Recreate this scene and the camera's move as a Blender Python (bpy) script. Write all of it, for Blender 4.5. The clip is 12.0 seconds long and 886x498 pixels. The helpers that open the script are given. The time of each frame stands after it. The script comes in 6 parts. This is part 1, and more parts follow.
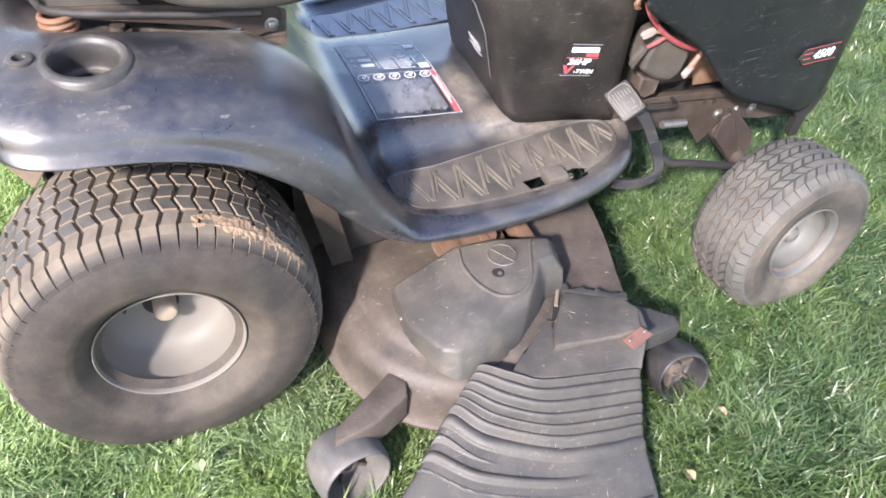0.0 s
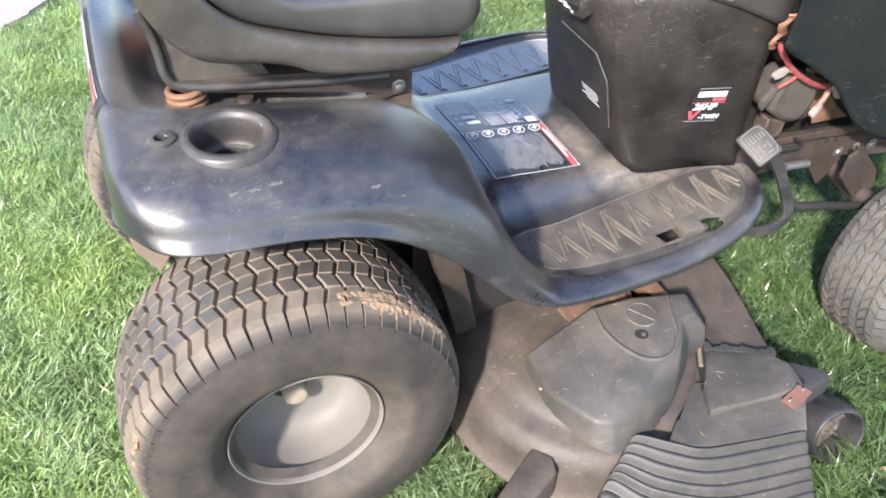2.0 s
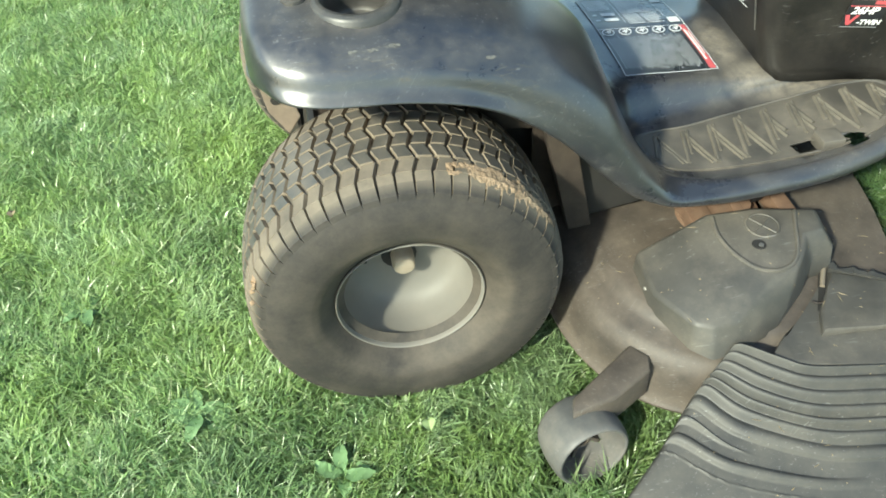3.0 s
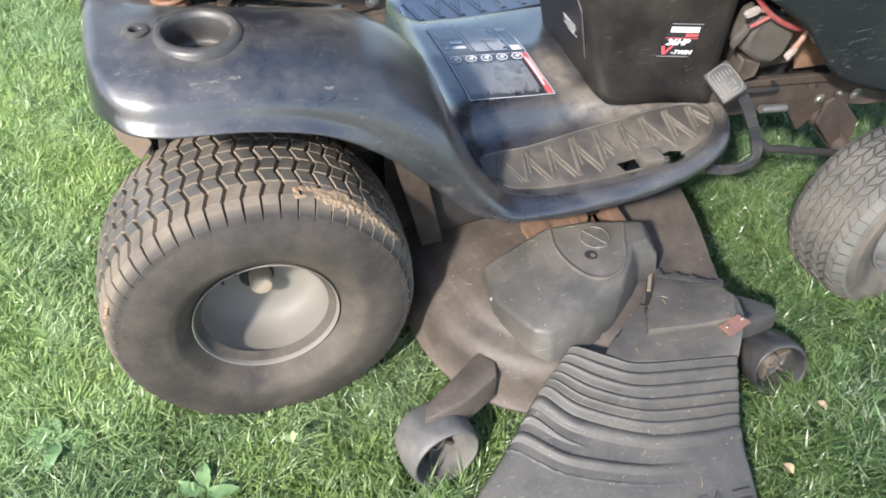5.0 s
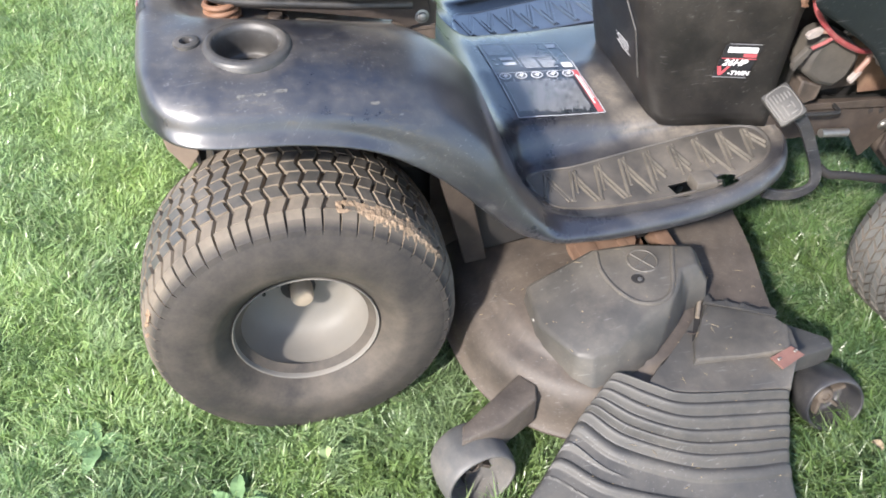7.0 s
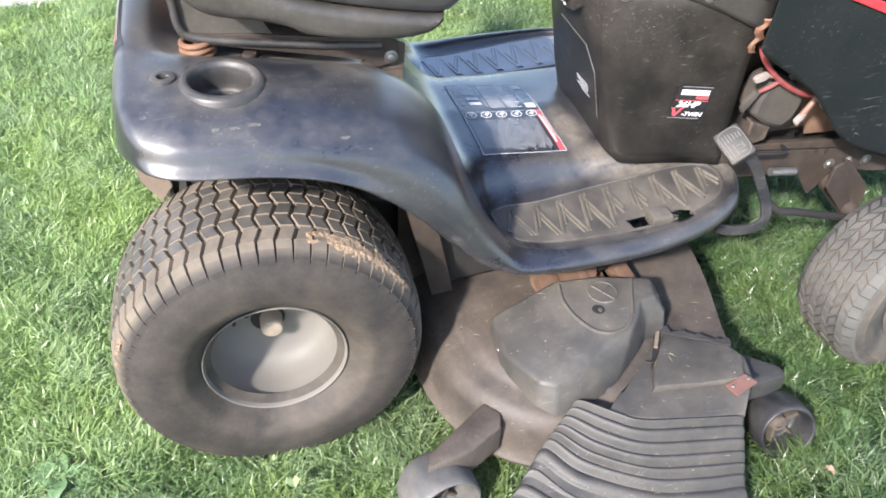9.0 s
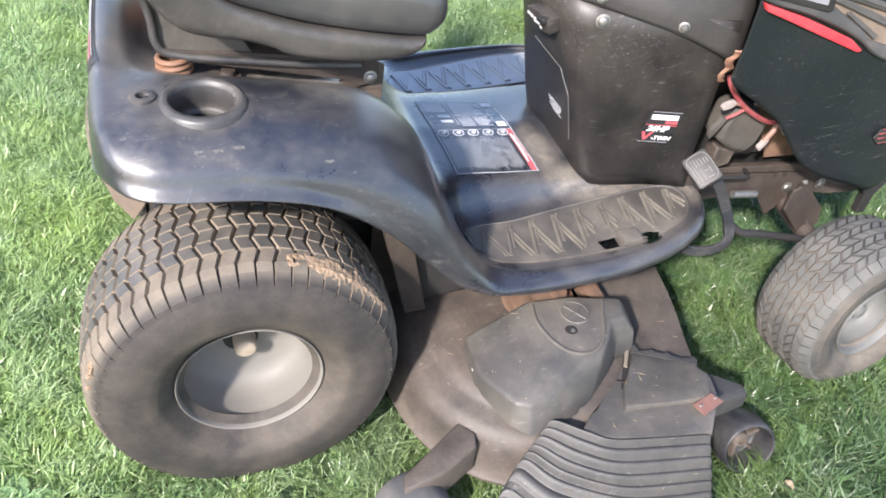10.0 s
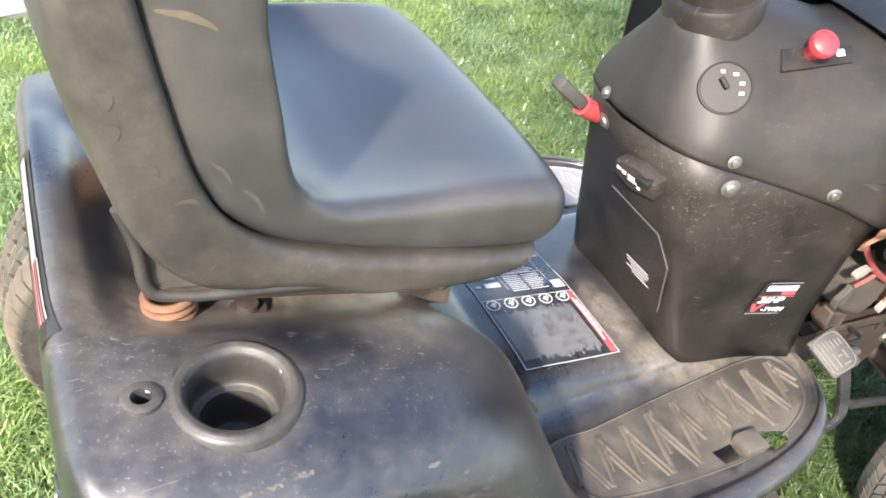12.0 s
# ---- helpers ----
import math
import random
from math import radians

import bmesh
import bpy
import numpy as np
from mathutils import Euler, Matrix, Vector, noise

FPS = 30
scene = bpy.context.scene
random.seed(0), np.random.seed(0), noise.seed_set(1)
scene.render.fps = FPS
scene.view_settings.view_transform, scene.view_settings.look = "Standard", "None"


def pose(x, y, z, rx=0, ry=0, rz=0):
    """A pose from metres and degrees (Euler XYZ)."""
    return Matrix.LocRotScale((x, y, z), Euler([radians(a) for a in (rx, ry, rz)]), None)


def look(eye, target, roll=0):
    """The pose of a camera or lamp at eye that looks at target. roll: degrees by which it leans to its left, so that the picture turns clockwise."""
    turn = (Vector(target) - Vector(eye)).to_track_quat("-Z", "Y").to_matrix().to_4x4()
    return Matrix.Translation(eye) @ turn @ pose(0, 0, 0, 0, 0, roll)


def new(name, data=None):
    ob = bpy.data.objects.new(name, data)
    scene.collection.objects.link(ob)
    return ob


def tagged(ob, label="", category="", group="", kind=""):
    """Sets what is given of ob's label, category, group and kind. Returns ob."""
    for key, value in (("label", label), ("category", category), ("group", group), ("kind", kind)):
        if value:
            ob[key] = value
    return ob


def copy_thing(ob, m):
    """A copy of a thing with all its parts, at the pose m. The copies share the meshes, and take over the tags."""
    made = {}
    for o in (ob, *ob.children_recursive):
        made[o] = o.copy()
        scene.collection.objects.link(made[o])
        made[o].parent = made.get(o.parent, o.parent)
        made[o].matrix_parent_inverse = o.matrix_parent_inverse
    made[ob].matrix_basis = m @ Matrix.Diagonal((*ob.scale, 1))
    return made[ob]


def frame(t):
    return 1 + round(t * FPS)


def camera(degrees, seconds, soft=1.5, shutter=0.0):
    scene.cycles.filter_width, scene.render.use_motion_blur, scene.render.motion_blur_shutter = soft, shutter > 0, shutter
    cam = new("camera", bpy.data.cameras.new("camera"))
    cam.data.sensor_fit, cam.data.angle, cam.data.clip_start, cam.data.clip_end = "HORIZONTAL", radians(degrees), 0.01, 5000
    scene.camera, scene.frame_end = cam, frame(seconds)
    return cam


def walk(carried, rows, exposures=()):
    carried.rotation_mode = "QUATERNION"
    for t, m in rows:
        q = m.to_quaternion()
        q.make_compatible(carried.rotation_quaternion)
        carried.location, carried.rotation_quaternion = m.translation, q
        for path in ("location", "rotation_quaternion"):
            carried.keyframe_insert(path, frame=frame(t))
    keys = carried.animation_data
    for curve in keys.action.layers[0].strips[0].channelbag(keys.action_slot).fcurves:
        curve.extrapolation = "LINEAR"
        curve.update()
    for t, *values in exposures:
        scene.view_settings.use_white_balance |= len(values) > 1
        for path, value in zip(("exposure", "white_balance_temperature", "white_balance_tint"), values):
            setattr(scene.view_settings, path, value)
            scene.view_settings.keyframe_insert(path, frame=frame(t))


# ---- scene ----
cam = camera(58.5, 12.0, soft=1.75)
PATH = [
    (0, (0.0640, -0.8835, 1.2642), (0.6599, 0.4249, -0.1261), 4.99),
    (0.5, (0.0710, -0.8623, 1.2793), (0.6439, 0.5833, 0.0215), 3.92),
    (1, (0.0600, -0.8431, 1.2763), (0.6650, 0.6103, 0.0428), 4.68),
    (1.5, (0.0060, -0.7704, 1.2641), (0.5351, 0.6245, -0.0680), 5.51),
    (2, (-0.0890, -0.7383, 1.2247), (0.4959, 0.6606, -0.0796), 0.81),
    (2.5, (-0.1040, -0.7338, 1.1969), (0.2680, 0.6709, -0.1773), -2.21),
    (3, (-0.0520, -0.8270, 1.1780), (0.1390, 0.5724, -0.2381), -3.71),
    (3.5, (-0.0040, -0.8823, 1.1831), (0.2710, 0.4797, -0.2554), -3.10),
    (3.7, (0.0070, -0.8847, 1.1900), (0.2790, 0.4869, -0.2400), -3.08),
    (5.3, (0.0150, -0.8919, 1.2327), (0.4800, 0.4830, -0.1433), 2.11),
    (5.5, (0.0190, -0.9039, 1.2320), (0.4830, 0.4995, -0.1153), 1.96),
    (6, (0.0120, -0.9074, 1.2409), (0.4539, 0.5096, -0.0996), 2.04),
    (6.5, (0.0140, -0.8909, 1.2327), (0.4239, 0.5312, -0.1125), 1.72),
    (7, (0.0240, -0.8714, 1.2237), (0.3600, 0.5435, -0.1492), 0.40),
    (7.5, (0.0430, -0.8886, 1.2268), (0.4051, 0.5858, -0.0751), 0.31),
    (7.7, (0.0250, -0.8768, 1.2315), (0.4600, 0.5744, -0.0742), 2.11),
    (9.3, (0.0120, -0.9165, 1.2424), (0.4350, 0.5512, -0.0487), 2.66),
    (9.5, (0.0030, -0.9098, 1.2498), (0.4100, 0.5496, -0.0558), 2.39),
    (10, (-0.0360, -0.8756, 1.2656), (0.5318, 0.5472, -0.0202), 6.59),
    (10.5, (-0.0920, -0.7453, 1.2634), (0.5109, 0.6353, -0.0520), 6.14),
    (11, (-0.1240, -0.6259, 1.2767), (0.6133, 0.7434, 0.0190), 6.00),
    (11.5, (-0.0880, -0.4763, 1.2314), (0.6660, 0.8530, -0.0587), 9.18),
    (12, (-0.1150, -0.3339, 1.2469), (0.6977, 1.0103, 0.0090), 9.75),
]
# stops, colour temperature and tint of the filming camera on the way
EXPOSURE = [(0, 1.95, 6500, 20), (1.5, 1.95, 6500, 20), (2.0, 1.8, 6480, 16), (2.5, 1.73, 6500, 10), (2.7, 1.65, 6550, 5), (3.0, 1.51, 6850, -8), (3.3, 1.48, 6600, 2), (3.5, 1.45, 6500, 7), (5.5, 1.68, 6500, 12), (7.5, 1.71, 6450, 14), (10, 1.79, 6400, 16), (11, 1.76, 6400, 18), (11.5, 1.68, 6550, 15), (12, 1.94, 7000, 14)]
walk(cam, [(t, look(eye, target, roll)) for t, eye, target, roll in PATH], EXPOSURE)

# world, sun and exposure
SUN = Vector((-0.60, -0.57, 0.60)).normalized()
world = bpy.data.worlds.new("sky")
scene.world = world
world.use_nodes = True
wn = world.node_tree.nodes
sky = wn.new("ShaderNodeTexSky")
sky.sky_type = "NISHITA"
sky.sun_disc = False
sky.sun_elevation = math.asin(SUN.z)
sky.sun_rotation = math.atan2(SUN.x, SUN.y)
wn["Background"].inputs["Strength"].default_value = 0.125
world.node_tree.links.new(sky.outputs[0], wn["Background"].inputs["Color"])
sun = new("sun", bpy.data.lights.new("sun", "SUN"))
sun.data.energy = 3.0
sun.data.angle = radians(3.5)
sun.data.color = (1.0, 0.95, 0.87)
sun.matrix_world = look((0, 0, 5), Vector((0, 0, 5)) - SUN)


# materials
def material(name, build):
    m = bpy.data.materials.new(name)
    m.use_nodes = True
    nt = m.node_tree
    build(nt, nt.nodes["Principled BSDF"])
    return m


def coords(nt):
    return nt.nodes.new("ShaderNodeTexCoord").outputs["Object"]


def noise_of(nt, scale, detail=5.0, rough=0.6, vec=None):
    n = nt.nodes.new("ShaderNodeTexNoise")
    n.inputs["Scale"].default_value = scale
    n.inputs["Detail"].default_value = detail
    n.inputs["Roughness"].default_value = rough
    nt.links.new(vec or coords(nt), n.inputs["Vector"])
    return n.outputs["Fac"]


def ramp(nt, fac, stops):
    r = nt.nodes.new("ShaderNodeValToRGB")
    while len(r.color_ramp.elements) < len(stops):
        r.color_ramp.elements.new(0.5)
    for e, (p, c) in zip(r.color_ramp.elements, stops):
        e.position = p
        e.color = (*c, 1) if len(c) == 3 else c
    nt.links.new(fac, r.inputs[0])
    return r.outputs[0]


def grey(nt, fac, a, b, lo=0.0, hi=1.0):
    return ramp(nt, fac, [(a, (lo, lo, lo)), (b, (hi, hi, hi))])


def mix(nt, fac, a, b):
    n = nt.nodes.new("ShaderNodeMix")
    n.data_type = "RGBA"
    for sock, v in ((n.inputs[0], fac), (n.inputs[6], a), (n.inputs[7], b)):
        if isinstance(v, (int, float)):
            sock.default_value = v
        elif isinstance(v, tuple):
            sock.default_value = (*v, 1)
        else:
            nt.links.new(v, sock)
    return n.outputs[2]


def mul(nt, a, b):
    n = nt.nodes.new("ShaderNodeMath")
    n.operation = "MULTIPLY"
    for sock, v in zip(n.inputs, (a, b)):
        if isinstance(v, (int, float)):
            sock.default_value = v
        else:
            nt.links.new(v, sock)
    return n.outputs[0]


def bump(nt, bsdf, height, strength, dist=0.002):
    b = nt.nodes.new("ShaderNodeBump")
    b.inputs["Strength"].default_value = strength
    b.inputs["Distance"].default_value = dist
    nt.links.new(height, b.inputs["Height"])
    nt.links.new(b.outputs[0], bsdf.inputs["Normal"])


def worn(name, base, second, dust=(0.30, 0.25, 0.19), dust_amount=0.4, rough=(0.3, 0.6), metal=0.0, scale=9.0, grain=90.0,
         relief=0.15, upward=0.0, scratches=0.0, coat=0.0, gloss=0.5, spots=()):
    """A worn surface: two tones, dust in patches, grain, a fine relief and, where wanted, pale scratches."""
    def build(nt, b):
        big = noise_of(nt, scale, 6.0, 0.65)
        fine = noise_of(nt, grain, 4.0, 0.7)
        col = mix(nt, grey(nt, big, 0.35, 0.65), base, second)
        mask = mul(nt, grey(nt, noise_of(nt, scale * 0.6, 8.0, 0.72), 0.42, 0.72), grey(nt, fine, 0.2, 0.75, 0.35, 1.0))
        if upward:
            g = nt.nodes.new("ShaderNodeNewGeometry")
            sep = nt.nodes.new("ShaderNodeSeparateXYZ")
            nt.links.new(g.outputs["Normal"], sep.inputs[0])
            mask = mul(nt, mask, grey(nt, sep.outputs[2], 0.0, upward, 0.15, 1.0))
        mask = mul(nt, mask, dust_amount)
        drift = None
        # drifts of dust that have settled in one place: centre and reach
        for c, reach in spots:
            mp = nt.nodes.new("ShaderNodeVectorMath")
            mp.operation = "SUBTRACT"
            nt.links.new(coords(nt), mp.inputs[0])
            mp.inputs[1].default_value = c
            dv = nt.nodes.new("ShaderNodeVectorMath")
            dv.operation = "DIVIDE"
            nt.links.new(mp.outputs[0], dv.inputs[0])
            dv.inputs[1].default_value = reach
            ln = nt.nodes.new("ShaderNodeVectorMath")
            ln.operation = "LENGTH"
            nt.links.new(dv.outputs[0], ln.inputs[0])
            near = mul(nt, grey(nt, ln.outputs["Value"], 0.35, 1.0, 1.0, 0.0), grey(nt, noise_of(nt, 46.0, 9.0, 0.82), 0.32, 0.66))
            mx = nt.nodes.new("ShaderNodeMath")
            mx.operation = "MAXIMUM"
            mx.inputs[0].default_value = 0.0
            if drift:
                nt.links.new(drift, mx.inputs[0])
            nt.links.new(mul(nt, near, 0.85), mx.inputs[1])
            drift = mx.outputs[0]
        col = mix(nt, mask, col, dust)
        if drift:
            col = mix(nt, drift, col, (0.275, 0.235, 0.184))
            mask = mix(nt, drift, mask, (1.0, 1.0, 1.0))
        rr = mix(nt, mask, mix(nt, big, (rough[0],) * 3, (rough[1],) * 3), (0.9, 0.9, 0.9))
        if scratches:
            # strokes along the length, slantwise strokes, and small chips
            for turn, stretch, where, strength in (((0.1, 0.1, 0.05), (9, 190, 280), 7.0, 0.55), ((0.3, 0.5, 0.7), (11, 260, 260), 5.0, 0.45), ((0.0, 0.9, -0.3), (10, 300, 340), 6.0, 0.5)):
                mp = nt.nodes.new("ShaderNodeMapping")
                mp.inputs["Rotation"].default_value = turn
                nt.links.new(coords(nt), mp.inputs[0])
                st = nt.nodes.new("ShaderNodeMapping")
                st.inputs["Scale"].default_value = stretch
                nt.links.new(mp.outputs[0], st.inputs[0])
                s = mul(nt, grey(nt, noise_of(nt, 1.0, 3.0, 0.5, st.outputs[0]), 0.645, 0.70), grey(nt, noise_of(nt, where), 0.47, 0.66))
                col = mix(nt, mul(nt, s, scratches * strength), col, (0.30, 0.30, 0.295))
            chips = mul(nt, grey(nt, noise_of(nt, 55.0, 4.0, 0.6), 0.745, 0.77), grey(nt, noise_of(nt, 8.0), 0.52, 0.66))
            col = mix(nt, mul(nt, chips, scratches * 0.5), col, (0.34, 0.33, 0.32))
        nt.links.new(col, b.inputs["Base Color"])
        nt.links.new(rr, b.inputs["Roughness"])
        b.inputs["Metallic"].default_value = metal
        b.inputs["Specular IOR Level"].default_value = gloss
        if coat:
            b.inputs["Coat Weight"].default_value = coat
            b.inputs["Coat Roughness"].default_value = 0.33
        bump(nt, b, fine, relief, 0.0012)
    return material(name, build)


PAINT = worn("black_fender_plastic", (0.0125, 0.0135, 0.0195), (0.023, 0.024, 0.030), (0.150, 0.136, 0.114), 1.0, (0.20, 0.36), scale=5.0, upward=0.9, scratches=0.9, gloss=0.8, coat=0.85, spots=(((0.640, 0.36, 0.385), (0.040, 0.11, 0.05)), ((0.662, 0.265, 0.385), (0.055, 0.055, 0.05)), ((0.75, 0.238, 0.375), (0.13, 0.034, 0.05)), ((0.87, 0.240, 0.365), (0.07, 0.055, 0.05)), ((0.905, 0.195, 0.355), (0.05, 0.07, 0.05)), ((0.13, 0.32, 0.615), (0.20, 0.08, 0.08)), ((0.05, 0.265, 0.655), (0.20, 0.045, 0.05)), ((-0.02, 0.150, 0.668), (0.085, 0.085, 0.03)), ((-0.06, 0.290, 0.675), (0.12, 0.07, 0.05)), ((0.16, 0.24, 0.63), (0.12, 0.10, 0.06)), ((0.26, 0.27, 0.548), (0.10, 0.13, 0.10))))
SATIN = worn("black_satin_plastic", (0.022, 0.0215, 0.022), (0.036, 0.034, 0.033), (0.17, 0.150, 0.122), 0.85, (0.38, 0.55), scale=12.0, upward=0.7, gloss=0.8, scratches=0.2)
FRAMEDARK = worn("brown_black_frame_steel", (0.032, 0.026, 0.022), (0.065, 0.048, 0.038), (0.19, 0.145, 0.11), 0.8, (0.45, 0.65), scale=16.0, relief=0.35, scratches=0.5)
CONSOLE = worn("black_console_plastic", (0.0105, 0.0098, 0.0095), (0.0175, 0.0162, 0.0152), (0.11, 0.095, 0.080), 0.50, (0.28, 0.44), scale=6.0, scratches=0.65, gloss=0.42)
DASH = worn("grey_dash_plastic", (0.0165, 0.016, 0.016), (0.025, 0.024, 0.023), (0.10, 0.089, 0.075), 0.35, (0.38, 0.55), scale=8.0, gloss=0.4, scratches=0.1)
HOOD = worn("black_hood_paint", (0.0075, 0.0095, 0.0105), (0.010, 0.013, 0.015), (0.09, 0.088, 0.085), 0.2, (0.28, 0.4), scale=4.0, scratches=0.7)
VINYL = worn("black_seat_vinyl", (0.024, 0.0245, 0.027), (0.038, 0.0375, 0.038), (0.13, 0.115, 0.097), 0.6, (0.32, 0.46), scale=6.0, grain=220.0, gloss=1.0, coat=0.6, scratches=0.12)
SHELL = worn("seat_shell_plastic", (0.025, 0.0235, 0.022), (0.042, 0.039, 0.035), (0.16, 0.140, 0.115), 0.85, (0.36, 0.52), scale=5.0, gloss=0.7, scratches=0.22)
def tyre_side(nt, b):
    """Sidewall rubber; the tread's grooves, out at the rim of the carcass, hold pale dust."""
    vec = coords(nt)
    sep = nt.nodes.new("ShaderNodeSeparateXYZ")
    nt.links.new(vec, sep.inputs[0])
    flat = nt.nodes.new("ShaderNodeCombineXYZ")
    nt.links.new(sep.outputs[0], flat.inputs[0])
    nt.links.new(sep.outputs[1], flat.inputs[1])
    ln = nt.nodes.new("ShaderNodeVectorMath")
    ln.operation = "LENGTH"
    nt.links.new(flat.outputs[0], ln.inputs[0])
    big = noise_of(nt, 9.0, 6.0, 0.7)
    fine = noise_of(nt, 120.0, 4.0, 0.7)
    col = mix(nt, grey(nt, big, 0.35, 0.68), (0.022, 0.020, 0.019), (0.036, 0.032, 0.029))
    col = mix(nt, mul(nt, grey(nt, noise_of(nt, 17.0, 8.0, 0.8), 0.40, 0.80), 0.34), col, (0.16, 0.13, 0.10))
    groove = mul(nt, grey(nt, ln.outputs["Value"], 0.2345, 0.2440), grey(nt, big, 0.25, 0.6, 0.5, 1.0))
    col = mix(nt, groove, col, (0.160, 0.134, 0.102))
    bead = mul(nt, grey(nt, ln.outputs["Value"], 0.150, 0.170, 1.0, 0.0), grey(nt, noise_of(nt, 14.0, 7.0, 0.72), 0.36, 0.62, 0.05, 0.35))
    col = mix(nt, bead, col, (0.145, 0.118, 0.090))
    nt.links.new(col, b.inputs["Base Color"])
    b.inputs["Roughness"].default_value = 0.75
    bump(nt, b, fine, 0.25, 0.0012)


TYRE_SIDE = material("tyre_sidewall", tyre_side)
TREAD = worn("tread_rubber", (0.048, 0.0475, 0.047), (0.080, 0.075, 0.068), (0.22, 0.18, 0.138), 0.7, (0.36, 0.6), scale=16.0, gloss=0.7)
SHOULDER = worn("dusty_shoulder_rubber", (0.085, 0.072, 0.058), (0.155, 0.130, 0.101), (0.25, 0.20, 0.148), 0.8, (0.7, 0.9), scale=12.0)
FTREAD = worn("dusty_grey_tread", (0.066, 0.067, 0.063), (0.098, 0.098, 0.091), (0.19, 0.178, 0.152), 0.6, (0.7, 0.9), scale=14.0)
RUBBER = worn("tyre_rubber", (0.040, 0.039, 0.037), (0.062, 0.059, 0.054), (0.26, 0.21, 0.16), 0.75, (0.6, 0.8), scale=7.0)
MUD = worn("dried_mud", (0.25, 0.17, 0.105), (0.33, 0.235, 0.155), (0.37, 0.28, 0.19), 0.6, (0.9, 1.0), scale=40.0, relief=0.8)
RIMPAINT = worn("cream_rim_paint", (0.150, 0.143, 0.130), (0.185, 0.174, 0.156), (0.17, 0.143, 0.112), 0.6, (0.5, 0.68), scale=8.0)
FRONTRIM = worn("grey_rim_paint", (0.085, 0.090, 0.088), (0.115, 0.120, 0.117), (0.17, 0.150, 0.125), 0.5, (0.45, 0.62), scale=9.0)
HUBCAP = worn("beige_cap_plastic", (0.30, 0.25, 0.19), (0.36, 0.30, 0.235), (0.30, 0.24, 0.18), 0.4, (0.5, 0.7), scale=30.0)
DECK = worn("dusty_deck_paint", (0.036, 0.030, 0.0265), (0.072, 0.059, 0.050), (0.18, 0.145, 0.113), 0.72, (0.40, 0.7), scale=9.0, scratches=0.6, relief=0.25)
COVER = worn("grey_cover_plastic", (0.046, 0.044, 0.041), (0.074, 0.069, 0.062), (0.18, 0.155, 0.125), 0.8, (0.38, 0.6), scale=10.0, scratches=0.6, relief=0.2)
CHUTE = worn("grey_chute_plastic", (0.030, 0.030, 0.030), (0.046, 0.045, 0.043), (0.13, 0.117, 0.098), 0.65, (0.42, 0.6), scale=8.0, scratches=0.8, gloss=0.5)
WHEELGREY = worn("scuffed_wheel_plastic", (0.016, 0.017, 0.021), (0.034, 0.035, 0.040), (0.13, 0.115, 0.095), 0.5, (0.35, 0.5), scale=16.0, scratches=0.6)
WHEELPALE = worn("pale_scuffed_plastic", (0.070, 0.070, 0.070), (0.105, 0.103, 0.10), (0.22, 0.19, 0.16), 0.6, (0.4, 0.6), scale=18.0, scratches=0.6)
HUBTAN = worn("dusty_hub", (0.050, 0.040, 0.033), (0.080, 0.063, 0.050), (0.16, 0.13, 0.10), 0.6, (0.7, 0.9), scale=20.0)
GROOVE = worn("dusty_groove", (0.17, 0.138, 0.104), (0.25, 0.203, 0.15), (0.30, 0.245, 0.18), 0.6, (0.8, 0.95), scale=20.0)
RUST = worn("rusty_steel", (0.10, 0.056, 0.036), (0.18, 0.105, 0.068), (0.20, 0.15, 0.11), 0.5, (0.7, 0.9), scale=20.0, relief=0.5)
FRAME = worn("dusty_frame_steel", (0.022, 0.016, 0.013), (0.042, 0.031, 0.025), (0.14, 0.108, 0.082), 0.5, (0.6, 0.8), scale=14.0, relief=0.3)
STEEL = worn("dull_steel", (0.30, 0.29, 0.275), (0.38, 0.37, 0.345), (0.25, 0.21, 0.17), 0.5, (0.38, 0.55), metal=0.9, scale=60.0)
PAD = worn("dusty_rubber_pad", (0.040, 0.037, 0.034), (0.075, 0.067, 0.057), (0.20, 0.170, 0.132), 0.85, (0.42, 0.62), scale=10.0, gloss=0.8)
# near-black for dark parts; in holes and gaps the shade is painted with it
DARK = worn("dark_parts_and_recess_shade", (0.012, 0.012, 0.012), (0.02, 0.018, 0.017), (0.06, 0.05, 0.04), 0.3, (0.6, 0.8))
RED = worn("red_plastic", (0.55, 0.03, 0.045), (0.62, 0.05, 0.06), (0.6, 0.4, 0.36), 0.25, (0.3, 0.5))
WHITE = worn("white_print", (0.72, 0.72, 0.72), (0.78, 0.78, 0.78), (0.5, 0.45, 0.4), 0.2, (0.4, 0.5))
REDPRINT = worn("red_print", (0.40, 0.060, 0.075), (0.47, 0.085, 0.10), (0.4, 0.25, 0.2), 0.2, (0.4, 0.5))
BLACKPRINT = worn("black_print", (0.012, 0.013, 0.016), (0.018, 0.019, 0.022), (0.2, 0.18, 0.15), 0.2, (0.3, 0.4))
SPRING = worn("orange_spring_steel", (0.17, 0.085, 0.048), (0.24, 0.125, 0.072), (0.28, 0.2, 0.145), 0.5, (0.5, 0.7), scale=30.0)
WIRE = worn("red_wire", (0.20, 0.030, 0.036), (0.27, 0.050, 0.052), (0.28, 0.21, 0.18), 0.55, (0.45, 0.6), scale=40.0)

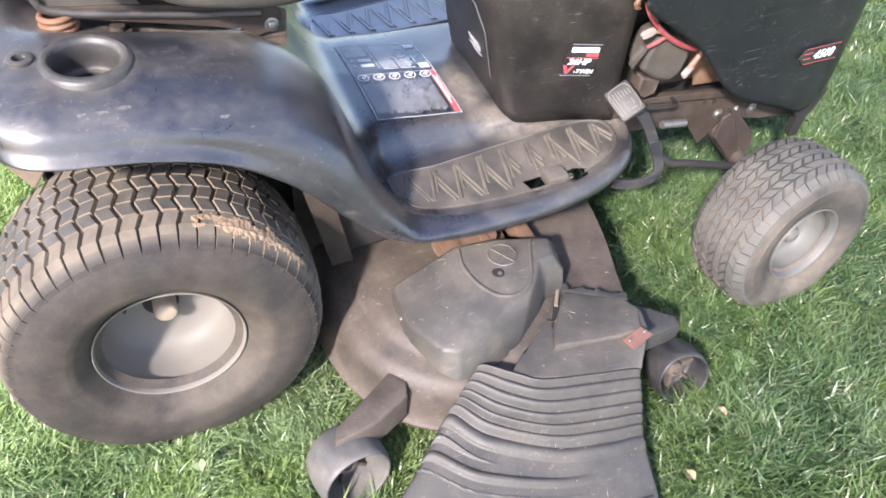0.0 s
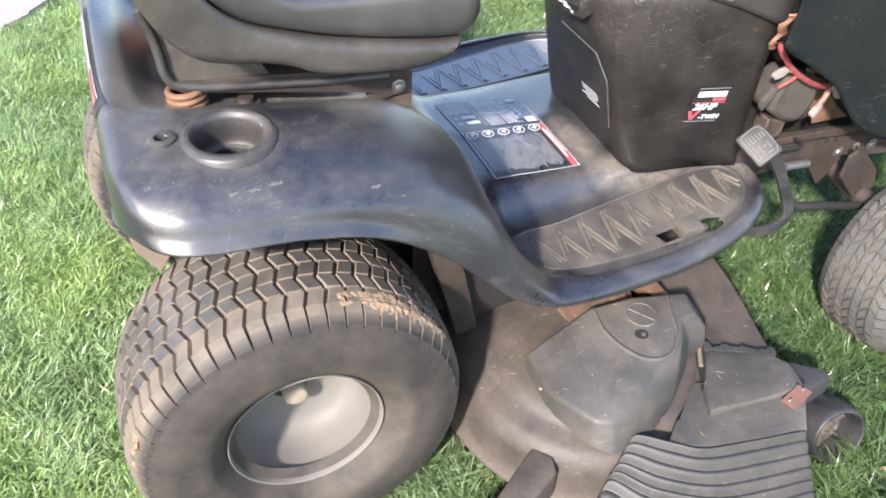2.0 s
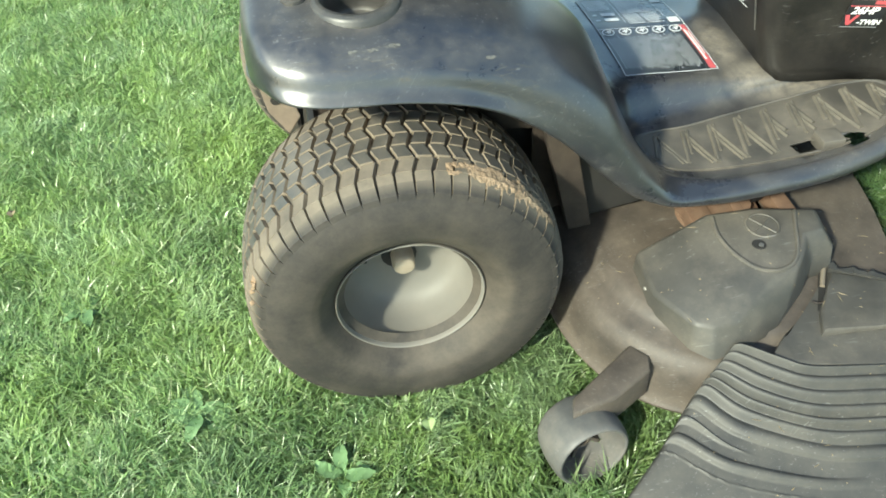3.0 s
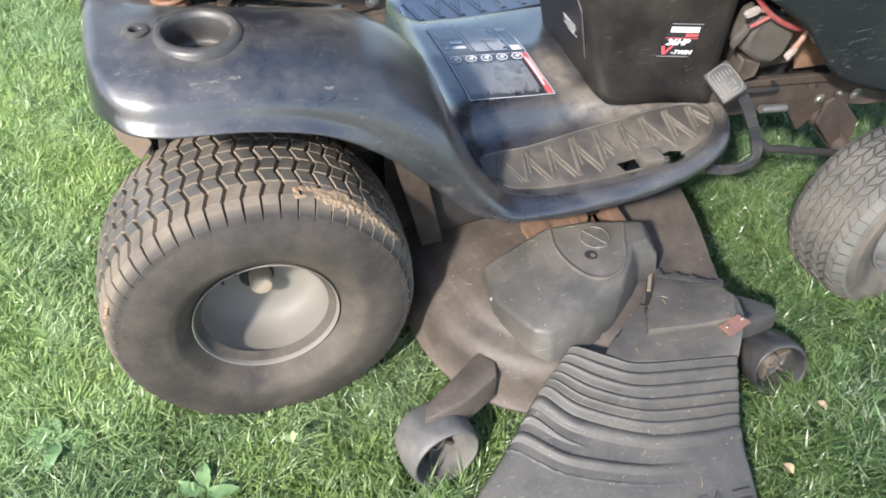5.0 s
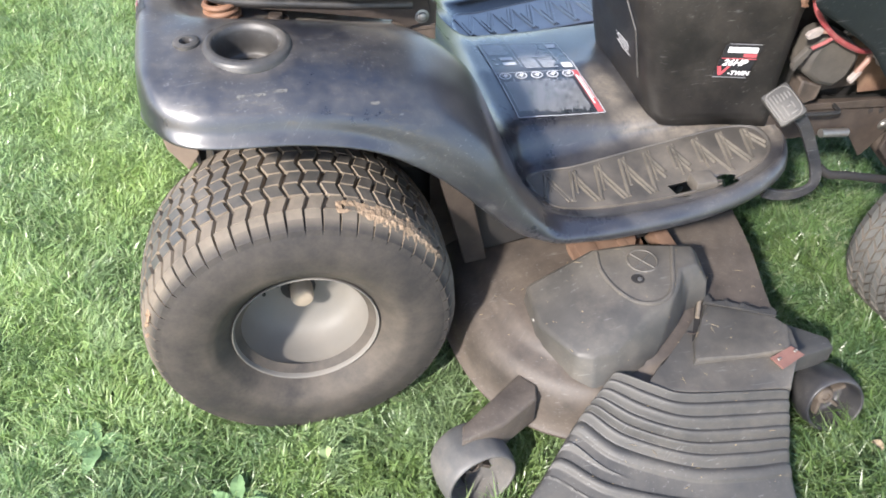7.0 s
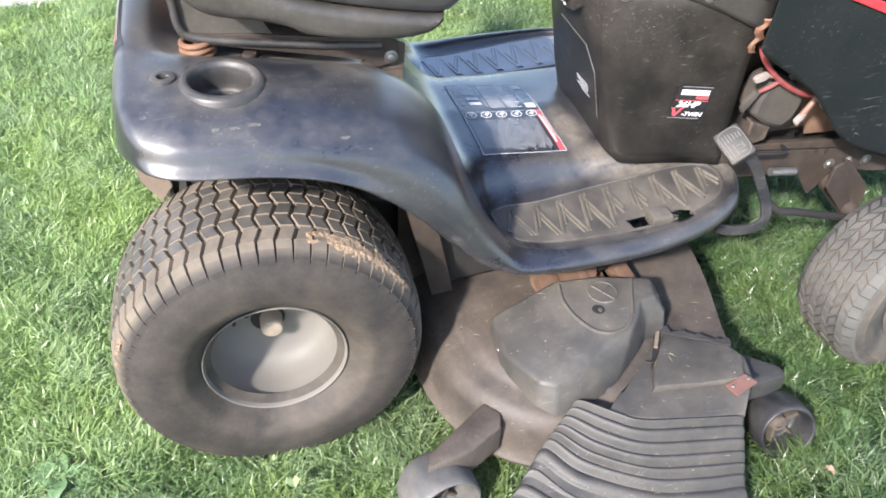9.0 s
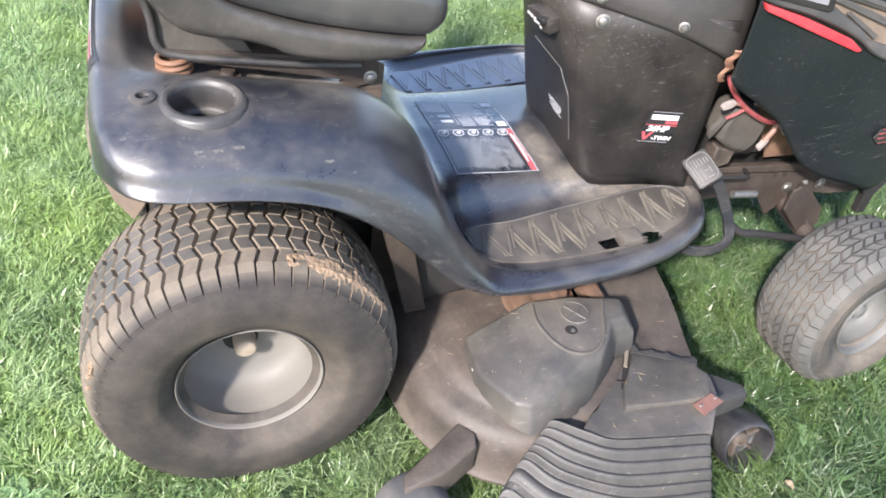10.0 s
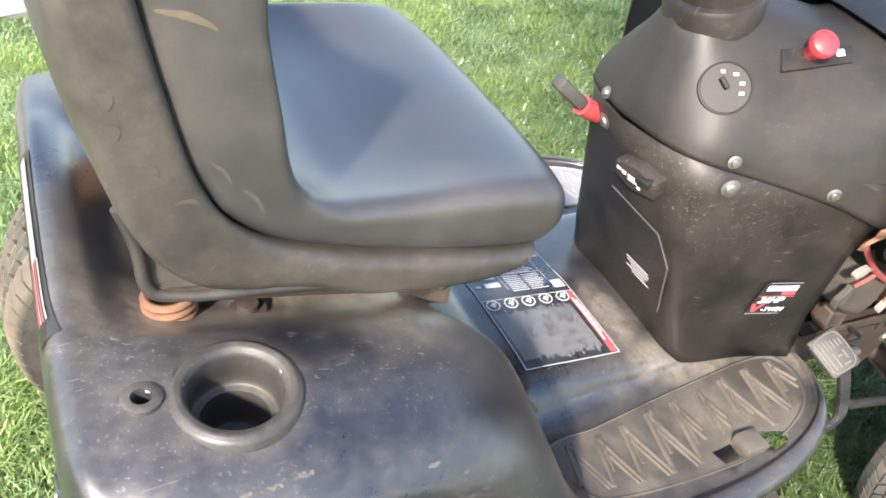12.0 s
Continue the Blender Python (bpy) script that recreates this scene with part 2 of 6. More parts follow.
PRINT = worn("faded_white_print", (0.56, 0.57, 0.60), (0.64, 0.65, 0.68), (0.4, 0.38, 0.35), 0.3, (0.4, 0.5))
SCUFF = worn("scuffed_plastic", (0.090, 0.089, 0.086), (0.135, 0.132, 0.124), (0.16, 0.148, 0.125), 0.4, (0.6, 0.8), scale=60.0)
PAVING = worn("pale_concrete", (0.30, 0.28, 0.26), (0.38, 0.36, 0.33), (0.28, 0.25, 0.21), 0.4, (0.8, 0.9), scale=4.0)
STRIPE = worn("faded_stripe_film", (0.22, 0.22, 0.24), (0.30, 0.30, 0.31), (0.22, 0.2, 0.18), 0.3, (0.4, 0.5))
RIB = worn("rubber_rib", (0.070, 0.063, 0.053), (0.115, 0.102, 0.083), (0.22, 0.187, 0.145), 0.7, (0.6, 0.85), scale=14.0)
DECALBASE = worn("decal_film", (0.022, 0.026, 0.031), (0.032, 0.037, 0.043), (0.13, 0.125, 0.12), 0.4, (0.22, 0.34), scale=8.0, gloss=1.0, coat=0.6)
DUSTYPLATE = worn("dusty_pale_plate", (0.12, 0.098, 0.076), (0.18, 0.15, 0.115), (0.26, 0.22, 0.17), 0.6, (0.7, 0.9), scale=18.0)
DUSTYPLATE2 = worn("brown_plate", (0.13, 0.098, 0.075), (0.19, 0.145, 0.11), (0.28, 0.22, 0.165), 0.6, (0.6, 0.8), scale=18.0)
RELAY = worn("relay_plastic", (0.042, 0.037, 0.032), (0.064, 0.057, 0.049), (0.15, 0.128, 0.10), 0.5, (0.6, 0.8), scale=14.0)
WIREPINK = worn("pale_wire", (0.17, 0.085, 0.066), (0.24, 0.135, 0.10), (0.26, 0.20, 0.16), 0.5, (0.5, 0.6))
PALEPLUG = worn("pale_torn_plastic", (0.22, 0.195, 0.18), (0.32, 0.28, 0.26), (0.34, 0.27, 0.22), 0.5, (0.5, 0.7), scale=60.0)
TORN = worn("torn_orange_plastic", (0.17, 0.078, 0.046), (0.27, 0.145, 0.092), (0.27, 0.20, 0.145), 0.5, (0.6, 0.8), scale=40.0)
PEDAL = worn("pedal_rubber", (0.034, 0.0325, 0.030), (0.055, 0.052, 0.048), (0.14, 0.13, 0.115), 0.45, (0.45, 0.65), scale=20.0)
RIDGE = worn("worn_ridge_rubber", (0.10, 0.096, 0.090), (0.145, 0.139, 0.130), (0.20, 0.18, 0.155), 0.4, (0.5, 0.7), scale=20.0)
WEAR = worn("red_brown_plate", (0.13, 0.060, 0.048), (0.18, 0.088, 0.068), (0.22, 0.16, 0.13), 0.4, (0.5, 0.7), scale=24.0)
VENTGREY = worn("grey_vent_plastic", (0.045, 0.045, 0.045), (0.065, 0.063, 0.061), (0.17, 0.15, 0.125), 0.6, (0.5, 0.7), scale=12.0)
# far footrest pad: sky sheen on the shaded rubber is put into a paler colour
PADFAR = worn("sheen_pale_rubber_pad", (0.26, 0.26, 0.27), (0.33, 0.33, 0.335), (0.34, 0.33, 0.31), 0.5, (0.30, 0.45), scale=10.0, gloss=1.0, coat=0.7)
LEAF = worn("weed_leaf", (0.115, 0.205, 0.080), (0.165, 0.265, 0.118), (0.24, 0.32, 0.17), 0.35, (0.5, 0.65), scale=40.0, gloss=0.3)
SEATSTREAK = worn("tan_streak", (0.090, 0.074, 0.052), (0.13, 0.108, 0.078), (0.15, 0.12, 0.085), 0.4, (0.6, 0.8), scale=30.0)
SEATDUST = worn("seat_dust", (0.042, 0.039, 0.035), (0.058, 0.054, 0.048), (0.12, 0.105, 0.088), 0.5, (0.6, 0.8), scale=20.0)
PALELEAF = worn("pale_leaf", (0.22, 0.32, 0.12), (0.3, 0.38, 0.18), (0.4, 0.42, 0.25), 0.4, (0.4, 0.5), scale=40.0)
DRYLEAF = worn("dry_leaf", (0.19, 0.145, 0.085), (0.27, 0.21, 0.13), (0.31, 0.26, 0.17), 0.4, (0.6, 0.8), scale=40.0)


def lawn(nt, b):
    """Soil and thatch under the blades round the tractor; further off the sward itself."""
    vec = coords(nt)
    big = noise_of(nt, 1.7, 4.0)
    fine = noise_of(nt, 60.0, 6.0, 0.75)
    col = mix(nt, grey(nt, big, 0.35, 0.65), (0.020, 0.040, 0.010), (0.040, 0.060, 0.018))
    col = mix(nt, grey(nt, fine, 0.3, 0.7), mix(nt, 0.6, col, (0.03, 0.035, 0.015)), col)
    away = nt.nodes.new("ShaderNodeVectorMath")
    away.operation = "DISTANCE"
    nt.links.new(vec, away.inputs[0])
    away.inputs[1].default_value = (0.5, 1.3, 0.0)
    sward = mix(nt, grey(nt, noise_of(nt, 2.6, 5.0), 0.36, 0.64), (0.054, 0.100, 0.022), (0.108, 0.146, 0.036))
    sward = mix(nt, grey(nt, noise_of(nt, 140.0, 4.0, 0.8), 0.35, 0.65), mix(nt, 0.6, sward, (0.02, 0.036, 0.012)), sward)
    far = nt.nodes.new("ShaderNodeMapRange")
    far.inputs["From Min"].default_value, far.inputs["From Max"].default_value = 1.9, 2.7
    nt.links.new(away.outputs["Value"], far.inputs["Value"])
    nt.links.new(mix(nt, far.outputs[0], col, sward), b.inputs["Base Color"])
    b.inputs["Roughness"].default_value = 0.9
    bump(nt, b, fine, 0.8, 0.02)


LAWN = material("lawn_soil", lawn)


def blade(nt, b):
    g = nt.nodes.new("ShaderNodeNewGeometry")
    rnd = g.outputs["Random Per Island"]
    # the palest stops put white sun glints into the blade colour, besides dry blades
    col = ramp(nt, rnd, [(0.0, (0.030, 0.092, 0.016)), (0.36, (0.090, 0.215, 0.056)), (0.68, (0.200, 0.355, 0.135)), (0.88, (0.42, 0.53, 0.31)), (1.0, (0.52, 0.50, 0.36))])
    # tufts: blue-green, yellow-green and bleached ones side by side
    col = mix(nt, grey(nt, noise_of(nt, 3.2, 4.0), 0.42, 0.60, 0.0, 0.55), col, (0.32, 0.46, 0.070))
    col = mix(nt, grey(nt, noise_of(nt, 6.5, 5.0, 0.7), 0.50, 0.62, 0.0, 0.50), col, (0.33, 0.45, 0.31))
    col = mix(nt, grey(nt, noise_of(nt, 4.6, 5.0, 0.7), 0.36, 0.50, 0.72, 0.0), col, (0.048, 0.135, 0.040))
    # yellower and paler behind the tractor, darker in front: haze and shade painted in
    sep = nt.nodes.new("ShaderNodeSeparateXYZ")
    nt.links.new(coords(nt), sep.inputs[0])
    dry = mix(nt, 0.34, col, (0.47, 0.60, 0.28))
    front_dark = mix(nt, 0.66, col, (0.064, 0.102, 0.048))
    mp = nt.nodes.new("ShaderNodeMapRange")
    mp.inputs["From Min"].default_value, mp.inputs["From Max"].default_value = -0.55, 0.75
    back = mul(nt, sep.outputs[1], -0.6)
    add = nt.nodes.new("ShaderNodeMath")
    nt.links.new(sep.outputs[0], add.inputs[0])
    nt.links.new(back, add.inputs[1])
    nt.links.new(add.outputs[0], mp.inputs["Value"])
    col = mix(nt, mp.outputs[0], dry, front_dark)
    nt.links.new(col, b.inputs["Base Color"])
    b.inputs["Roughness"].default_value = 0.30
    tr = nt.nodes.new("ShaderNodeBsdfTranslucent")
    nt.links.new(col, tr.inputs[0])
    ms = nt.nodes.new("ShaderNodeMixShader")
    ms.inputs[0].default_value = 0.28
    nt.links.new(b.outputs[0], ms.inputs[1])
    nt.links.new(tr.outputs[0], ms.inputs[2])
    nt.links.new(ms.outputs[0], nt.nodes["Material Output"].inputs[0])


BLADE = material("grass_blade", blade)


# helpers for building
from mathutils.bvhtree import BVHTree

YC = 0.45  # the tractor's middle line


def finish(bm, smooth=True, angle=40):
    bmesh.ops.recalc_face_normals(bm, faces=bm.faces)
    if smooth:
        for f in bm.faces:
            f.smooth = True
        for e in bm.edges:
            if len(e.link_faces) == 2 and e.calc_face_angle(0) > radians(angle):
                e.smooth = False


def part(name, bm, mat, parent=None, label="", m=None, smooth=True, angle=40, solid=0.0, bevel=0.0):
    """Links a bmesh as one mesh object, under a thing or a part where one is given."""
    finish(bm, smooth, angle)
    me = bpy.data.meshes.new(name)
    bm.to_mesh(me)
    bm.free()
    for mt in mat if isinstance(mat, (list, tuple)) else (mat,):
        me.materials.append(mt)
    ob = new(name, me)
    if parent:
        ob.parent = parent
    if m is not None:
        ob.matrix_basis = m
    if label:
        tagged(ob, label)
    if solid:
        md = ob.modifiers.new("thick", "SOLIDIFY")
        md.thickness, md.offset = solid, -1
    if bevel:
        md = ob.modifiers.new("edge", "BEVEL")
        md.width, md.segments, md.limit_method = bevel, 2, "ANGLE"
    return ob


def spline(pts, n):
    """n points along a Catmull-Rom curve through pts, evenly by parameter."""
    p = np.array(pts, float)
    q = np.vstack([2 * p[0] - p[1], p, 2 * p[-1] - p[-2]])
    out = []
    for u in np.linspace(0, len(p) - 1, n):
        i = min(int(u), len(p) - 2)
        t = u - i
        a, b, c, d = q[i:i + 4]
        out.append(0.5 * (2 * b + (c - a) * t + (2 * a - 5 * b + 4 * c - d) * t * t + (3 * b - a - 3 * c + d) * t ** 3))
    return np.array(out)


def grid(bm, rows, closed=False, cap=False):
    """Faces between rows of points; closed joins each row's ends."""
    vs = [[bm.verts.new(p) for p in r] for r in rows]
    for a, b in zip(vs, vs[1:]):
        n = len(a)
        for i in range(n if closed else n - 1):
            j = (i + 1) % n
            bm.faces.new((a[i], a[j], b[j], b[i]))
    if cap:
        bm.faces.new(vs[0])
        bm.faces.new(vs[-1])
    return vs


def box(bm, x0, y0, z0, x1, y1, z1, m=None, bev=0.0):
    r = bmesh.ops.create_cube(bm, size=1.0)
    vs = r["verts"]
    for v in vs:
        v.co = Vector(((x0 + x1) / 2 + v.co.x * (x1 - x0), (y0 + y1) / 2 + v.co.y * (y1 - y0), (z0 + z1) / 2 + v.co.z * (z1 - z0)))
    if bev:
        es = list({e for v in vs for e in v.link_edges})
        out = bmesh.ops.bevel(bm, geom=es, offset=bev, segments=2, affect="EDGES", profile=0.5)
        vs = list({v for f in out["faces"] for v in f.verts} | {v for v in vs if v.is_valid})
    if m is not None:
        for v in vs:
            v.co = m @ v.co
    return vs


def lathe(bm, prof, n=64, m=None):
    """Turns (radius, height) points round z."""
    rows = []
    for r, z in prof:
        rows.append([Vector((r * math.cos(2 * math.pi * k / n), r * math.sin(2 * math.pi * k / n), z)) for k in range(n)])
    if m is not None:
        rows = [[m @ p for p in r] for r in rows]
    return grid(bm, rows, closed=True)


def tube(bm, pts, r, n=10, smooth_n=0):
    p = spline(pts, smooth_n) if smooth_n else np.array(pts, float)
    rows, up = [], Vector((0, 0, 1))
    for i, c in enumerate(p):
        d = Vector(p[min(i + 1, len(p) - 1)] - p[max(i - 1, 0)]).normalized()
        u = d.cross(up)
        u = d.cross(Vector((1, 0, 0))) if u.length < 0.05 else u
        u.normalize()
        w = d.cross(u)
        rows.append([Vector(c) + r * (math.cos(2 * math.pi * k / n) * u + math.sin(2 * math.pi * k / n) * w) for k in range(n)])
    grid(bm, rows, closed=True, cap=True)


def plate(bm, outline, z0, z1, bev=0.0):
    """A prism over an outline of (x, y), from z0 to z1."""
    a = [bm.verts.new((x, y, z0)) for x, y in outline]
    b = [bm.verts.new((x, y, z1)) for x, y in outline]
    n = len(a)
    fs = [bm.faces.new(a), bm.faces.new(b)]
    for i in range(n):
        fs.append(bm.faces.new((a[i], a[(i + 1) % n], b[(i + 1) % n], b[i])))
    if bev:
        es = list({e for v in b for e in v.link_edges if all(w in b for w in e.verts)})
        bmesh.ops.bevel(bm, geom=es, offset=bev, segments=2, affect="EDGES", profile=0.5)


def upright(m_at, axis_y=-1):
    """A pose that turns a lathe's z to the y axis, outwards to the camera's side."""
    return Matrix.Translation(m_at) @ Euler((radians(90), 0, 0)).to_matrix().to_4x4()


# ground
def build_ground():
    bm = bmesh.new()
    n = 80
    xs = [40 * (abs(t) ** 3) * (1 if t > 0 else -1) for t in np.linspace(-1, 1, n)]
    rows = []
    for x in xs:
        rows.append([(x, y, 0.010 * noise.noise((x * 1.5, y * 1.5, 0)) - 0.004 if abs(x) < 6 and abs(y) < 6 else 0.0) for y in xs])
    grid(bm, rows)
    ob = part("ground", bm, LAWN)
    return tagged(ob, "soil of a mown green lawn under short grass", "lawn", kind="structure")


ground = build_ground()

mower = new("riding_mower")
tagged(mower, "worn black riding lawn mower with dusty deck, parked on grass", "riding mower")


# the fender and footrest body, lofted along the tractor
def body_stations():
    # x, then (y, z) from the lip's inside to the middle line
    return [
        (-0.172, [(0.178, 0.590), (0.168, 0.590), (0.174, 0.596), (0.188, 0.603), (0.204, 0.608), (0.232, 0.612), (0.265, 0.616), (0.320, 0.618), (0.450, 0.620)]),
        (-0.168, [(0.126, 0.600), (0.114, 0.602), (0.119, 0.618), (0.132, 0.638), (0.156, 0.654), (0.195, 0.664), (0.240, 0.668), (0.300, 0.672), (0.450, 0.674)]),
        (-0.152, [(0.083, 0.608), (0.071, 0.611), (0.074, 0.630), (0.086, 0.654), (0.114, 0.674), (0.175, 0.686), (0.235, 0.694), (0.300, 0.702), (0.450, 0.704)]),
        (-0.122, [(0.043, 0.607), (0.031, 0.610), (0.041, 0.625), (0.055, 0.649), (0.096, 0.674), (0.165, 0.688), (0.226, 0.692), (0.300, 0.696), (0.450, 0.698)]),
        (-0.070, [(0.028, 0.603), (0.014, 0.606), (0.025, 0.621), (0.039, 0.646), (0.080, 0.6725), (0.165, 0.687), (0.224, 0.686), (0.300, 0.658), (0.450, 0.654)]),
        (0.040, [(0.026, 0.594), (0.012, 0.597), (0.023, 0.612), (0.037, 0.638), (0.078, 0.6645), (0.165, 0.680), (0.222, 0.673), (0.300, 0.636), (0.450, 0.630)]),
        (0.140, [(0.026, 0.566), (0.012, 0.569), (0.022, 0.586), (0.034, 0.615), (0.073, 0.6455), (0.165, 0.664), (0.222, 0.658), (0.300, 0.616), (0.450, 0.608)]),
        (0.230, [(0.026, 0.504), (0.014, 0.507), (0.020, 0.536), (0.035, 0.575), (0.070, 0.606), (0.150, 0.630), (0.222, 0.635), (0.300, 0.604), (0.450, 0.580)]),
        (0.310, [(0.032, 0.416), (0.018, 0.419), (0.014, 0.454), (0.026, 0.498), (0.056, 0.532), (0.130, 0.562), (0.208, 0.577), (0.280, 0.522), (0.450, 0.502)]),
        (0.355, [(0.030, 0.372), (0.016, 0.375), (0.012, 0.400), (0.022, 0.430), (0.048, 0.454), (0.115, 0.474), (0.192, 0.487), (0.262, 0.448), (0.450, 0.442)]),
        (0.395, [(0.030, 0.347), (0.016, 0.350), (0.012, 0.368), (0.024, 0.386), (0.060, 0.398), (0.108, 0.394), (0.154, 0.374), (0.255, 0.404), (0.450, 0.412)]),
        (0.430, [(0.028, 0.333), (0.014, 0.336), (0.010, 0.348), (0.022, 0.358), (0.056, 0.365), (0.096, 0.356), (0.214, 0.341), (0.282, 0.393), (0.450, 0.406)]),
        (0.480, [(0.026, 0.328), (0.012, 0.331), (0.008, 0.343), (0.017, 0.352), (0.046, 0.358), (0.074, 0.342), (0.222, 0.339), (0.284, 0.391), (0.450, 0.404)]),
        (0.550, [(0.026, 0.328), (0.010, 0.331), (0.006, 0.343), (0.014, 0.354), (0.036, 0.359), (0.062, 0.342), (0.226, 0.342), (0.282, 0.387), (0.450, 0.402)]),
        (0.680, [(0.032, 0.333), (0.016, 0.336), (0.012, 0.348), (0.020, 0.361), (0.038, 0.366), (0.058, 0.352), (0.230, 0.353), (0.272, 0.382), (0.450, 0.399)]),
        (0.790, [(0.052, 0.343), (0.038, 0.346), (0.034, 0.357), (0.042, 0.371), (0.058, 0.376), (0.076, 0.364), (0.238, 0.364), (0.272, 0.380), (0.450, 0.395)]),
        (0.870, [(0.094, 0.351), (0.082, 0.354), (0.078, 0.363), (0.085, 0.375), (0.100, 0.379), (0.116, 0.369), (0.245, 0.369), (0.275, 0.379), (0.450, 0.390)]),
        (0.912, [(0.155, 0.354), (0.144, 0.357), (0.140, 0.364), (0.146, 0.373), (0.158, 0.376), (0.174, 0.371), (0.252, 0.371), (0.280, 0.374), (0.450, 0.382)]),
        (0.926, [(0.208, 0.352), (0.198, 0.355), (0.195, 0.360), (0.201, 0.366), (0.210, 0.368), (0.222, 0.366), (0.262, 0.366), (0.290, 0.369), (0.450, 0.377)]),
    ]


def floor_z(x):
    """Height of the footrest's floor along the tractor."""
    return float(np.interp(x, [0.43, 0.55, 0.68, 0.79, 0.87], [0.339, 0.341, 0.352, 0.364, 0.369]))


def build_body():
    st = body_stations()
    prof = []
    for x, pts in st:
        prof.append(np.array([(x, y, z) for y, z in pts]))
    nx, ns = 170, 96
    fine = [spline(p, ns) for p in prof]
    rows = []
    cols = [spline([f[k] for f in fine], nx) for k in range(ns)]
    for i in range(nx):
        half = [cols[k][i] for k in range(ns)]
        other = [(p[0], 2 * YC - p[1], p[2]) for p in reversed(half[:-1])]
        rows.append([tuple(p) for p in half] + other)
    bm = bmesh.new()
    grid(bm, rows)
    bmesh.ops.recalc_face_normals(bm, faces=bm.faces)
    tree = BVHTree.FromBMesh(bm)
    # openings: cup holder, small socket, and the slots in the right footrest
    gone = []
    for f in bm.faces:
        c = f.calc_center_median()
        if c.z > 0.6 and (math.hypot(c.x + 0.014, c.y - 0.148) < 0.050 or math.hypot(c.x + 0.093, c.y - 0.158) < 0.010):
            gone.append(f)
        if c.z < 0.38 and ((((c.x - 0.678) / 0.028) ** 2 + ((c.y - 0.086) / 0.018) ** 2) < 1 or (((c.x - 0.756) / 0.025) ** 2 + ((c.y - 0.084) / 0.018) ** 2) < 1):
            gone.append(f)
    bmesh.ops.delete(bm, geom=gone, context="FACES")
    return part("body", bm, PAINT, mower, "scratched black plastic fenders and footrests", angle=60, solid=0.004), tree


body, body_tree = build_body()


def top_z(x, y):
    hit = body_tree.ray_cast(Vector((x, y, 1.2)), Vector((0, 0, -1)))
    return hit[0].z if hit[0] else 0.35


# tyres
def tyre_mesh(bm, tread, r, w, rim_r, bulge, n_lugs, rows_across, depth, k, zig, gap):
    """A turf tyre with its axis on z; the outer rim flange lies at z = 0. k scales the shoulder."""
    mid = -w / 2 + bulge * 0.6
    half = w / 2
    side = r - 0.050 * k  # where the slits end
    prof = [(rim_r - 0.012, -0.012), (rim_r, 0.000), (rim_r + 0.006, 0.003), (rim_r + 0.015, bulge * 0.36), (rim_r + 0.027, bulge * 0.70), (rim_r + 0.036, bulge * 0.86), (rim_r + 0.047, bulge * 0.965),
            ((rim_r + 0.05 + side) / 2, bulge * 1.0), (side - 0.004, bulge * 0.92), (r - 0.031 * k, bulge - 0.0115 * k), (r - 0.022 * k - 0.002, bulge - 0.024 * k), (r - depth - 0.007 * k, mid + half * 0.74), (r - depth - 0.001, mid + half * 0.4), (r - depth, mid)]
    full = prof + [(p, 2 * mid - q) for p, q in reversed(prof[:-1])]
    lathe(bm, [tuple(p) for p in spline(full, 110)], 112)
    for f in bm.faces:
        f.material_index = 0

    def surf(h):
        u = abs(h) / half
        return r - 0.0165 * k * u ** 2.6

    def place(rr, ang, h):
        return tread.verts.new((rr * math.cos(ang), rr * math.sin(ang), mid + h))

    step = 2 * math.pi / n_lugs
    edges = np.linspace(-half * 0.78, half * 0.78, rows_across + 1)
    bend = [zig * (1 if j % 2 else -1) / r for j in range(rows_across + 1)]
    cut = 0.0009
    for n in range(n_lugs):
        a0 = n * step
        for j in range(rows_across):
            h0, h1 = edges[j] + (cut if j else 0), edges[j + 1] - (cut if j < rows_across - 1 else 0)
            hw = step / 2 - gap / r
            jit = random.uniform(-0.0005, 0.0003)
            # each block steps a little sideways where two rows meet
            jog = 0.0014 / r * (1 if j % 2 else -1)
            vs = []
            for lift, ins in ((-depth - 0.004, 0.0), (jit, 0.0017)):
                for hh, bb, sg in ((h0 + ins * 0.5, bend[j] + jog, -1), (h0 + ins * 0.5, bend[j] + jog, 1), (h1 - ins * 0.5, bend[j + 1] + jog, 1), (h1 - ins * 0.5, bend[j + 1] + jog, -1)):
                    vs.append(place(surf(hh) + lift, a0 + bb + sg * (hw - ins * random.uniform(0.7, 1.4) / r), hh))
            for q in ((4, 5, 6, 7), (0, 1, 5, 4), (1, 2, 6, 5), (2, 3, 7, 6), (3, 0, 4, 7)):
                tread.faces.new([vs[i] for i in q]).material_index = 2 if q != (4, 5, 6, 7) else 1 if j in (0, rows_across - 1) else 0
        for sd, bb in ((1, bend[-1]), (-1, bend[0])):
            h_s = lambda z: z - mid
            secs = [(surf(half * 0.78), half * 0.78, 1.0, depth + 0.004), (r - 0.0150 * k, h_s(bulge - 0.027 * k), 0.95, depth + 0.002), (r - 0.0250 * k, h_s(bulge - 0.0125 * k), 0.6, 0.005), (side - 0.002, h_s(bulge * 0.92 - 0.0012), 0.12, 0.001)]
            prev = None
            for sec, (rr, hh, open_w, low) in enumerate(secs):
                hw = step / 2 - gap * open_w / r
                row = [place(rr - low, a0 + bb - hw, sd * (hh - low * 0.5)), place(rr, a0 + bb - hw, sd * hh), place(rr, a0 + bb + hw, sd * hh), place(rr - low, a0 + bb + hw, sd * (hh - low * 0.5))]
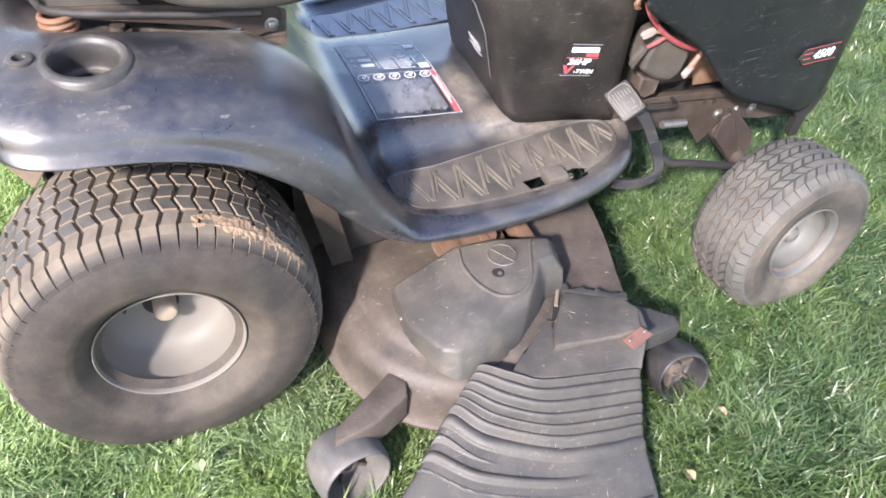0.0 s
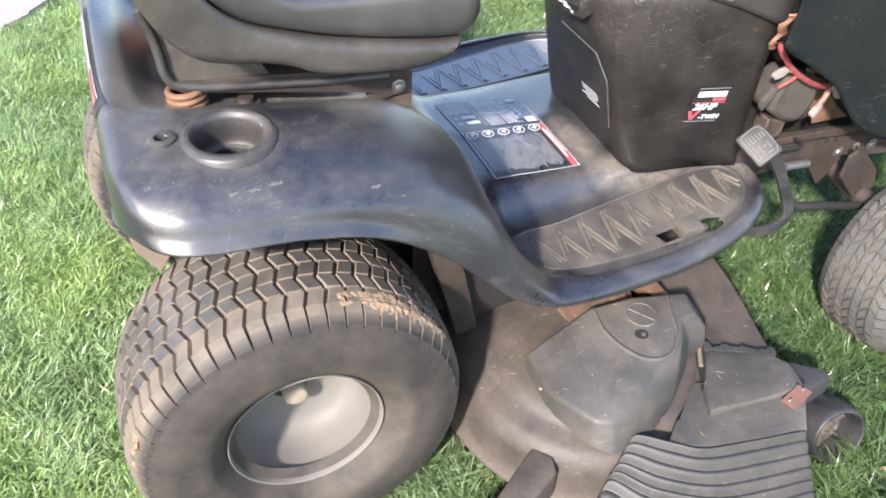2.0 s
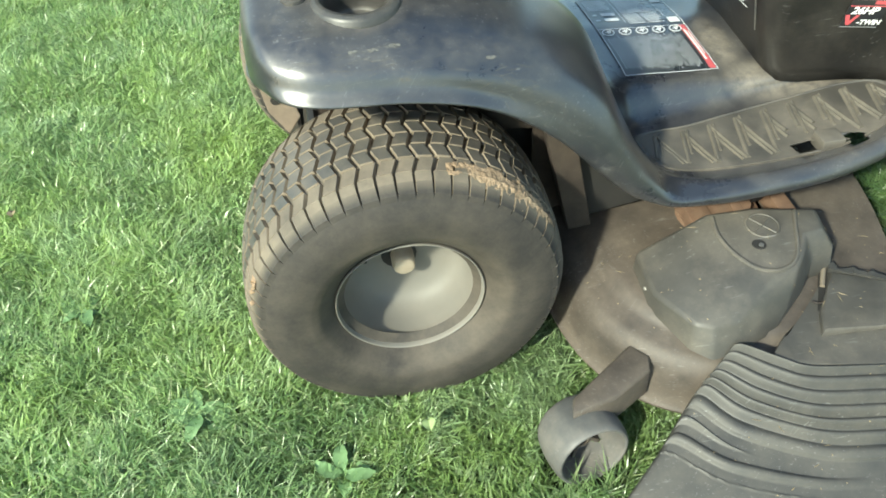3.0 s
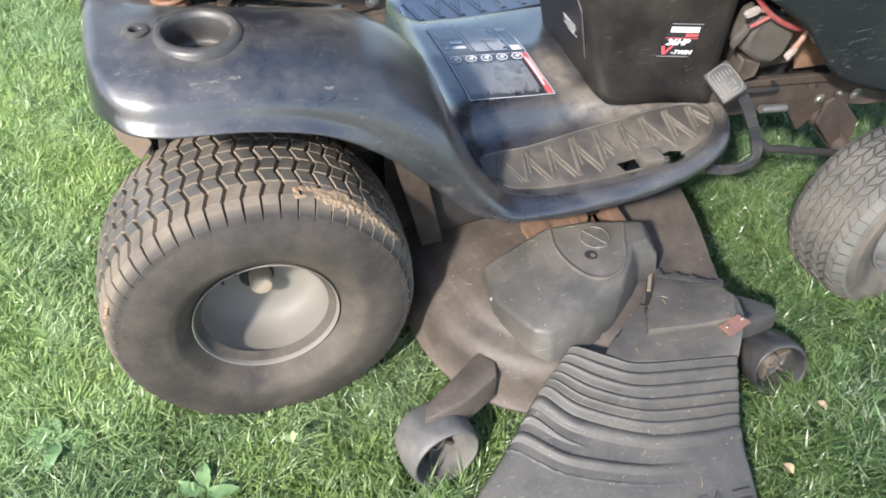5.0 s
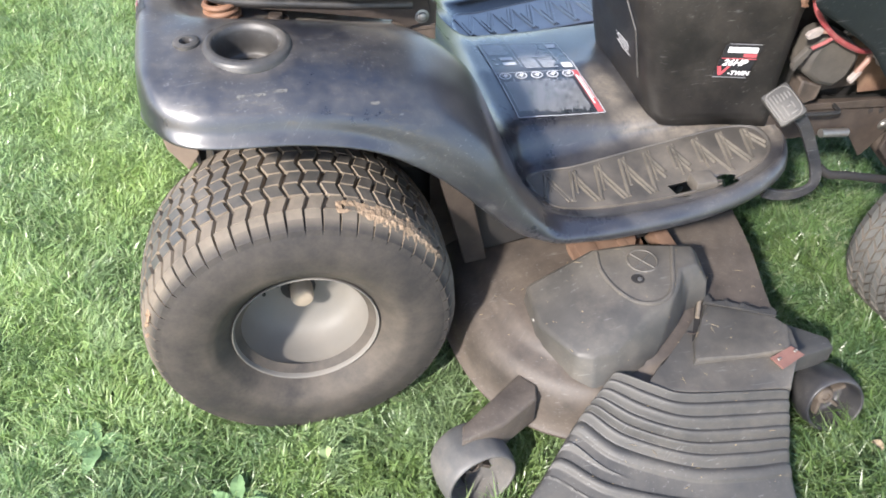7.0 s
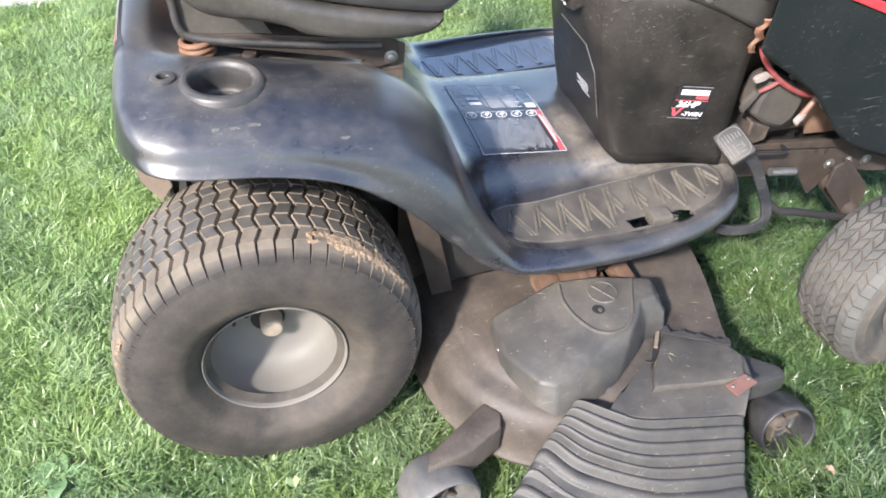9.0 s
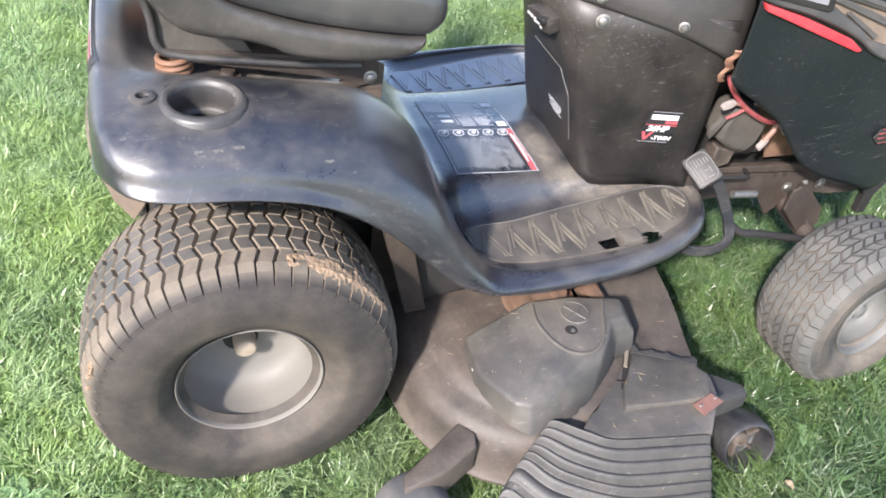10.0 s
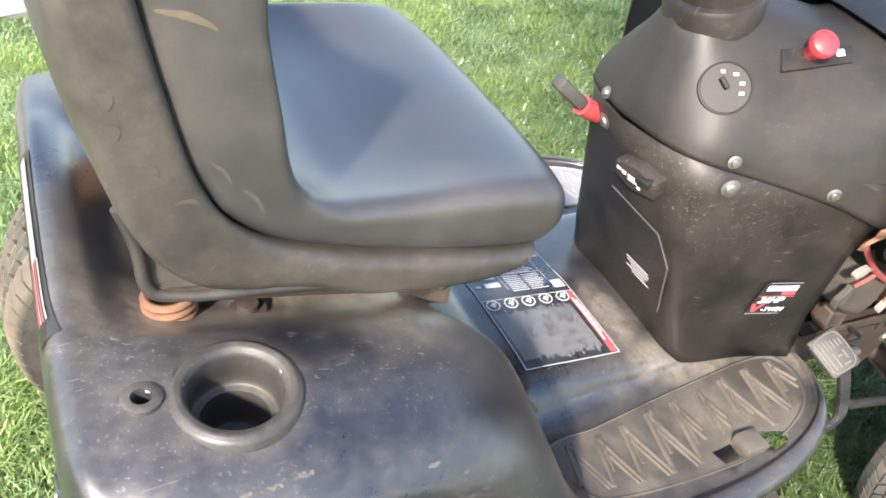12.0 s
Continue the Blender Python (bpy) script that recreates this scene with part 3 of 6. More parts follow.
                if prev:
                    for i in range(3):
                        tread.faces.new((prev[i], prev[i + 1], row[i + 1], row[i])).material_index = 2 if i != 1 and sec < 3 else 1 if sec == 1 else 3
                prev = row


def rear_wheel():
    bm = bmesh.new()
    tread = bmesh.new()
    tyre_mesh(bm, tread, 0.2575, 0.236, 0.115, 0.037, 58, 7, 0.008, 1.0, 0.0042, 0.0022)
    # the tread lies flat where it bears on the ground
    for v in [*bm.verts, *tread.verts]:
        v.co.y = max(v.co.y, -0.2465)
    tyre = part("rear_tyre", bm, TYRE_SIDE, mower, "wide dusty turf tyre with zigzag tread", m=upright((0.005, 0.003, 0.245)), angle=35)
    tagged(part("tread", tread, (TREAD, SHOULDER, GROOVE, TYRE_SIDE), tyre, "zigzag rubber tread blocks with tan dust", angle=35), kind="stuff")
    bm = bmesh.new()
    prof = [(0.106, -0.012), (0.114, -0.004), (0.1175, 0.002), (0.1188, 0.005), (0.1178, 0.0075), (0.1160, 0.0060), (0.1142, -0.001), (0.1122, -0.015), (0.1095, -0.035), (0.1055, -0.058),
            (0.0970, -0.078), (0.082, -0.090), (0.056, -0.097), (0.026, -0.100), (0.0005, -0.100)]
    lathe(bm, [tuple(p) for p in spline(prof, 60)], 72)
    part("rim", bm, RIMPAINT, tyre, "cream painted steel rim", angle=50)
    bm = bmesh.new()
    lathe(bm, [(0.0195, -0.102), (0.0193, -0.074), (0.0186, -0.069), (0.0165, -0.0660), (0.008, -0.0645), (0.0005, -0.064)], 36)
    part("hub_cap", bm, HUBCAP, tyre, "beige axle cap")
    bm = bmesh.new()
    lathe(bm, [(0.0045, 0.0), (0.004, 0.012), (0.003, 0.014), (0.003, 0.022), (0.0005, 0.0225)], 12, Matrix.Translation((-0.062, 0.016, -0.096)))
    part("valve_stem", bm, DARK, tyre)
    for ang in (165, 125):
        bm = bmesh.new()
        c = Vector((0.042 * math.cos(radians(ang)), 0.042 * math.sin(radians(ang)), -0.0985))
        lathe(bm, [(0.0055, -0.002), (0.0055, 0.0012), (0.0005, 0.0014)], 14, Matrix.Translation(c))
        part("bolt_hole", bm, DARK, tyre)
    return tyre


rear_right = rear_wheel()
rear_left = copy_thing(rear_right, Matrix.Translation((0, 2 * YC, 0.245)) @ Euler((radians(90), 0, radians(180))).to_matrix().to_4x4())


def front_wheel():
    bm = bmesh.new()
    tread = bmesh.new()
    tyre_mesh(bm, tread, 0.182, 0.158, 0.086, 0.018, 42, 7, 0.0046, 0.68, 0.0080, 0.0016)
    tyre = part("front_tyre", bm, RUBBER, mower, "small worn grey turf tyre", m=Matrix.Translation((1.250, -0.068, 0.178)) @ Euler((radians(86), 0, radians(5.5))).to_matrix().to_4x4(), angle=35)
    tagged(part("tread", tread, (FTREAD, FTREAD, RUBBER, FTREAD), tyre, "worn grey rubber tread blocks", angle=35), kind="stuff")
    bm = bmesh.new()
    prof = [(0.078, -0.010), (0.085, -0.002), (0.0885, 0.004), (0.0870, 0.0075), (0.083, 0.004), (0.0785, -0.010), (0.075, -0.030), (0.068, -0.048), (0.05, -0.056), (0.024, -0.058), (0.0005, -0.058)]
    lathe(bm, [tuple(p) for p in spline(prof, 44)], 60)
    part("rim", bm, FRONTRIM, tyre, "pale grey steel rim")
    bm = bmesh.new()
    lathe(bm, [(0.0185, -0.054), (0.0185, -0.030), (0.016, -0.024), (0.009, -0.021), (0.0005, -0.020)], 24)
    part("hub_cap", bm, FRONTRIM, tyre, "round grey axle cap")
    return tyre


front_right = front_wheel()
front_left = copy_thing(front_right, Matrix.Translation((1.240, 2 * YC + 0.06, 0.178)) @ Euler((radians(-90), 0, radians(5))).to_matrix().to_4x4())


# console, dash and hood
def ring(half, yc=YC):
    """A closed ring from a half outline of (x, y, z) that starts at the front and ends on the middle line."""
    p = [tuple(q) for q in spline(half, 26)]
    return p + [(x, 2 * yc - y, z) for x, y, z in reversed(p[:-1])]


CC = 0.405  # the console's middle line


def build_console():
    bm = bmesh.new()
    levels = [
        (0.372, [(0.90, 0.200), (0.82, 0.226), (0.735, 0.240), (0.706, 0.252), (0.694, 0.280), (0.694, 0.33), (0.694, CC)]),
        (0.400, [(0.90, 0.200), (0.82, 0.226), (0.730, 0.240), (0.698, 0.252), (0.685, 0.280), (0.684, 0.33), (0.684, CC)]),
        (0.458, [(0.90, 0.206), (0.82, 0.228), (0.720, 0.242), (0.686, 0.254), (0.670, 0.280), (0.668, 0.33), (0.668, CC)]),
        (0.600, [(0.89, 0.190), (0.80, 0.214), (0.700, 0.244), (0.664, 0.258), (0.642, 0.284), (0.634, 0.33), (0.630, CC)]),
        (0.690, [(0.88, 0.168), (0.79, 0.198), (0.690, 0.246), (0.650, 0.264), (0.622, 0.290), (0.606, 0.34), (0.598, CC)]),
        (0.745, [(0.87, 0.160), (0.79, 0.192), (0.685, 0.246), (0.642, 0.266), (0.610, 0.292), (0.588, 0.34), (0.576, CC)]),
    ]
    rows = [ring([(x, y, z) for x, y in pts], CC) for z, pts in levels]
    grid(bm, rows)
    return part("console", bm, CONSOLE, mower, "black plastic steering console", angle=50, solid=0.004)


console = build_console()


def build_dash():
    bm = bmesh.new()
    levels = [
        [(0.885, 0.158, 0.668), (0.79, 0.188, 0.708), (0.685, 0.242, 0.733), (0.642, 0.262, 0.742), (0.607, 0.290, 0.748), (0.585, 0.34, 0.752), (0.572, CC, 0.756)],
        [(0.885, 0.160, 0.720), (0.79, 0.190, 0.745), (0.690, 0.244, 0.762), (0.648, 0.266, 0.772), (0.616, 0.294, 0.778), (0.594, 0.345, 0.785), (0.582, CC, 0.790)],
        [(0.885, 0.164, 0.790), (0.80, 0.204, 0.800), (0.712, 0.260, 0.812), (0.672, 0.284, 0.820), (0.640, 0.310, 0.826), (0.612, 0.350, 0.832), (0.598, CC, 0.838)],
        [(0.885, 0.182, 0.850), (0.82, 0.240, 0.852), (0.755, 0.296, 0.862), (0.708, 0.316, 0.870), (0.670, 0.336, 0.878), (0.632, 0.362, 0.888), (0.612, CC, 0.892)],
        [(0.885, 0.265, 0.892), (0.83, 0.308, 0.886), (0.785, 0.335, 0.895), (0.735, 0.345, 0.902), (0.694, 0.358, 0.908), (0.656, 0.376, 0.914), (0.632, CC, 0.918)],
        [(0.885, 0.385, 0.905), (0.85, 0.390, 0.900), (0.82, 0.393, 0.905), (0.80, 0.396, 0.910), (0.78, 0.399, 0.914), (0.77, 0.402, 0.916), (0.765, CC, 0.918)],
    ]
    rows = [ring(l, CC) for l in levels]
    dense = [[tuple(p) for p in c] for c in zip(*[spline([r[k] for r in rows], 24) for k in range(len(rows[0]))])]
    grid(bm, dense)
    return part("dashboard", bm, DASH, mower, "dull dark grey dashboard panel", angle=50, solid=0.004)


dash = build_dash()


def build_hood():
    bm = bmesh.new()
    stations = [  # x, side y, lower edge z, top z
        (0.862, 0.128, 0.655, 0.90), (0.875, 0.127, 0.640, 0.905), (0.93, 0.126, 0.605, 0.92), (1.00, 0.125, 0.556, 0.93), (1.05, 0.124, 0.502, 0.935), (1.095, 0.123, 0.455, 0.935), (1.15, 0.122, 0.420, 0.93),
        (1.21, 0.122, 0.398, 0.925), (1.27, 0.124, 0.376, 0.915), (1.32, 0.128, 0.358, 0.905), (1.37, 0.140, 0.370, 0.89), (1.41, 0.165, 0.385, 0.87), (1.43, 0.20, 0.42, 0.85)]
    rows = []
    for x, y, lo, hi in stations:
        half = [(x, y + 0.006, lo), (x, y, lo + 0.06), (x, y, lo + (hi - lo) * 0.6), (x, y + 0.012, hi - 0.05), (x, y + 0.06, hi - 0.008), (x, 0.33, hi + 0.01), (x, YC, hi + 0.014)]
        rows.append(ring(half))
    dense = [[tuple(p) for p in c] for c in zip(*[spline([r[k] for r in rows], 60) for k in range(len(rows[0]))])]
    grid(bm, dense)
    return part("hood", bm, HOOD, mower, "scratched black hood side and top", angle=50, solid=0.003)


hood = build_hood()


# seat
def inset_profile(p, d):
    """A closed profile of (x, z) points drawn in by d along its normals."""
    n = len(p)
    out = []
    area = sum(p[i][0] * p[(i + 1) % n][1] - p[(i + 1) % n][0] * p[i][1] for i in range(n))
    s = 1 if area > 0 else -1
    for i in range(n):
        t = Vector(p[(i + 1) % n]) - Vector(p[i - 1])
        nrm = Vector((-t.y, t.x)).normalized() * s
        out.append(Vector(p[i]) + nrm * d)
    return out


def resample(p, k):
    """k points at even lengths along the open line p."""
    d = [0.0]
    for a, b in zip(p, p[1:]):
        d.append(d[-1] + (Vector(b) - Vector(a)).length)
    out, i = [], 0
    for s in np.linspace(0, d[-1], k):
        while i < len(p) - 2 and d[i + 1] < s:
            i += 1
        t = (s - d[i]) / max(d[i + 1] - d[i], 1e-9)
        out.append(Vector(p[i]) * (1 - t) + Vector(p[i + 1]) * t)
    return out


def padded(bm, profile, tips, y0, y1, rnd, deform=None, k=64, m=36):
    """A profile in x and z, drawn along y with rounded ends; its two tips part it into flanks that close the ends."""
    per = 12
    closed = list(profile) + [profile[0]]
    p = [Vector(q) for q in spline(closed, len(profile) * per + 1)[:-1]]
    a, b = tips[0] * per, tips[1] * per
    one = resample(p[a:b + 1], k)
    two = resample(p[b:] + p[:a + 1], k)
    p = one + two[1:-1]
    n = len(p)
    rows = []
    for i in range(m + 1):
        u = i / m
        y = y0 + (y1 - y0) * (0.5 - 0.5 * math.cos(math.pi * u))
        e = min(y - y0, y1 - y)
        d = rnd - math.sqrt(max(rnd * rnd - (rnd - e) ** 2, 0)) if e < rnd else 0.0
        row = [(q.x, y, q.y) for q in inset_profile(p, d)]
        rows.append([deform(*c) if deform else c for c in row])
    vs = grid(bm, rows, closed=True)
    for r in (vs[0], vs[-1]):
        for i in range(k - 1):
            q = [r[i], r[i + 1], r[(n - i - 1) % n], r[(n - i) % n]]
            q = list(dict.fromkeys(q))
            if len(q) > 2:
                bm.faces.new(q)


def dish(x, y, z):
    v = (y - YC) / 0.245
    k = 1 - v ** 4
    front = min(1.0, max(0.0, (0.36 - x) / 0.20))
    front = front * front * (3 - 2 * front)
    if x > -0.05 and 0.77 < z < 0.90:
        z -= 0.022 * k * front * min(1.0, (z - 0.77) / 0.03) * min(1.0, (0.90 - z) / 0.06)
    if z > 0.80:
        s = min(1.0, (z - 0.80) / 0.10)
        x -= (0.015 + 0.060 * min(1.0, max(0.0, (x + 0.055) / 0.07))) * k * s
    # the cushion's front is rounded in plan
    if x > 0.05 and z < 0.88:
        x -= 0.016 * abs(v) ** 4 * min(1.0, (x - 0.05) / 0.2)
    return x, y, z


def build_seat():
    bm = bmesh.new()
    prof = [(-0.008, 0.835), (0.030, 0.801), (0.080, 0.778), (0.17, 0.752), (0.32, 0.726), (0.362, 0.734), (0.377, 0.763), (0.360, 0.797), (0.29, 0.812), (0.16, 0.820), (0.105, 0.828), (0.070, 0.855),
            (0.058, 0.92), (0.047, 0.99), (0.040, 1.048), (-0.008, 1.076), (-0.058, 1.056), (-0.058, 1.02), (-0.045, 0.94), (-0.030, 0.88)]
    padded(bm, prof, (6, 15), 0.203, 0.697, 0.024, dish)
    seat = part("seat_cushion", bm, VINYL, mower, "smooth black vinyl bucket seat", angle=60)
    bm = bmesh.new()
    prof = [(-0.060, 1.056), (-0.053, 1.01), (-0.039, 0.94), (-0.024, 0.878), (-0.002, 0.832), (0.036, 0.797), (0.085, 0.774), (0.17, 0.750), (0.31, 0.728), (0.345, 0.724), (0.341, 0.710), (0.318, 0.697), (0.266, 0.692), (0.185, 0.700), (0.125, 0.711), (0.098, 0.724), (0.055, 0.737), (0.008, 0.745),
            (-0.028, 0.757), (-0.055, 0.782), (-0.075, 0.815), (-0.092, 0.87), (-0.112, 0.99), (-0.108, 1.052), (-0.09, 1.076)]
    padded(bm, prof, (9, 24), 0.199, 0.701, 0.014, dish)
    part("seat_shell", bm, SHELL, mower, "dusty grey-black plastic seat back shell", angle=60)
    return seat


seat = build_seat()


# mower deck
def build_deck():
    half = [(0.905, YC), (0.900, 0.25), (0.880, 0.10), (0.845, -0.03), (0.800, -0.165), (0.70, -0.215), (0.60, -0.225), (0.48, -0.205), (0.37, -0.150), (0.300, -0.060), (0.268, 0.06), (0.268, 0.20), (0.285, 0.33), (0.285, YC)]
    p = [Vector(q) for q in spline(half, 60)]
    full = p + [Vector((q.x, 2 * YC - q.y)) for q in reversed(p[1:-1])]
    rows = []
    for ins, z in [(0.010, 0.060), (-0.006, 0.060), (-0.006, 0.064), (0.0, 0.068), (0.004, 0.10), (0.010, 0.135), (0.020, 0.158), (0.036, 0.168), (0.058, 0.172), (0.066, 0.180), (0.074, 0.189), (0.086, 0.193), (0.16, 0.196), (0.24, 0.198)]:
        rows.append([(q.x, q.y, z) for q in inset_profile([(a.x, a.y) for a in full], ins)])
    bm = bmesh.new()
    vs = grid(bm, rows, closed=True)
    bm.faces.new(vs[-1])
    # dents and waviness of a pressed and battered sheet
    for v in bm.verts:
        if v.co.z > 0.09:
            v.co.z += 0.0022 * noise.noise(v.co * 9.0)
        # the front part is pressed flat out to its edge
        k = min(1.0, max(0.0, (v.co.x - 0.64) / 0.10))
        if v.co.z > 0.14:
            v.co.z += (0.190 - v.co.z) * 0.9 * k * k * (3 - 2 * k)
    return part("mower_deck", bm, DECK, mower, "dusty brown stamped steel mowing deck", angle=50)


deck = build_deck()


def build_cover():
    # three outlines that answer corner to corner: foot, upper edge of the wall, flat top
    foot = [(0.385, 0.034, 0.178), (0.382, -0.050, 0.178), (0.414, -0.146, 0.178), (0.440, -0.174, 0.178), (0.492, -0.168, 0.178), (0.560, -0.140, 0.178), (0.626, -0.087, 0.178), (0.652, -0.060, 0.178), (0.700, -0.052, 0.178), (0.712, 0.032, 0.178), (0.55, 0.064, 0.178)]
    wall = [(0.387, 0.030, 0.222), (0.383, -0.060, 0.221), (0.419, -0.138, 0.226), (0.446, -0.150, 0.227), (0.483, -0.147, 0.226), (0.572, -0.134, 0.214), (0.628, -0.084, 0.214), (0.650, -0.054, 0.230), (0.692, -0.044, 0.240), (0.702, 0.030, 0.245), (0.55, 0.061, 0.245)]
    top = [(0.508, 0.046, 0.272), (0.500, -0.026, 0.270), (0.513, -0.074, 0.266), (0.532, -0.095, 0.2635), (0.556, -0.102, 0.263), (0.600, -0.092, 0.265), (0.623, -0.064, 0.267), (0.642, -0.030, 0.270), (0.674, -0.024, 0.268), (0.684, 0.018, 0.270), (0.59, 0.042, 0.272)]
    foot, wall, top = ([(x, y, z + 0.006) for x, y, z in row] for row in (foot, wall, top))
    bm = bmesh.new()
    lid = [(0.585 + (x - 0.585) * 0.55, -0.025 + (y + 0.025) * 0.55, 0.5 * z + 0.5 * 0.2765) for x, y, z in top]
    vs = grid(bm, [foot, wall, top, lid], closed=True)
    bm.faces.new(vs[-1])
    return part("belt_cover", bm, COVER, deck, "grey plastic belt cover with moulded round mark", angle=60, bevel=0.006)


cover = build_cover()


def build_chute():
    bm = bmesh.new()
    # the guard hinges on the deck and slopes down and outwards like a fan
    lines = [
        [(0.470, -0.166, 0.192), (0.484, -0.171, 0.202), (0.529, -0.203, 0.199), (0.568, -0.227, 0.197), (0.653, -0.244, 0.197), (0.728, -0.255, 0.194), (0.742, -0.257, 0.184)],
        [(0.436, -0.184, 0.160), (0.450, -0.190, 0.171), (0.494, -0.232, 0.164), (0.564, -0.272, 0.160), (0.652, -0.290, 0.160), (0.718, -0.297, 0.156), (0.732, -0.298, 0.146)],
        [(0.403, -0.201, 0.125), (0.418, -0.207, 0.138), (0.460, -0.258, 0.130), (0.560, -0.314, 0.123), (0.650, -0.334, 0.123), (0.708, -0.337, 0.119), (0.722, -0.338, 0.108)],
        [(0.330, -0.262, 0.085), (0.346, -0.270, 0.098), (0.410, -0.340, 0.093), (0.530, -0.395, 0.086), (0.630, -0.415, 0.085), (0.698, -0.416, 0.081), (0.712, -0.416, 0.068)],
        [(0.250, -0.320, 0.045), (0.268, -0.330, 0.060), (0.360, -0.420, 0.055), (0.500, -0.480, 0.050), (0.600, -0.500, 0.048), (0.686, -0.495, 0.044), (0.700, -0.495, 0.030)],
    ]
    nu, nt = 60, 220
    rows = [spline(l, nu) for l in lines]
    cols = [spline([r[k] for r in rows], nt) for k in range(nu)]
    out = []
    for i in range(nt):
        t = i / (nt - 1)
        row = []
        for k in range(nu):
            p = cols[k][i].copy()
            u = k / (nu - 1)
            lift = 0.0
            if t < 0.555:
                ph = (t + 0.004) / 0.0885
                lift = 0.0072 * (0.5 + 0.5 * math.cos(2 * math.pi * ph)) ** 0.55
            elif 0.60 < t < 0.76 and u < 0.62:
                ph = (t - 0.62 + 0.10 * u) / 0.075
                lift = 0.0060 * max(0.0, math.cos(2 * math.pi * ph)) ** 0.6 * min(1.0, (0.62 - u) / 0.15) if -0.2 < ph < 1.8 else 0.0
            lift *= min(1.0, min(u, 1 - u) / 0.04)
            p[2] += lift
            row.append(tuple(p))
        out.append(row)
    grid(bm, out)
    return part("discharge_chute", bm, CHUTE, deck, "ribbed grey plastic discharge guard", angle=60, solid=0.005)


chute = build_chute()


def deck_wheel(at, turn, tip, size, mat, label):
    pose_m = Matrix.Translation(at) @ Euler((radians(90 + tip), 0, radians(turn))).to_matrix().to_4x4() @ Matrix.Scale(size, 4)
    bm = bmesh.new()
    prof = [(0.020, -0.066), (0.040, -0.066), (0.052, -0.063), (0.060, -0.052), (0.0645, -0.030), (0.0655, -0.010), (0.0645, 0.010), (0.0625, 0.019), (0.0595, 0.0235), (0.0560, 0.0225), (0.0545, 0.017), (0.0525, 0.000), (0.0500, -0.022), (0.0470, -0.034), (0.036, -0.038), (0.020, -0.039)]
    lathe(bm, [tuple(p) for p in spline(prof, 60)], 56)
    w = part("deck_wheel", bm, mat, deck, label, m=pose_m, angle=60)
    bm = bmesh.new()
    lathe(bm, [(0.0195, -0.044), (0.0190, -0.018), (0.0165, -0.013), (0.0090, -0.011), (0.0085, -0.016), (0.0003, -0.016)], 32)
    hub = part("hub", bm, HUBTAN, w, "brown dusty hub")
    for k in range(6):
        bm = bmesh.new()
        box(bm, 0.016, -0.0035, -0.042, 0.0495, 0.0035, -0.021, Matrix.Rotation(k * math.pi / 3 + 0.3, 4, "Z"), bev=0.001)
        part("spoke", bm, HUBTAN, hub)
    return w


deck_wheel((0.893, -0.208, 0.060), -6, -20, 0.87, WHEELGREY, "black plastic gauge wheel with a blue-grey rim")
deck_wheel((0.240, -0.212, 0.068), 12, -6, 1.0, WHEELPALE, "pale scuffed grey plastic gauge wheel")


# helpers for small parts
def frame_on(at, normal, up=(0, 0, 1)):
    """A pose whose z is the normal and whose y leans to up."""
    n = Vector(normal).normalized()
    u = Vector(up)
    u = (u - u.dot(n) * n).normalized()
    r = u.cross(n)
    m = Matrix((r, u, n)).transposed().to_4x4()
    m.translation = at
    return m


def bars(bm, rects, z=0.0, thick=0.0006):
    """Flat bars (x0, y0, x1, y1) a little proud of z."""
    for x0, y0, x1, y1 in rects:
        box(bm, x0, y0, z, x1, y1, z + thick)


def moved(bm, m):
    for v in bm.verts:
        v.co = m @ v.co


def lettering(name, body_text, size, m, mat, parent, shear=0.25):
    cu = bpy.data.curves.new(name, "FONT")
    cu.body, cu.size, cu.shear, cu.extrude = body_text, size, shear, 0.0003
    cu.offset = 0.0004
    cu.align_x = "LEFT"
    ob = bpy.data.objects.new(name, cu)
    scene.collection.objects.link(ob)
    me = bpy.data.meshes.new_from_object(ob.evaluated_get(bpy.context.evaluated_depsgraph_get()))
    bpy.data.objects.remove(ob)
    me.materials.clear()
    me.materials.append(mat)
    out = new(name, me)
    out.parent = parent
    out.matrix_basis = m
    return out


def side_prism(bm, outline, y0, y1):
    """A prism over an outline of (x, z), from y0 to y1."""
    a = [bm.verts.new((x, y0, z)) for x, z in outline]
    b = [bm.verts.new((x, y1, z)) for x, z in outline]
    n = len(a)
    bm.faces.new(a)
    bm.faces.new(b)
    for i in range(n):
        bm.faces.new((a[i], a[(i + 1) % n], b[(i + 1) % n], b[i]))


def bolt(at, normal, r, parent, mat=None, name="bolt"):
    bm = bmesh.new()
    lathe(bm, [(r * 1.35, 0.0), (r * 1.4, 0.0012), (r * 0.95, 0.0022), (r * 0.9, 0.0045), (r * 0.7, 0.0062), (r * 0.25, 0.0066), (0.0003, 0.0066)], 16)
    moved(bm, frame_on(at, normal))
    return part(name, bm, mat or STEEL, parent)


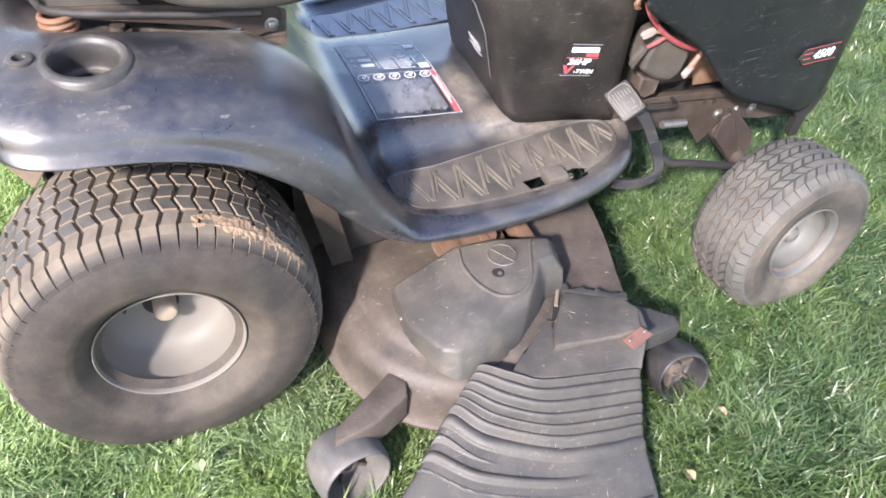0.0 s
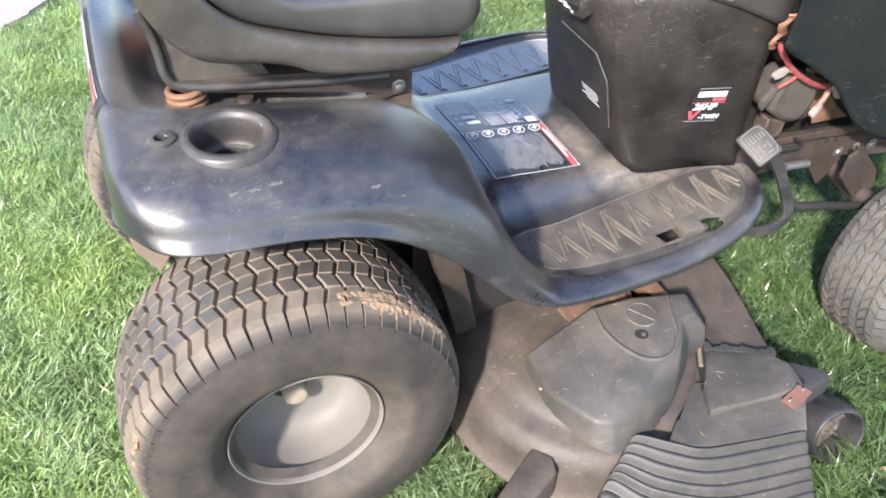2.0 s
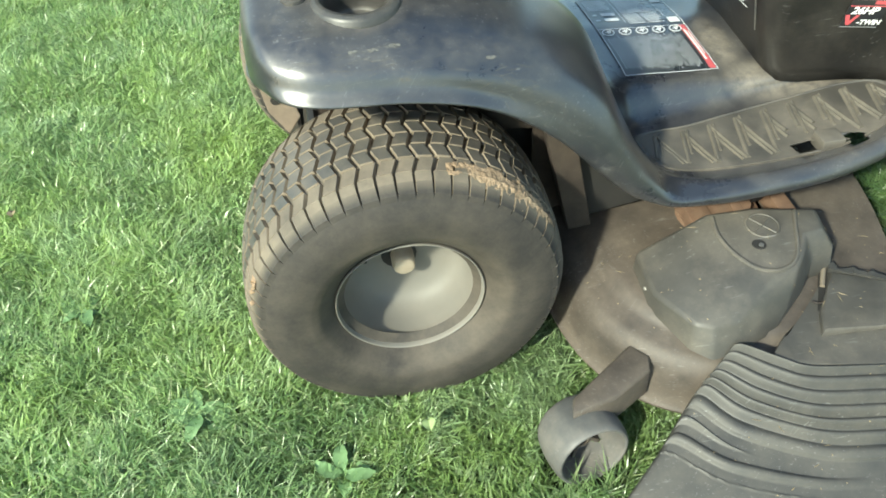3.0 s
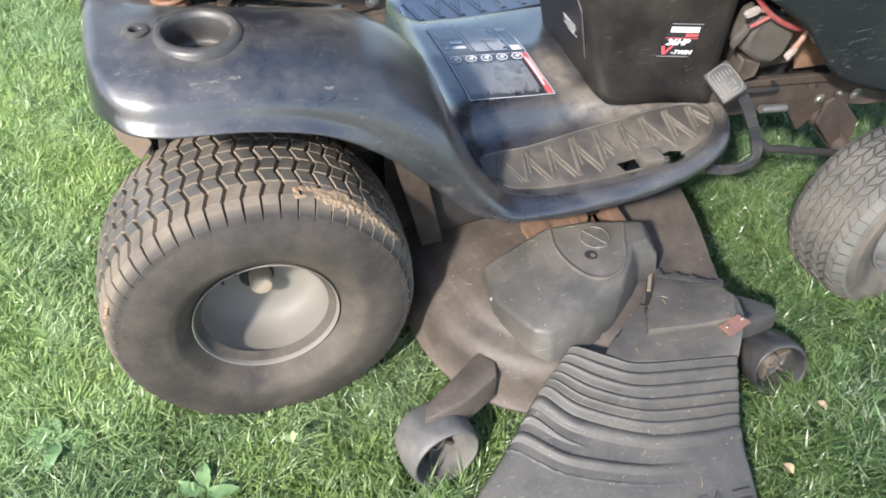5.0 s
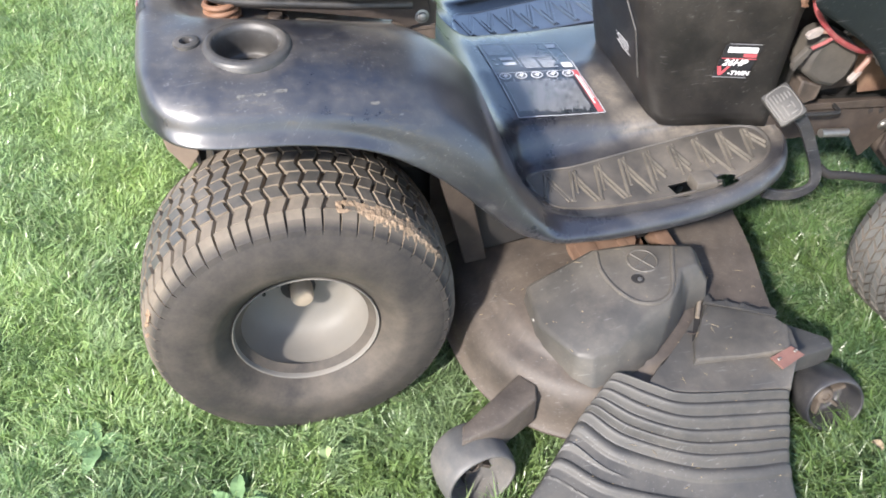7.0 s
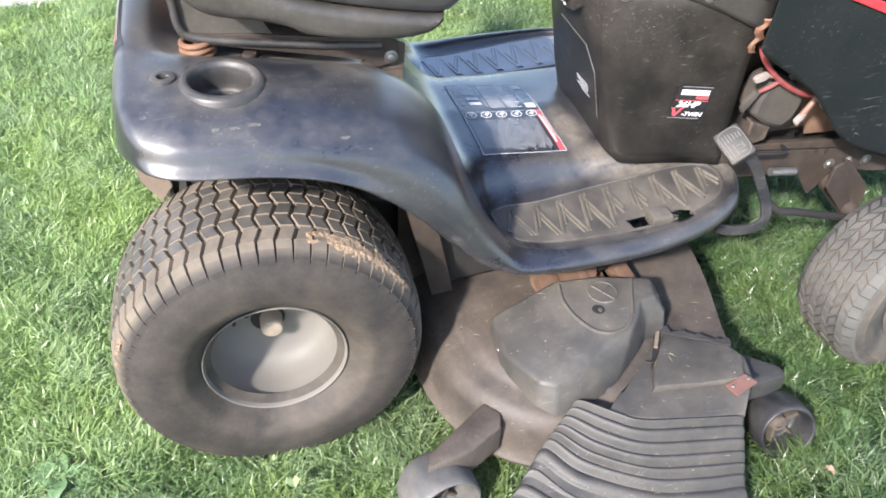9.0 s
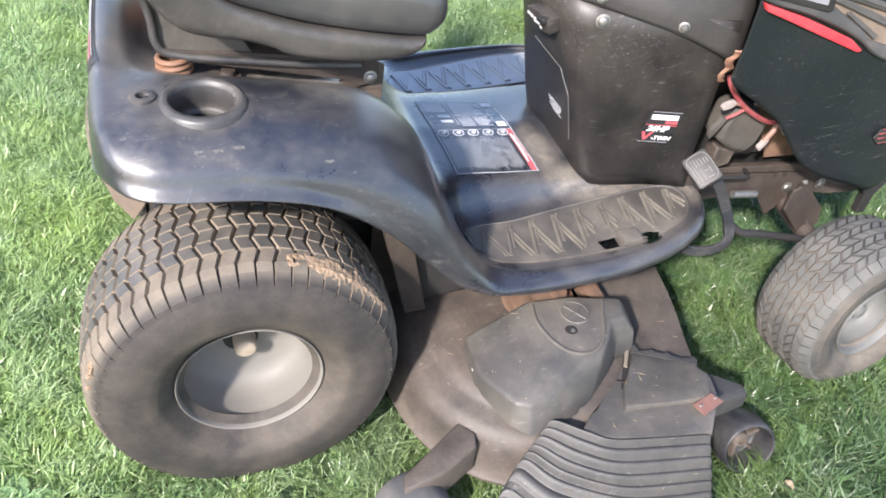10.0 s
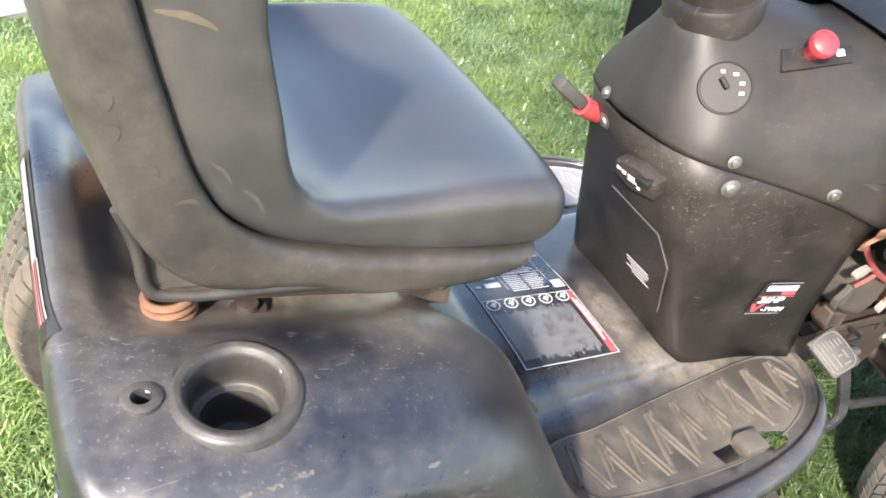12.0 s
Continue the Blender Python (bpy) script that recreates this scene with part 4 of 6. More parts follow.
# cup holder and socket in the right fender
def build_cup():
    c = Vector((-0.014, 0.148, 0.0))
    z = top_z(-0.014, 0.085) + 0.004
    m = Matrix.Translation((c.x, c.y, z)) @ Euler((radians(2), radians(2), 0)).to_matrix().to_4x4()
    bm = bmesh.new()
    prof = [(0.0655, -0.016), (0.0640, -0.002), (0.0600, 0.007), (0.0540, 0.011), (0.0480, 0.010), (0.0440, 0.004), (0.0425, -0.006), (0.0415, -0.030), (0.0400, -0.034), (0.0330, -0.036), (0.0320, -0.042), (0.0310, -0.075), (0.0290, -0.079), (0.0005, -0.080)]
    fine = []
    for a, b in zip(prof, prof[1:]):
        for k in range(3):
            fine.append(tuple(np.array(a) + (np.array(b) - np.array(a)) * k / 3))
    lathe(bm, fine + [prof[-1]], 64)
    moved(bm, m)
    part("cup_holder", bm, SATIN, mower, "round dusty black cup holder", angle=55)
    bm = bmesh.new()
    zz = top_z(-0.110, 0.158)
    lathe(bm, [(0.0185, -0.004), (0.0180, 0.002), (0.0150, 0.0035), (0.0095, 0.003), (0.0085, -0.004), (0.0080, -0.016), (0.0005, -0.017)], 32, Matrix.Translation((-0.093, 0.158, zz)))
    part("socket", bm, SATIN, mower, "small round grey socket")


build_cup()


# footrest pads with their zigzag ribs
def build_pad(mirror):
    outline = [(0.424, 0.150), (0.424, 0.176), (0.438, 0.197), (0.470, 0.202), (0.510, 0.201), (0.568, 0.206), (0.630, 0.211), (0.700, 0.215), (0.760, 0.218), (0.820, 0.220), (0.866, 0.215), (0.886, 0.197), (0.888, 0.165), (0.871, 0.128), (0.832, 0.099), (0.780, 0.079), (0.725, 0.069), (0.670, 0.067), (0.560, 0.075), (0.485, 0.085), (0.448, 0.093), (0.430, 0.118)]
    o = [Vector(q) for q in spline(outline + [outline[0]], 90)[:-1]]
    flip = lambda x, y: (x, 2 * YC - y) if mirror else (x, y)
    bm = bmesh.new()
    c = Vector((0.65, 0.145))
    rings = []
    for k, dz in ((1.0, -0.003), (1.0, 0.0025), (0.985, 0.0030), (0.965, 0.0005), (0.93, 0.0010), (0.6, 0.0010), (0.3, 0.0010), (0.02, 0.0010)):
        r = []
        for q in o:
            p = c + (q - c) * k
            z = min(max(top_z(p.x, p.y), floor_z(p.x) - 0.003), floor_z(p.x) + 0.006)
            r.append((*flip(p.x, p.y), z + dz + 0.0015))
        rings.append(r)
    grid(bm, rings, closed=True)
    if not mirror:
        gone = [f for f in bm.faces if ((f.calc_center_median().x - 0.678) / 0.023) ** 2 + ((f.calc_center_median().y - 0.086) / 0.014) ** 2 < 1 or ((f.calc_center_median().x - 0.756) / 0.020) ** 2 + ((f.calc_center_median().y - 0.084) / 0.014) ** 2 < 1]
        bmesh.ops.delete(bm, geom=gone, context="FACES")
    # the far pad takes the paler rubber that has the sky sheen painted in
    pad = part("footrest_pad", bm, PADFAR if mirror else PAD, mower, "grey ribbed footrest pad with sky sheen in its colour" if mirror else "dusty brown ribbed footrest pad", angle=30)
    # ribs: slanting strokes between the pad's edges, in pairs that read as A and V
    def edge(x, inner):
        ys = []
        for q, w in zip(o, o[1:] + o[:1]):
            if (q.x - x) * (w.x - x) <= 0 and q.x != w.x:
                ys.append(q.y + (w.y - q.y) * (x - q.x) / (w.x - q.x))
        return max(ys) - 0.012 if inner else min(ys) + 0.014
    strokes = []
    xs = np.linspace(0.440, 0.878, 19)
    for i, x in enumerate(xs[:-1]):
        x1 = xs[i + 1]
        a, b = ((x, 0), (x1, 1)) if i % 2 == 0 else ((x, 1), (x1, 0))
        strokes.append((a, b, 0.04, 0.96))
        strokes.append(((a[0] + 0.0085, a[1]), (b[0] + 0.0085, b[1]), 0.30, 0.98) if i % 2 == 0 else ((a[0] - 0.0085, a[1]), (b[0] - 0.0085, b[1]), 0.30, 0.98))
    for k, (a, b, t0, t1) in enumerate(strokes):
        pa = Vector((a[0], edge(a[0], a[1])))
        pb = Vector((b[0], edge(b[0], b[1])))
        p, q = pa + (pb - pa) * t0, pa + (pb - pa) * t1
        if not mirror and any(((p + (q - p) * s).x - 0.712) ** 2 / 0.075 ** 2 + ((p + (q - p) * s).y - 0.080) ** 2 / 0.022 ** 2 < 1 for s in (0, 0.2, 0.8, 1.0)):
            q = p + (q - p) * 0.55 if p.y > q.y else q
            p = q + (p - q) * 0.55 if p.y < q.y else p
        d = (q - p).normalized() * 1.0
        n = Vector((-d.y, d.x)) * (0.0040 if k % 2 == 0 else 0.0028)
        rows = []
        for s in np.linspace(0, 1, 5):
            w = p + (q - p) * s
            z = min(max(top_z(w.x, w.y), floor_z(w.x) - 0.003), floor_z(w.x) + 0.005) + 0.002
            rows.append([(*flip(w.x + n.x, w.y + n.y), z), (*flip(w.x + n.x * 0.45, w.y + n.y * 0.45), z + 0.0042), (*flip(w.x - n.x * 0.45, w.y - n.y * 0.45), z + 0.0042), (*flip(w.x - n.x, w.y - n.y), z)])
        bm = bmesh.new()
        grid(bm, rows)
        for r in (rows[0], rows[-1]):
            bm.faces.new([bm.verts.new(v) for v in r])
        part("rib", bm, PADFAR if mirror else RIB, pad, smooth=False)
    return pad


build_pad(False)
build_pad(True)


def build_slot_lug():
    bm = bmesh.new()
    box(bm, 0.698, 0.068, 0.346, 0.738, 0.104, 0.372, bev=0.004)
    part("footrest_lug", bm, PAD, mower, "broken moulded lug between the footrest slots")


build_slot_lug()


# the instruction decal on the tunnel
def build_decal():
    c = [Vector((0.443, 0.294)), Vector((0.613, 0.287)), Vector((0.600, 0.549)), Vector((0.434, 0.566))]

    def at(u, v):
        p = c[0] * (1 - u) * (1 - v) + c[1] * u * (1 - v) + c[2] * u * v + c[3] * (1 - u) * v
        return p.x, p.y

    def sheet(bm, u0, v0, u1, v1, lift, nu=1, nv=1):
        rows = []
        for j in range(nv + 1):
            r = []
            for i in range(nu + 1):
                x, y = at(u0 + (u1 - u0) * i / nu, v0 + (v1 - v0) * j / nv)
                r.append((x, y, top_z(x, y) + lift))
            rows.append(r)
        grid(bm, rows)

    bm = bmesh.new()
    sheet(bm, 0, 0, 1, 1, 0.0012, 12, 24)
    decal = part("instruction_decal", bm, DECALBASE, mower, "black instruction decal with white print and red band")
    white = bmesh.new()
    L = 0.0022
    for s in ((0.0, 0.0, 1.0, 0.005), (0.0, 0.995, 1.0, 1.0), (0.0, 0.0, 0.008, 1.0), (0.992, 0.0, 1.0, 1.0), (0.0, 0.530, 1.0, 0.534), (0.36, 0.60, 0.366, 0.99), (0.37, 0.75, 0.83, 0.755), (0.84, 0.66, 0.846, 0.99)):
        sheet(white, *s, L, 4, 8)
    sheet(white, 0.85, 0.90, 0.97, 0.965, L, 2, 2)
    sheet(white, 0.85, 0.57, 0.97, 0.64, L, 2, 2)
    rng = random.Random(5)
    # lines of print: long ones in the lower half, short ones above
    for k in range(36):
        u = 0.05 + k * 0.0245
        if u > 0.86:
            break
        v = 0.03 + rng.uniform(0, 0.05)
        top = 0.455 - rng.uniform(0, 0.05)
        while v < top - 0.03:
            e = min(top, v + rng.uniform(0.05, 0.30))
            sheet(white, u, v, u + 0.0050, e, L, 1, 4)
            v = e + 0.008
    for k in range(12):
        v = 0.965 - k * 0.018
        sheet(white, 0.40, v - 0.008, rng.uniform(0.70, 0.82), v, L, 3, 1)
        if k < 9:
            sheet(white, 0.05, v - 0.008, rng.uniform(0.24, 0.33), v, L, 3, 1)
    for k in range(9):
        v = 0.735 - k * 0.018
        sheet(white, 0.40, v - 0.007, 0.58, v, L, 2, 1)
        sheet(white, 0.61, v - 0.007, rng.uniform(0.74, 0.81), v, L, 2, 1)
    for v0 in (0.64, 0.72):
        sheet(white, 0.16, v0, 0.32, v0 + 0.045, L, 2, 1)
        sheet(white, 0.06, v0 + 0.01, 0.11, v0 + 0.03, L, 1, 1)
    part("white_print", white, PRINT, decal, smooth=False)
    for k in range(5):
        bm = bmesh.new()
        x, y = at(0.10 + 0.19 * k, 0.492)
        lathe(bm, [(0.0118, 0.0), (0.0118, 0.0006), (0.0098, 0.0006), (0.0098, 0.0)], 20, Matrix.Translation((x, y, top_z(x, y) + 0.0018)))
        sign = part("symbol", bm, PRINT, decal)
        bm = bmesh.new()
        box(bm, x - 0.0055, y - 0.0016, 0, x + 0.0050, y + 0.0012, 0.0006)
        box(bm, x - 0.0014, y - 0.0060, 0, x + 0.0018, y + 0.0055, 0.0007)
        box(bm, x + 0.0030, y + 0.0024, 0, x + 0.0056, y + 0.0050, 0.0006)
        moved(bm, Matrix.Translation((0, 0, top_z(x, y) + 0.0022)))
        part("symbol_mark", bm, PRINT, sign)
    red = bmesh.new()
    sheet(red, 0.915, 0.012, 0.985, 0.528, L, 2, 10)
    band = part("red_band", red, REDPRINT, decal, smooth=False)
    bm = bmesh.new()
    sheet(bm, 0.925, 0.10, 0.945, 0.46, L + 0.0012, 1, 8)
    sheet(bm, 0.958, 0.16, 0.968, 0.44, L + 0.0012, 1, 8)
    part("band_print", bm, WHITE, band, smooth=False)


build_decal()


# the strip of white and red stripes on the rear edge
def build_rear_strip():
    def at(y, d):
        hit = body_tree.ray_cast(Vector((-0.5, y, 0.90 - d)), Vector((0.72, 0, -0.42)).normalized())
        p, n = hit[0], hit[1]
        return p + (n if n.x < 0 else -n) * 0.0012
    bm = bmesh.new()
    grid(bm, [[at(y, d) for d in (-0.004, 0.004, 0.012, 0.022, 0.030)] for y in np.linspace(0.25, 0.56, 24)])
    strip = part("stripe_decal", bm, BLACKPRINT, mower, "long dark decal with white and red stripes")
    bm = bmesh.new()
    grid(bm, [[at(y, d) + Vector((-0.0008, 0, 0.0008)) for d in (0.003, 0.010, 0.017)] for y in np.linspace(0.36, 0.55, 12)])
    part("white_stripe", bm, STRIPE, strip)
    for k in range(4):
        bm = bmesh.new()
        grid(bm, [[at(y, d) + Vector((-0.0008, 0, 0.0008)) for d in (0.002 + 0.005 * k, 0.0045 + 0.005 * k)] for y in np.linspace(0.27, 0.36, 8)])
        part("red_stripe", bm, REDPRINT if k % 2 else STRIPE, strip)


build_rear_strip()


# seat mounting
def build_seat_mount():
    bm = bmesh.new()
    o = [(-0.056, 0.693), (-0.02, 0.688), (0.04, 0.684), (0.10, 0.676), (0.16, 0.668), (0.20, 0.664), (0.245, 0.660), (0.272, 0.652), (0.276, 0.628), (0.262, 0.612), (0.236, 0.606), (0.215, 0.622), (0.10, 0.646), (-0.02, 0.669), (-0.048, 0.676)]
    side_prism(bm, o, 0.284, 0.290)
    frame_ob = part("seat_frame", bm, FRAME, mower, "black steel seat frame, worn brown at the hinge", bevel=0.0015, smooth=False)
    bm = bmesh.new()
    side_prism(bm, o, 0.610, 0.616)
    part("side_plate", bm, DARK, frame_ob, bevel=0.0015, smooth=False)
    bm = bmesh.new()
    pts = [(-0.071, 0.762), (-0.069, 0.722), (-0.062, 0.699), (-0.048, 0.688), (-0.02, 0.684), (0.12, 0.664), (0.235, 0.646)]
    rows = [[(x, y, z) for y in np.linspace(0.286, 0.614, 6)] for x, z in pts]
    grid(bm, rows)
    part("cross_plate", bm, FRAMEDARK, frame_ob, "dusty pressed steel tray under the seat", solid=0.003)
    bm = bmesh.new()
    side_prism(bm, [(-0.068, 0.765), (-0.068, 0.712), (-0.060, 0.694), (-0.040, 0.685), (0.0, 0.677), (0.078, 0.667), (0.052, 0.712), (0.020, 0.738), (0.0, 0.748), (-0.03, 0.765)], 0.288, 0.292)
    part("tray_side", bm, SHELL, frame_ob, "dusty grey side of the seat tray", smooth=False)
    # rolled edge of the tray
    bm = bmesh.new()
    tube(bm, [(-0.083, 0.284, 0.800), (-0.074, 0.284, 0.765), (-0.070, 0.284, 0.735), (-0.069, 0.284, 0.711), (-0.061, 0.284, 0.692), (-0.040, 0.284, 0.683), (0.0, 0.284, 0.675), (0.084, 0.284, 0.664), (0.16, 0.284, 0.654), (0.245, 0.284, 0.646)], 0.0068, 12, 60)
    part("rolled_edge", bm, SATIN, frame_ob, "glossy black rolled edge")
    bolt((0.261, 0.284, 0.624), (0, -1, 0), 0.0085, frame_ob)
    # hinge bracket on the fender pan
    bm = bmesh.new()
    side_prism(bm, [(0.20, 0.600), (0.285, 0.575), (0.288, 0.640), (0.262, 0.652), (0.240, 0.640)], 0.294, 0.300)
    box(bm, 0.14, 0.292, 0.596, 0.285, 0.34, 0.604)
    part("hinge_bracket", bm, FRAMEDARK, mower, "rusty brown seat hinge bracket", smooth=False, bevel=0.001)
    for y in (0.300, 0.600):
        bm = bmesh.new()
        n = 120
        pts = [(-0.046 + 0.024 * math.cos(2 * math.pi * 3.4 * k / n), y + 0.024 * math.sin(2 * math.pi * 3.4 * k / n), 0.646 + 0.034 * k / n) for k in range(n + 1)]
        tube(bm, pts, 0.0048, 8)
        part("seat_spring", bm, SPRING, mower, "orange rusty coil spring")
    bm = bmesh.new()
    z = top_z(0.03, 0.295)
    lathe(bm, [(0.020, 0.0), (0.020, 0.003), (0.012, 0.004), (0.011, 0.012), (0.0003, 0.013)], 20, Matrix.Translation((0.032, 0.288, z)))
    part("washer", bm, FRAME, mower, "dusty bolt and washer")
    bm = bmesh.new()
    box(bm, 0.06, 0.270, 0.0, 0.19, 0.330, 0.006, Matrix.Translation((0, 0, 0.632)) @ Euler((0, radians(14), 0)).to_matrix().to_4x4(), bev=0.001)
    part("adjuster_plate", bm, FRAMEDARK, mower, "dusty adjuster plate")


build_seat_mount()


# console fittings
def build_console_fittings():
    # engine sticker: the brand line is a plain bar
    m = frame_on((0.812, 0.2200, 0.512), (-0.24, -0.962, -0.12), (0.03, 0, 1))
    bm = bmesh.new()
    o = [(-0.034, -0.036), (0.026, -0.036), (0.036, 0.028), (0.034, 0.036), (-0.022, 0.036), (-0.028, 0.030)]
    plate(bm, o, 0.0018, 0.0030)
    moved(bm, m)
    st = part("engine_sticker", bm, BLACKPRINT, console, "black engine sticker with white and red print", smooth=False)
    bm = bmesh.new()
    bars(bm, [(-0.022, 0.018, 0.030, 0.029)], 0.0031)
    moved(bm, m)
    part("name_bar", bm, WHITE, st, smooth=False)
    for edge_bar in ((-0.033, -0.0355, 0.026, -0.0345), (-0.022, 0.035, 0.034, 0.036)):
        bm = bmesh.new()
        bars(bm, [edge_bar], 0.0031)
        moved(bm, m)
        part("border", bm, STRIPE, st, smooth=False)
    bm = bmesh.new()
    bars(bm, [(0.008, 0.009, 0.031, 0.0155), (-0.0285, 0.0045, 0.033, 0.0060)], 0.0031)
    plate(bm, [(-0.031, -0.012), (-0.024, -0.012), (-0.021, -0.024), (-0.013, -0.012), (-0.008, -0.012), (-0.020, -0.031), (-0.025, -0.031)], 0.0031, 0.0037)
    moved(bm, m)
    part("red_mark", bm, REDPRINT, st, smooth=False)
    lettering("power_text", "26HP", 0.0185, m @ Matrix.Translation((-0.024, -0.0095, 0.0034)), WHITE, st)
    lettering("twin_text", "-TWIN", 0.0125, m @ Matrix.Translation((-0.009, -0.0295, 0.0034)), WHITE, st)
    # bolts along the panel seam
    for at, n, r in (((0.661, 0.2555, 0.715), (-0.3, -0.95, 0), 0.0095), ((0.780, 0.1915, 0.727), (-0.41, -0.91, 0), 0.0070), ((0.650, 0.2570, 0.756), (-0.35, -0.93, 0.1), 0.0068),
                     ((0.594, 0.452, 0.712), (-0.94, 0.11, -0.33), 0.0095), ((0.581, 0.450, 0.760), (-0.94, 0.2, 0.27), 0.0070)):
        bolt(at, n, r, console)
    # clutch switch block under the dash
    m = frame_on((0.606, 0.352, 0.685), (-0.95, -0.15, -0.28), (-0.3, 0, 0.95))
    bm = bmesh.new()
    plate(bm, [(-0.045, -0.012), (-0.010, -0.024), (0.034, -0.016), (0.036, 0.010), (0.0, 0.020), (-0.040, 0.012)], -0.004, 0.022, bev=0.003)
    moved(bm, m)
    sw = part("clutch_switch", bm, CONSOLE, console, "black switch block with white symbols")
    bm = bmesh.new()
    bars(bm, [(-0.036, 0.0, -0.028, 0.005), (-0.026, -0.003, -0.018, 0.003), (-0.014, -0.008, 0.004, 0.002), (0.004, -0.014, 0.010, -0.009)], 0.0222)
    moved(bm, m)
    part("symbol", bm, WHITE, sw, smooth=False)
    bm = bmesh.new()
    box(bm, 0.006, 0.004, 0.016, 0.030, 0.014, 0.030, bev=0.002)
    moved(bm, m)
    part("toggle", bm, DASH, sw)
    # framed plate and label on the rear face
    m = frame_on((0.6495, 0.375, 0.525), (-0.968, -0.02, -0.25), (-0.25, 0, 0.968))
    bm = bmesh.new()
    o = [(-0.055, -0.075), (0.080, -0.075), (0.088, 0.030), (0.060, 0.075), (-0.055, 0.085)]
    for k in range(len(o) - 2):
        a, b = o[k + 1], o[k + 2]
        tube(bm, [(*a, 0.001), (*b, 0.001)], 0.0016, 6)
    moved(bm, m)
    # greyer than the console: the highlight along the moulded edge is put into its colour
    part("panel_edge", bm, VENTGREY, console, "moulded panel edge with its highlight in the colour")
    bm = bmesh.new()
    t = Matrix.Rotation(radians(0), 4, "Z")
    for k, (x0, x1) in enumerate(((-0.004, 0.050), (-0.002, 0.052), (0.008, 0.050), (-0.004, 0.044), (0.012, 0.054))):
        box(bm, x0, -0.020 - 0.006 * k, 0.0020, x1, -0.0187 - 0.006 * k, 0.0026, t)
    moved(bm, m)
    part("label_print", bm, PRINT, console, "faded white printed lines", smooth=False)
    # key switch
    m = frame_on((0.6455, 0.3115, 0.8335), (-0.51, -0.64, 0.58), (0.3, 0.7, 0.6))
    bm = bmesh.new()
    lathe(bm, [(0.0345, -0.004), (0.0340, 0.001), (0.0320, 0.0018), (0.0310, 0.0008), (0.0003, 0.0010)], 44)
    moved(bm, m)
    key = part("key_switch", bm, DASH, dash, "round black ignition switch with white symbols")
    bm = bmesh.new()
    box(bm, -0.014, -0.003, 0.0, 0.002, 0.003, 0.012, Matrix.Rotation(radians(-60), 4, "Z"), bev=0.0012)
    moved(bm, m)
    part("key", bm, DARK, key)
    bm = bmesh.new()
    for ang, w in ((100, 0.004), (55, 0.005), (15, 0.005), (-20, 0.005)):
        box(bm, -w * 0.6, -0.0018, 0.0012, w * 0.6, 0.0018, 0.0018, Matrix.Translation((0.021 * math.cos(radians(ang)), 0.021 * math.sin(radians(ang)), 0)))
    moved(bm, m)
    part("symbol", bm, WHITE, key, smooth=False)
    # throttle lever and its slot
    m = frame_on((0.7690, 0.2995, 0.8715), (-0.24, -0.60, 0.76), (0.1, 0.8, 0.6))
    bm = bmesh.new()
    plate(bm, [(-0.052, -0.016), (0.050, -0.014), (0.054, 0.010), (-0.046, 0.014)], -0.004, 0.005, bev=0.002)
    moved(bm, m)
    th = part("throttle_plate", bm, CONSOLE, dash, "black throttle slot plate")
    bm = bmesh.new()
    lathe(bm, [(0.010, 0.0), (0.012, 0.014), (0.017, 0.024), (0.019, 0.031), (0.017, 0.037), (0.010, 0.041), (0.0003, 0.042)], 28)
    moved(bm, m @ Matrix.Translation((-0.006, 0.004, 0)))
    part("throttle_knob", bm, RED, th, "faded red throttle knob")
    bm = bmesh.new()
    bars(bm, [(0.028, -0.004, 0.040, 0.005)], 0.0052)
    moved(bm, m)
    part("symbol", bm, WHITE, th, smooth=False)
    # parking brake lever behind the console
    bm = bmesh.new()
    tube(bm, [(0.640, 0.495, 0.690), (0.600, 0.490, 0.706), (0.572, 0.486, 0.722)], 0.015, 14, 10)
    lever = part("brake_knob", bm, RED, console, "red brake lever knob")
    bm = bmesh.new()
    box(bm, -0.034, -0.013, -0.010, 0.030, 0.013, 0.010, Matrix.Translation((0.545, 0.484, 0.745)) @ Euler((0, radians(38), 0)).to_matrix().to_4x4(), bev=0.005)
    part("lever_grip", bm, VENTGREY, lever, "grey-black lever end")
    # steering column
    bm = bmesh.new()
    prof = [(0.066, -0.050), (0.065, 0.004), (0.062, 0.010), (0.056, 0.013), (0.054, 0.060), (0.050, 0.066), (0.034, 0.070), (0.032, 0.150)]
    lathe(bm, prof, 40, Matrix.Translation((0.672, CC, 0.912)) @ Euler((0, radians(-14), 0)).to_matrix().to_4x4())
    part("steering_column", bm, CONSOLE, mower, "black steering column base", angle=35)


build_console_fittings()


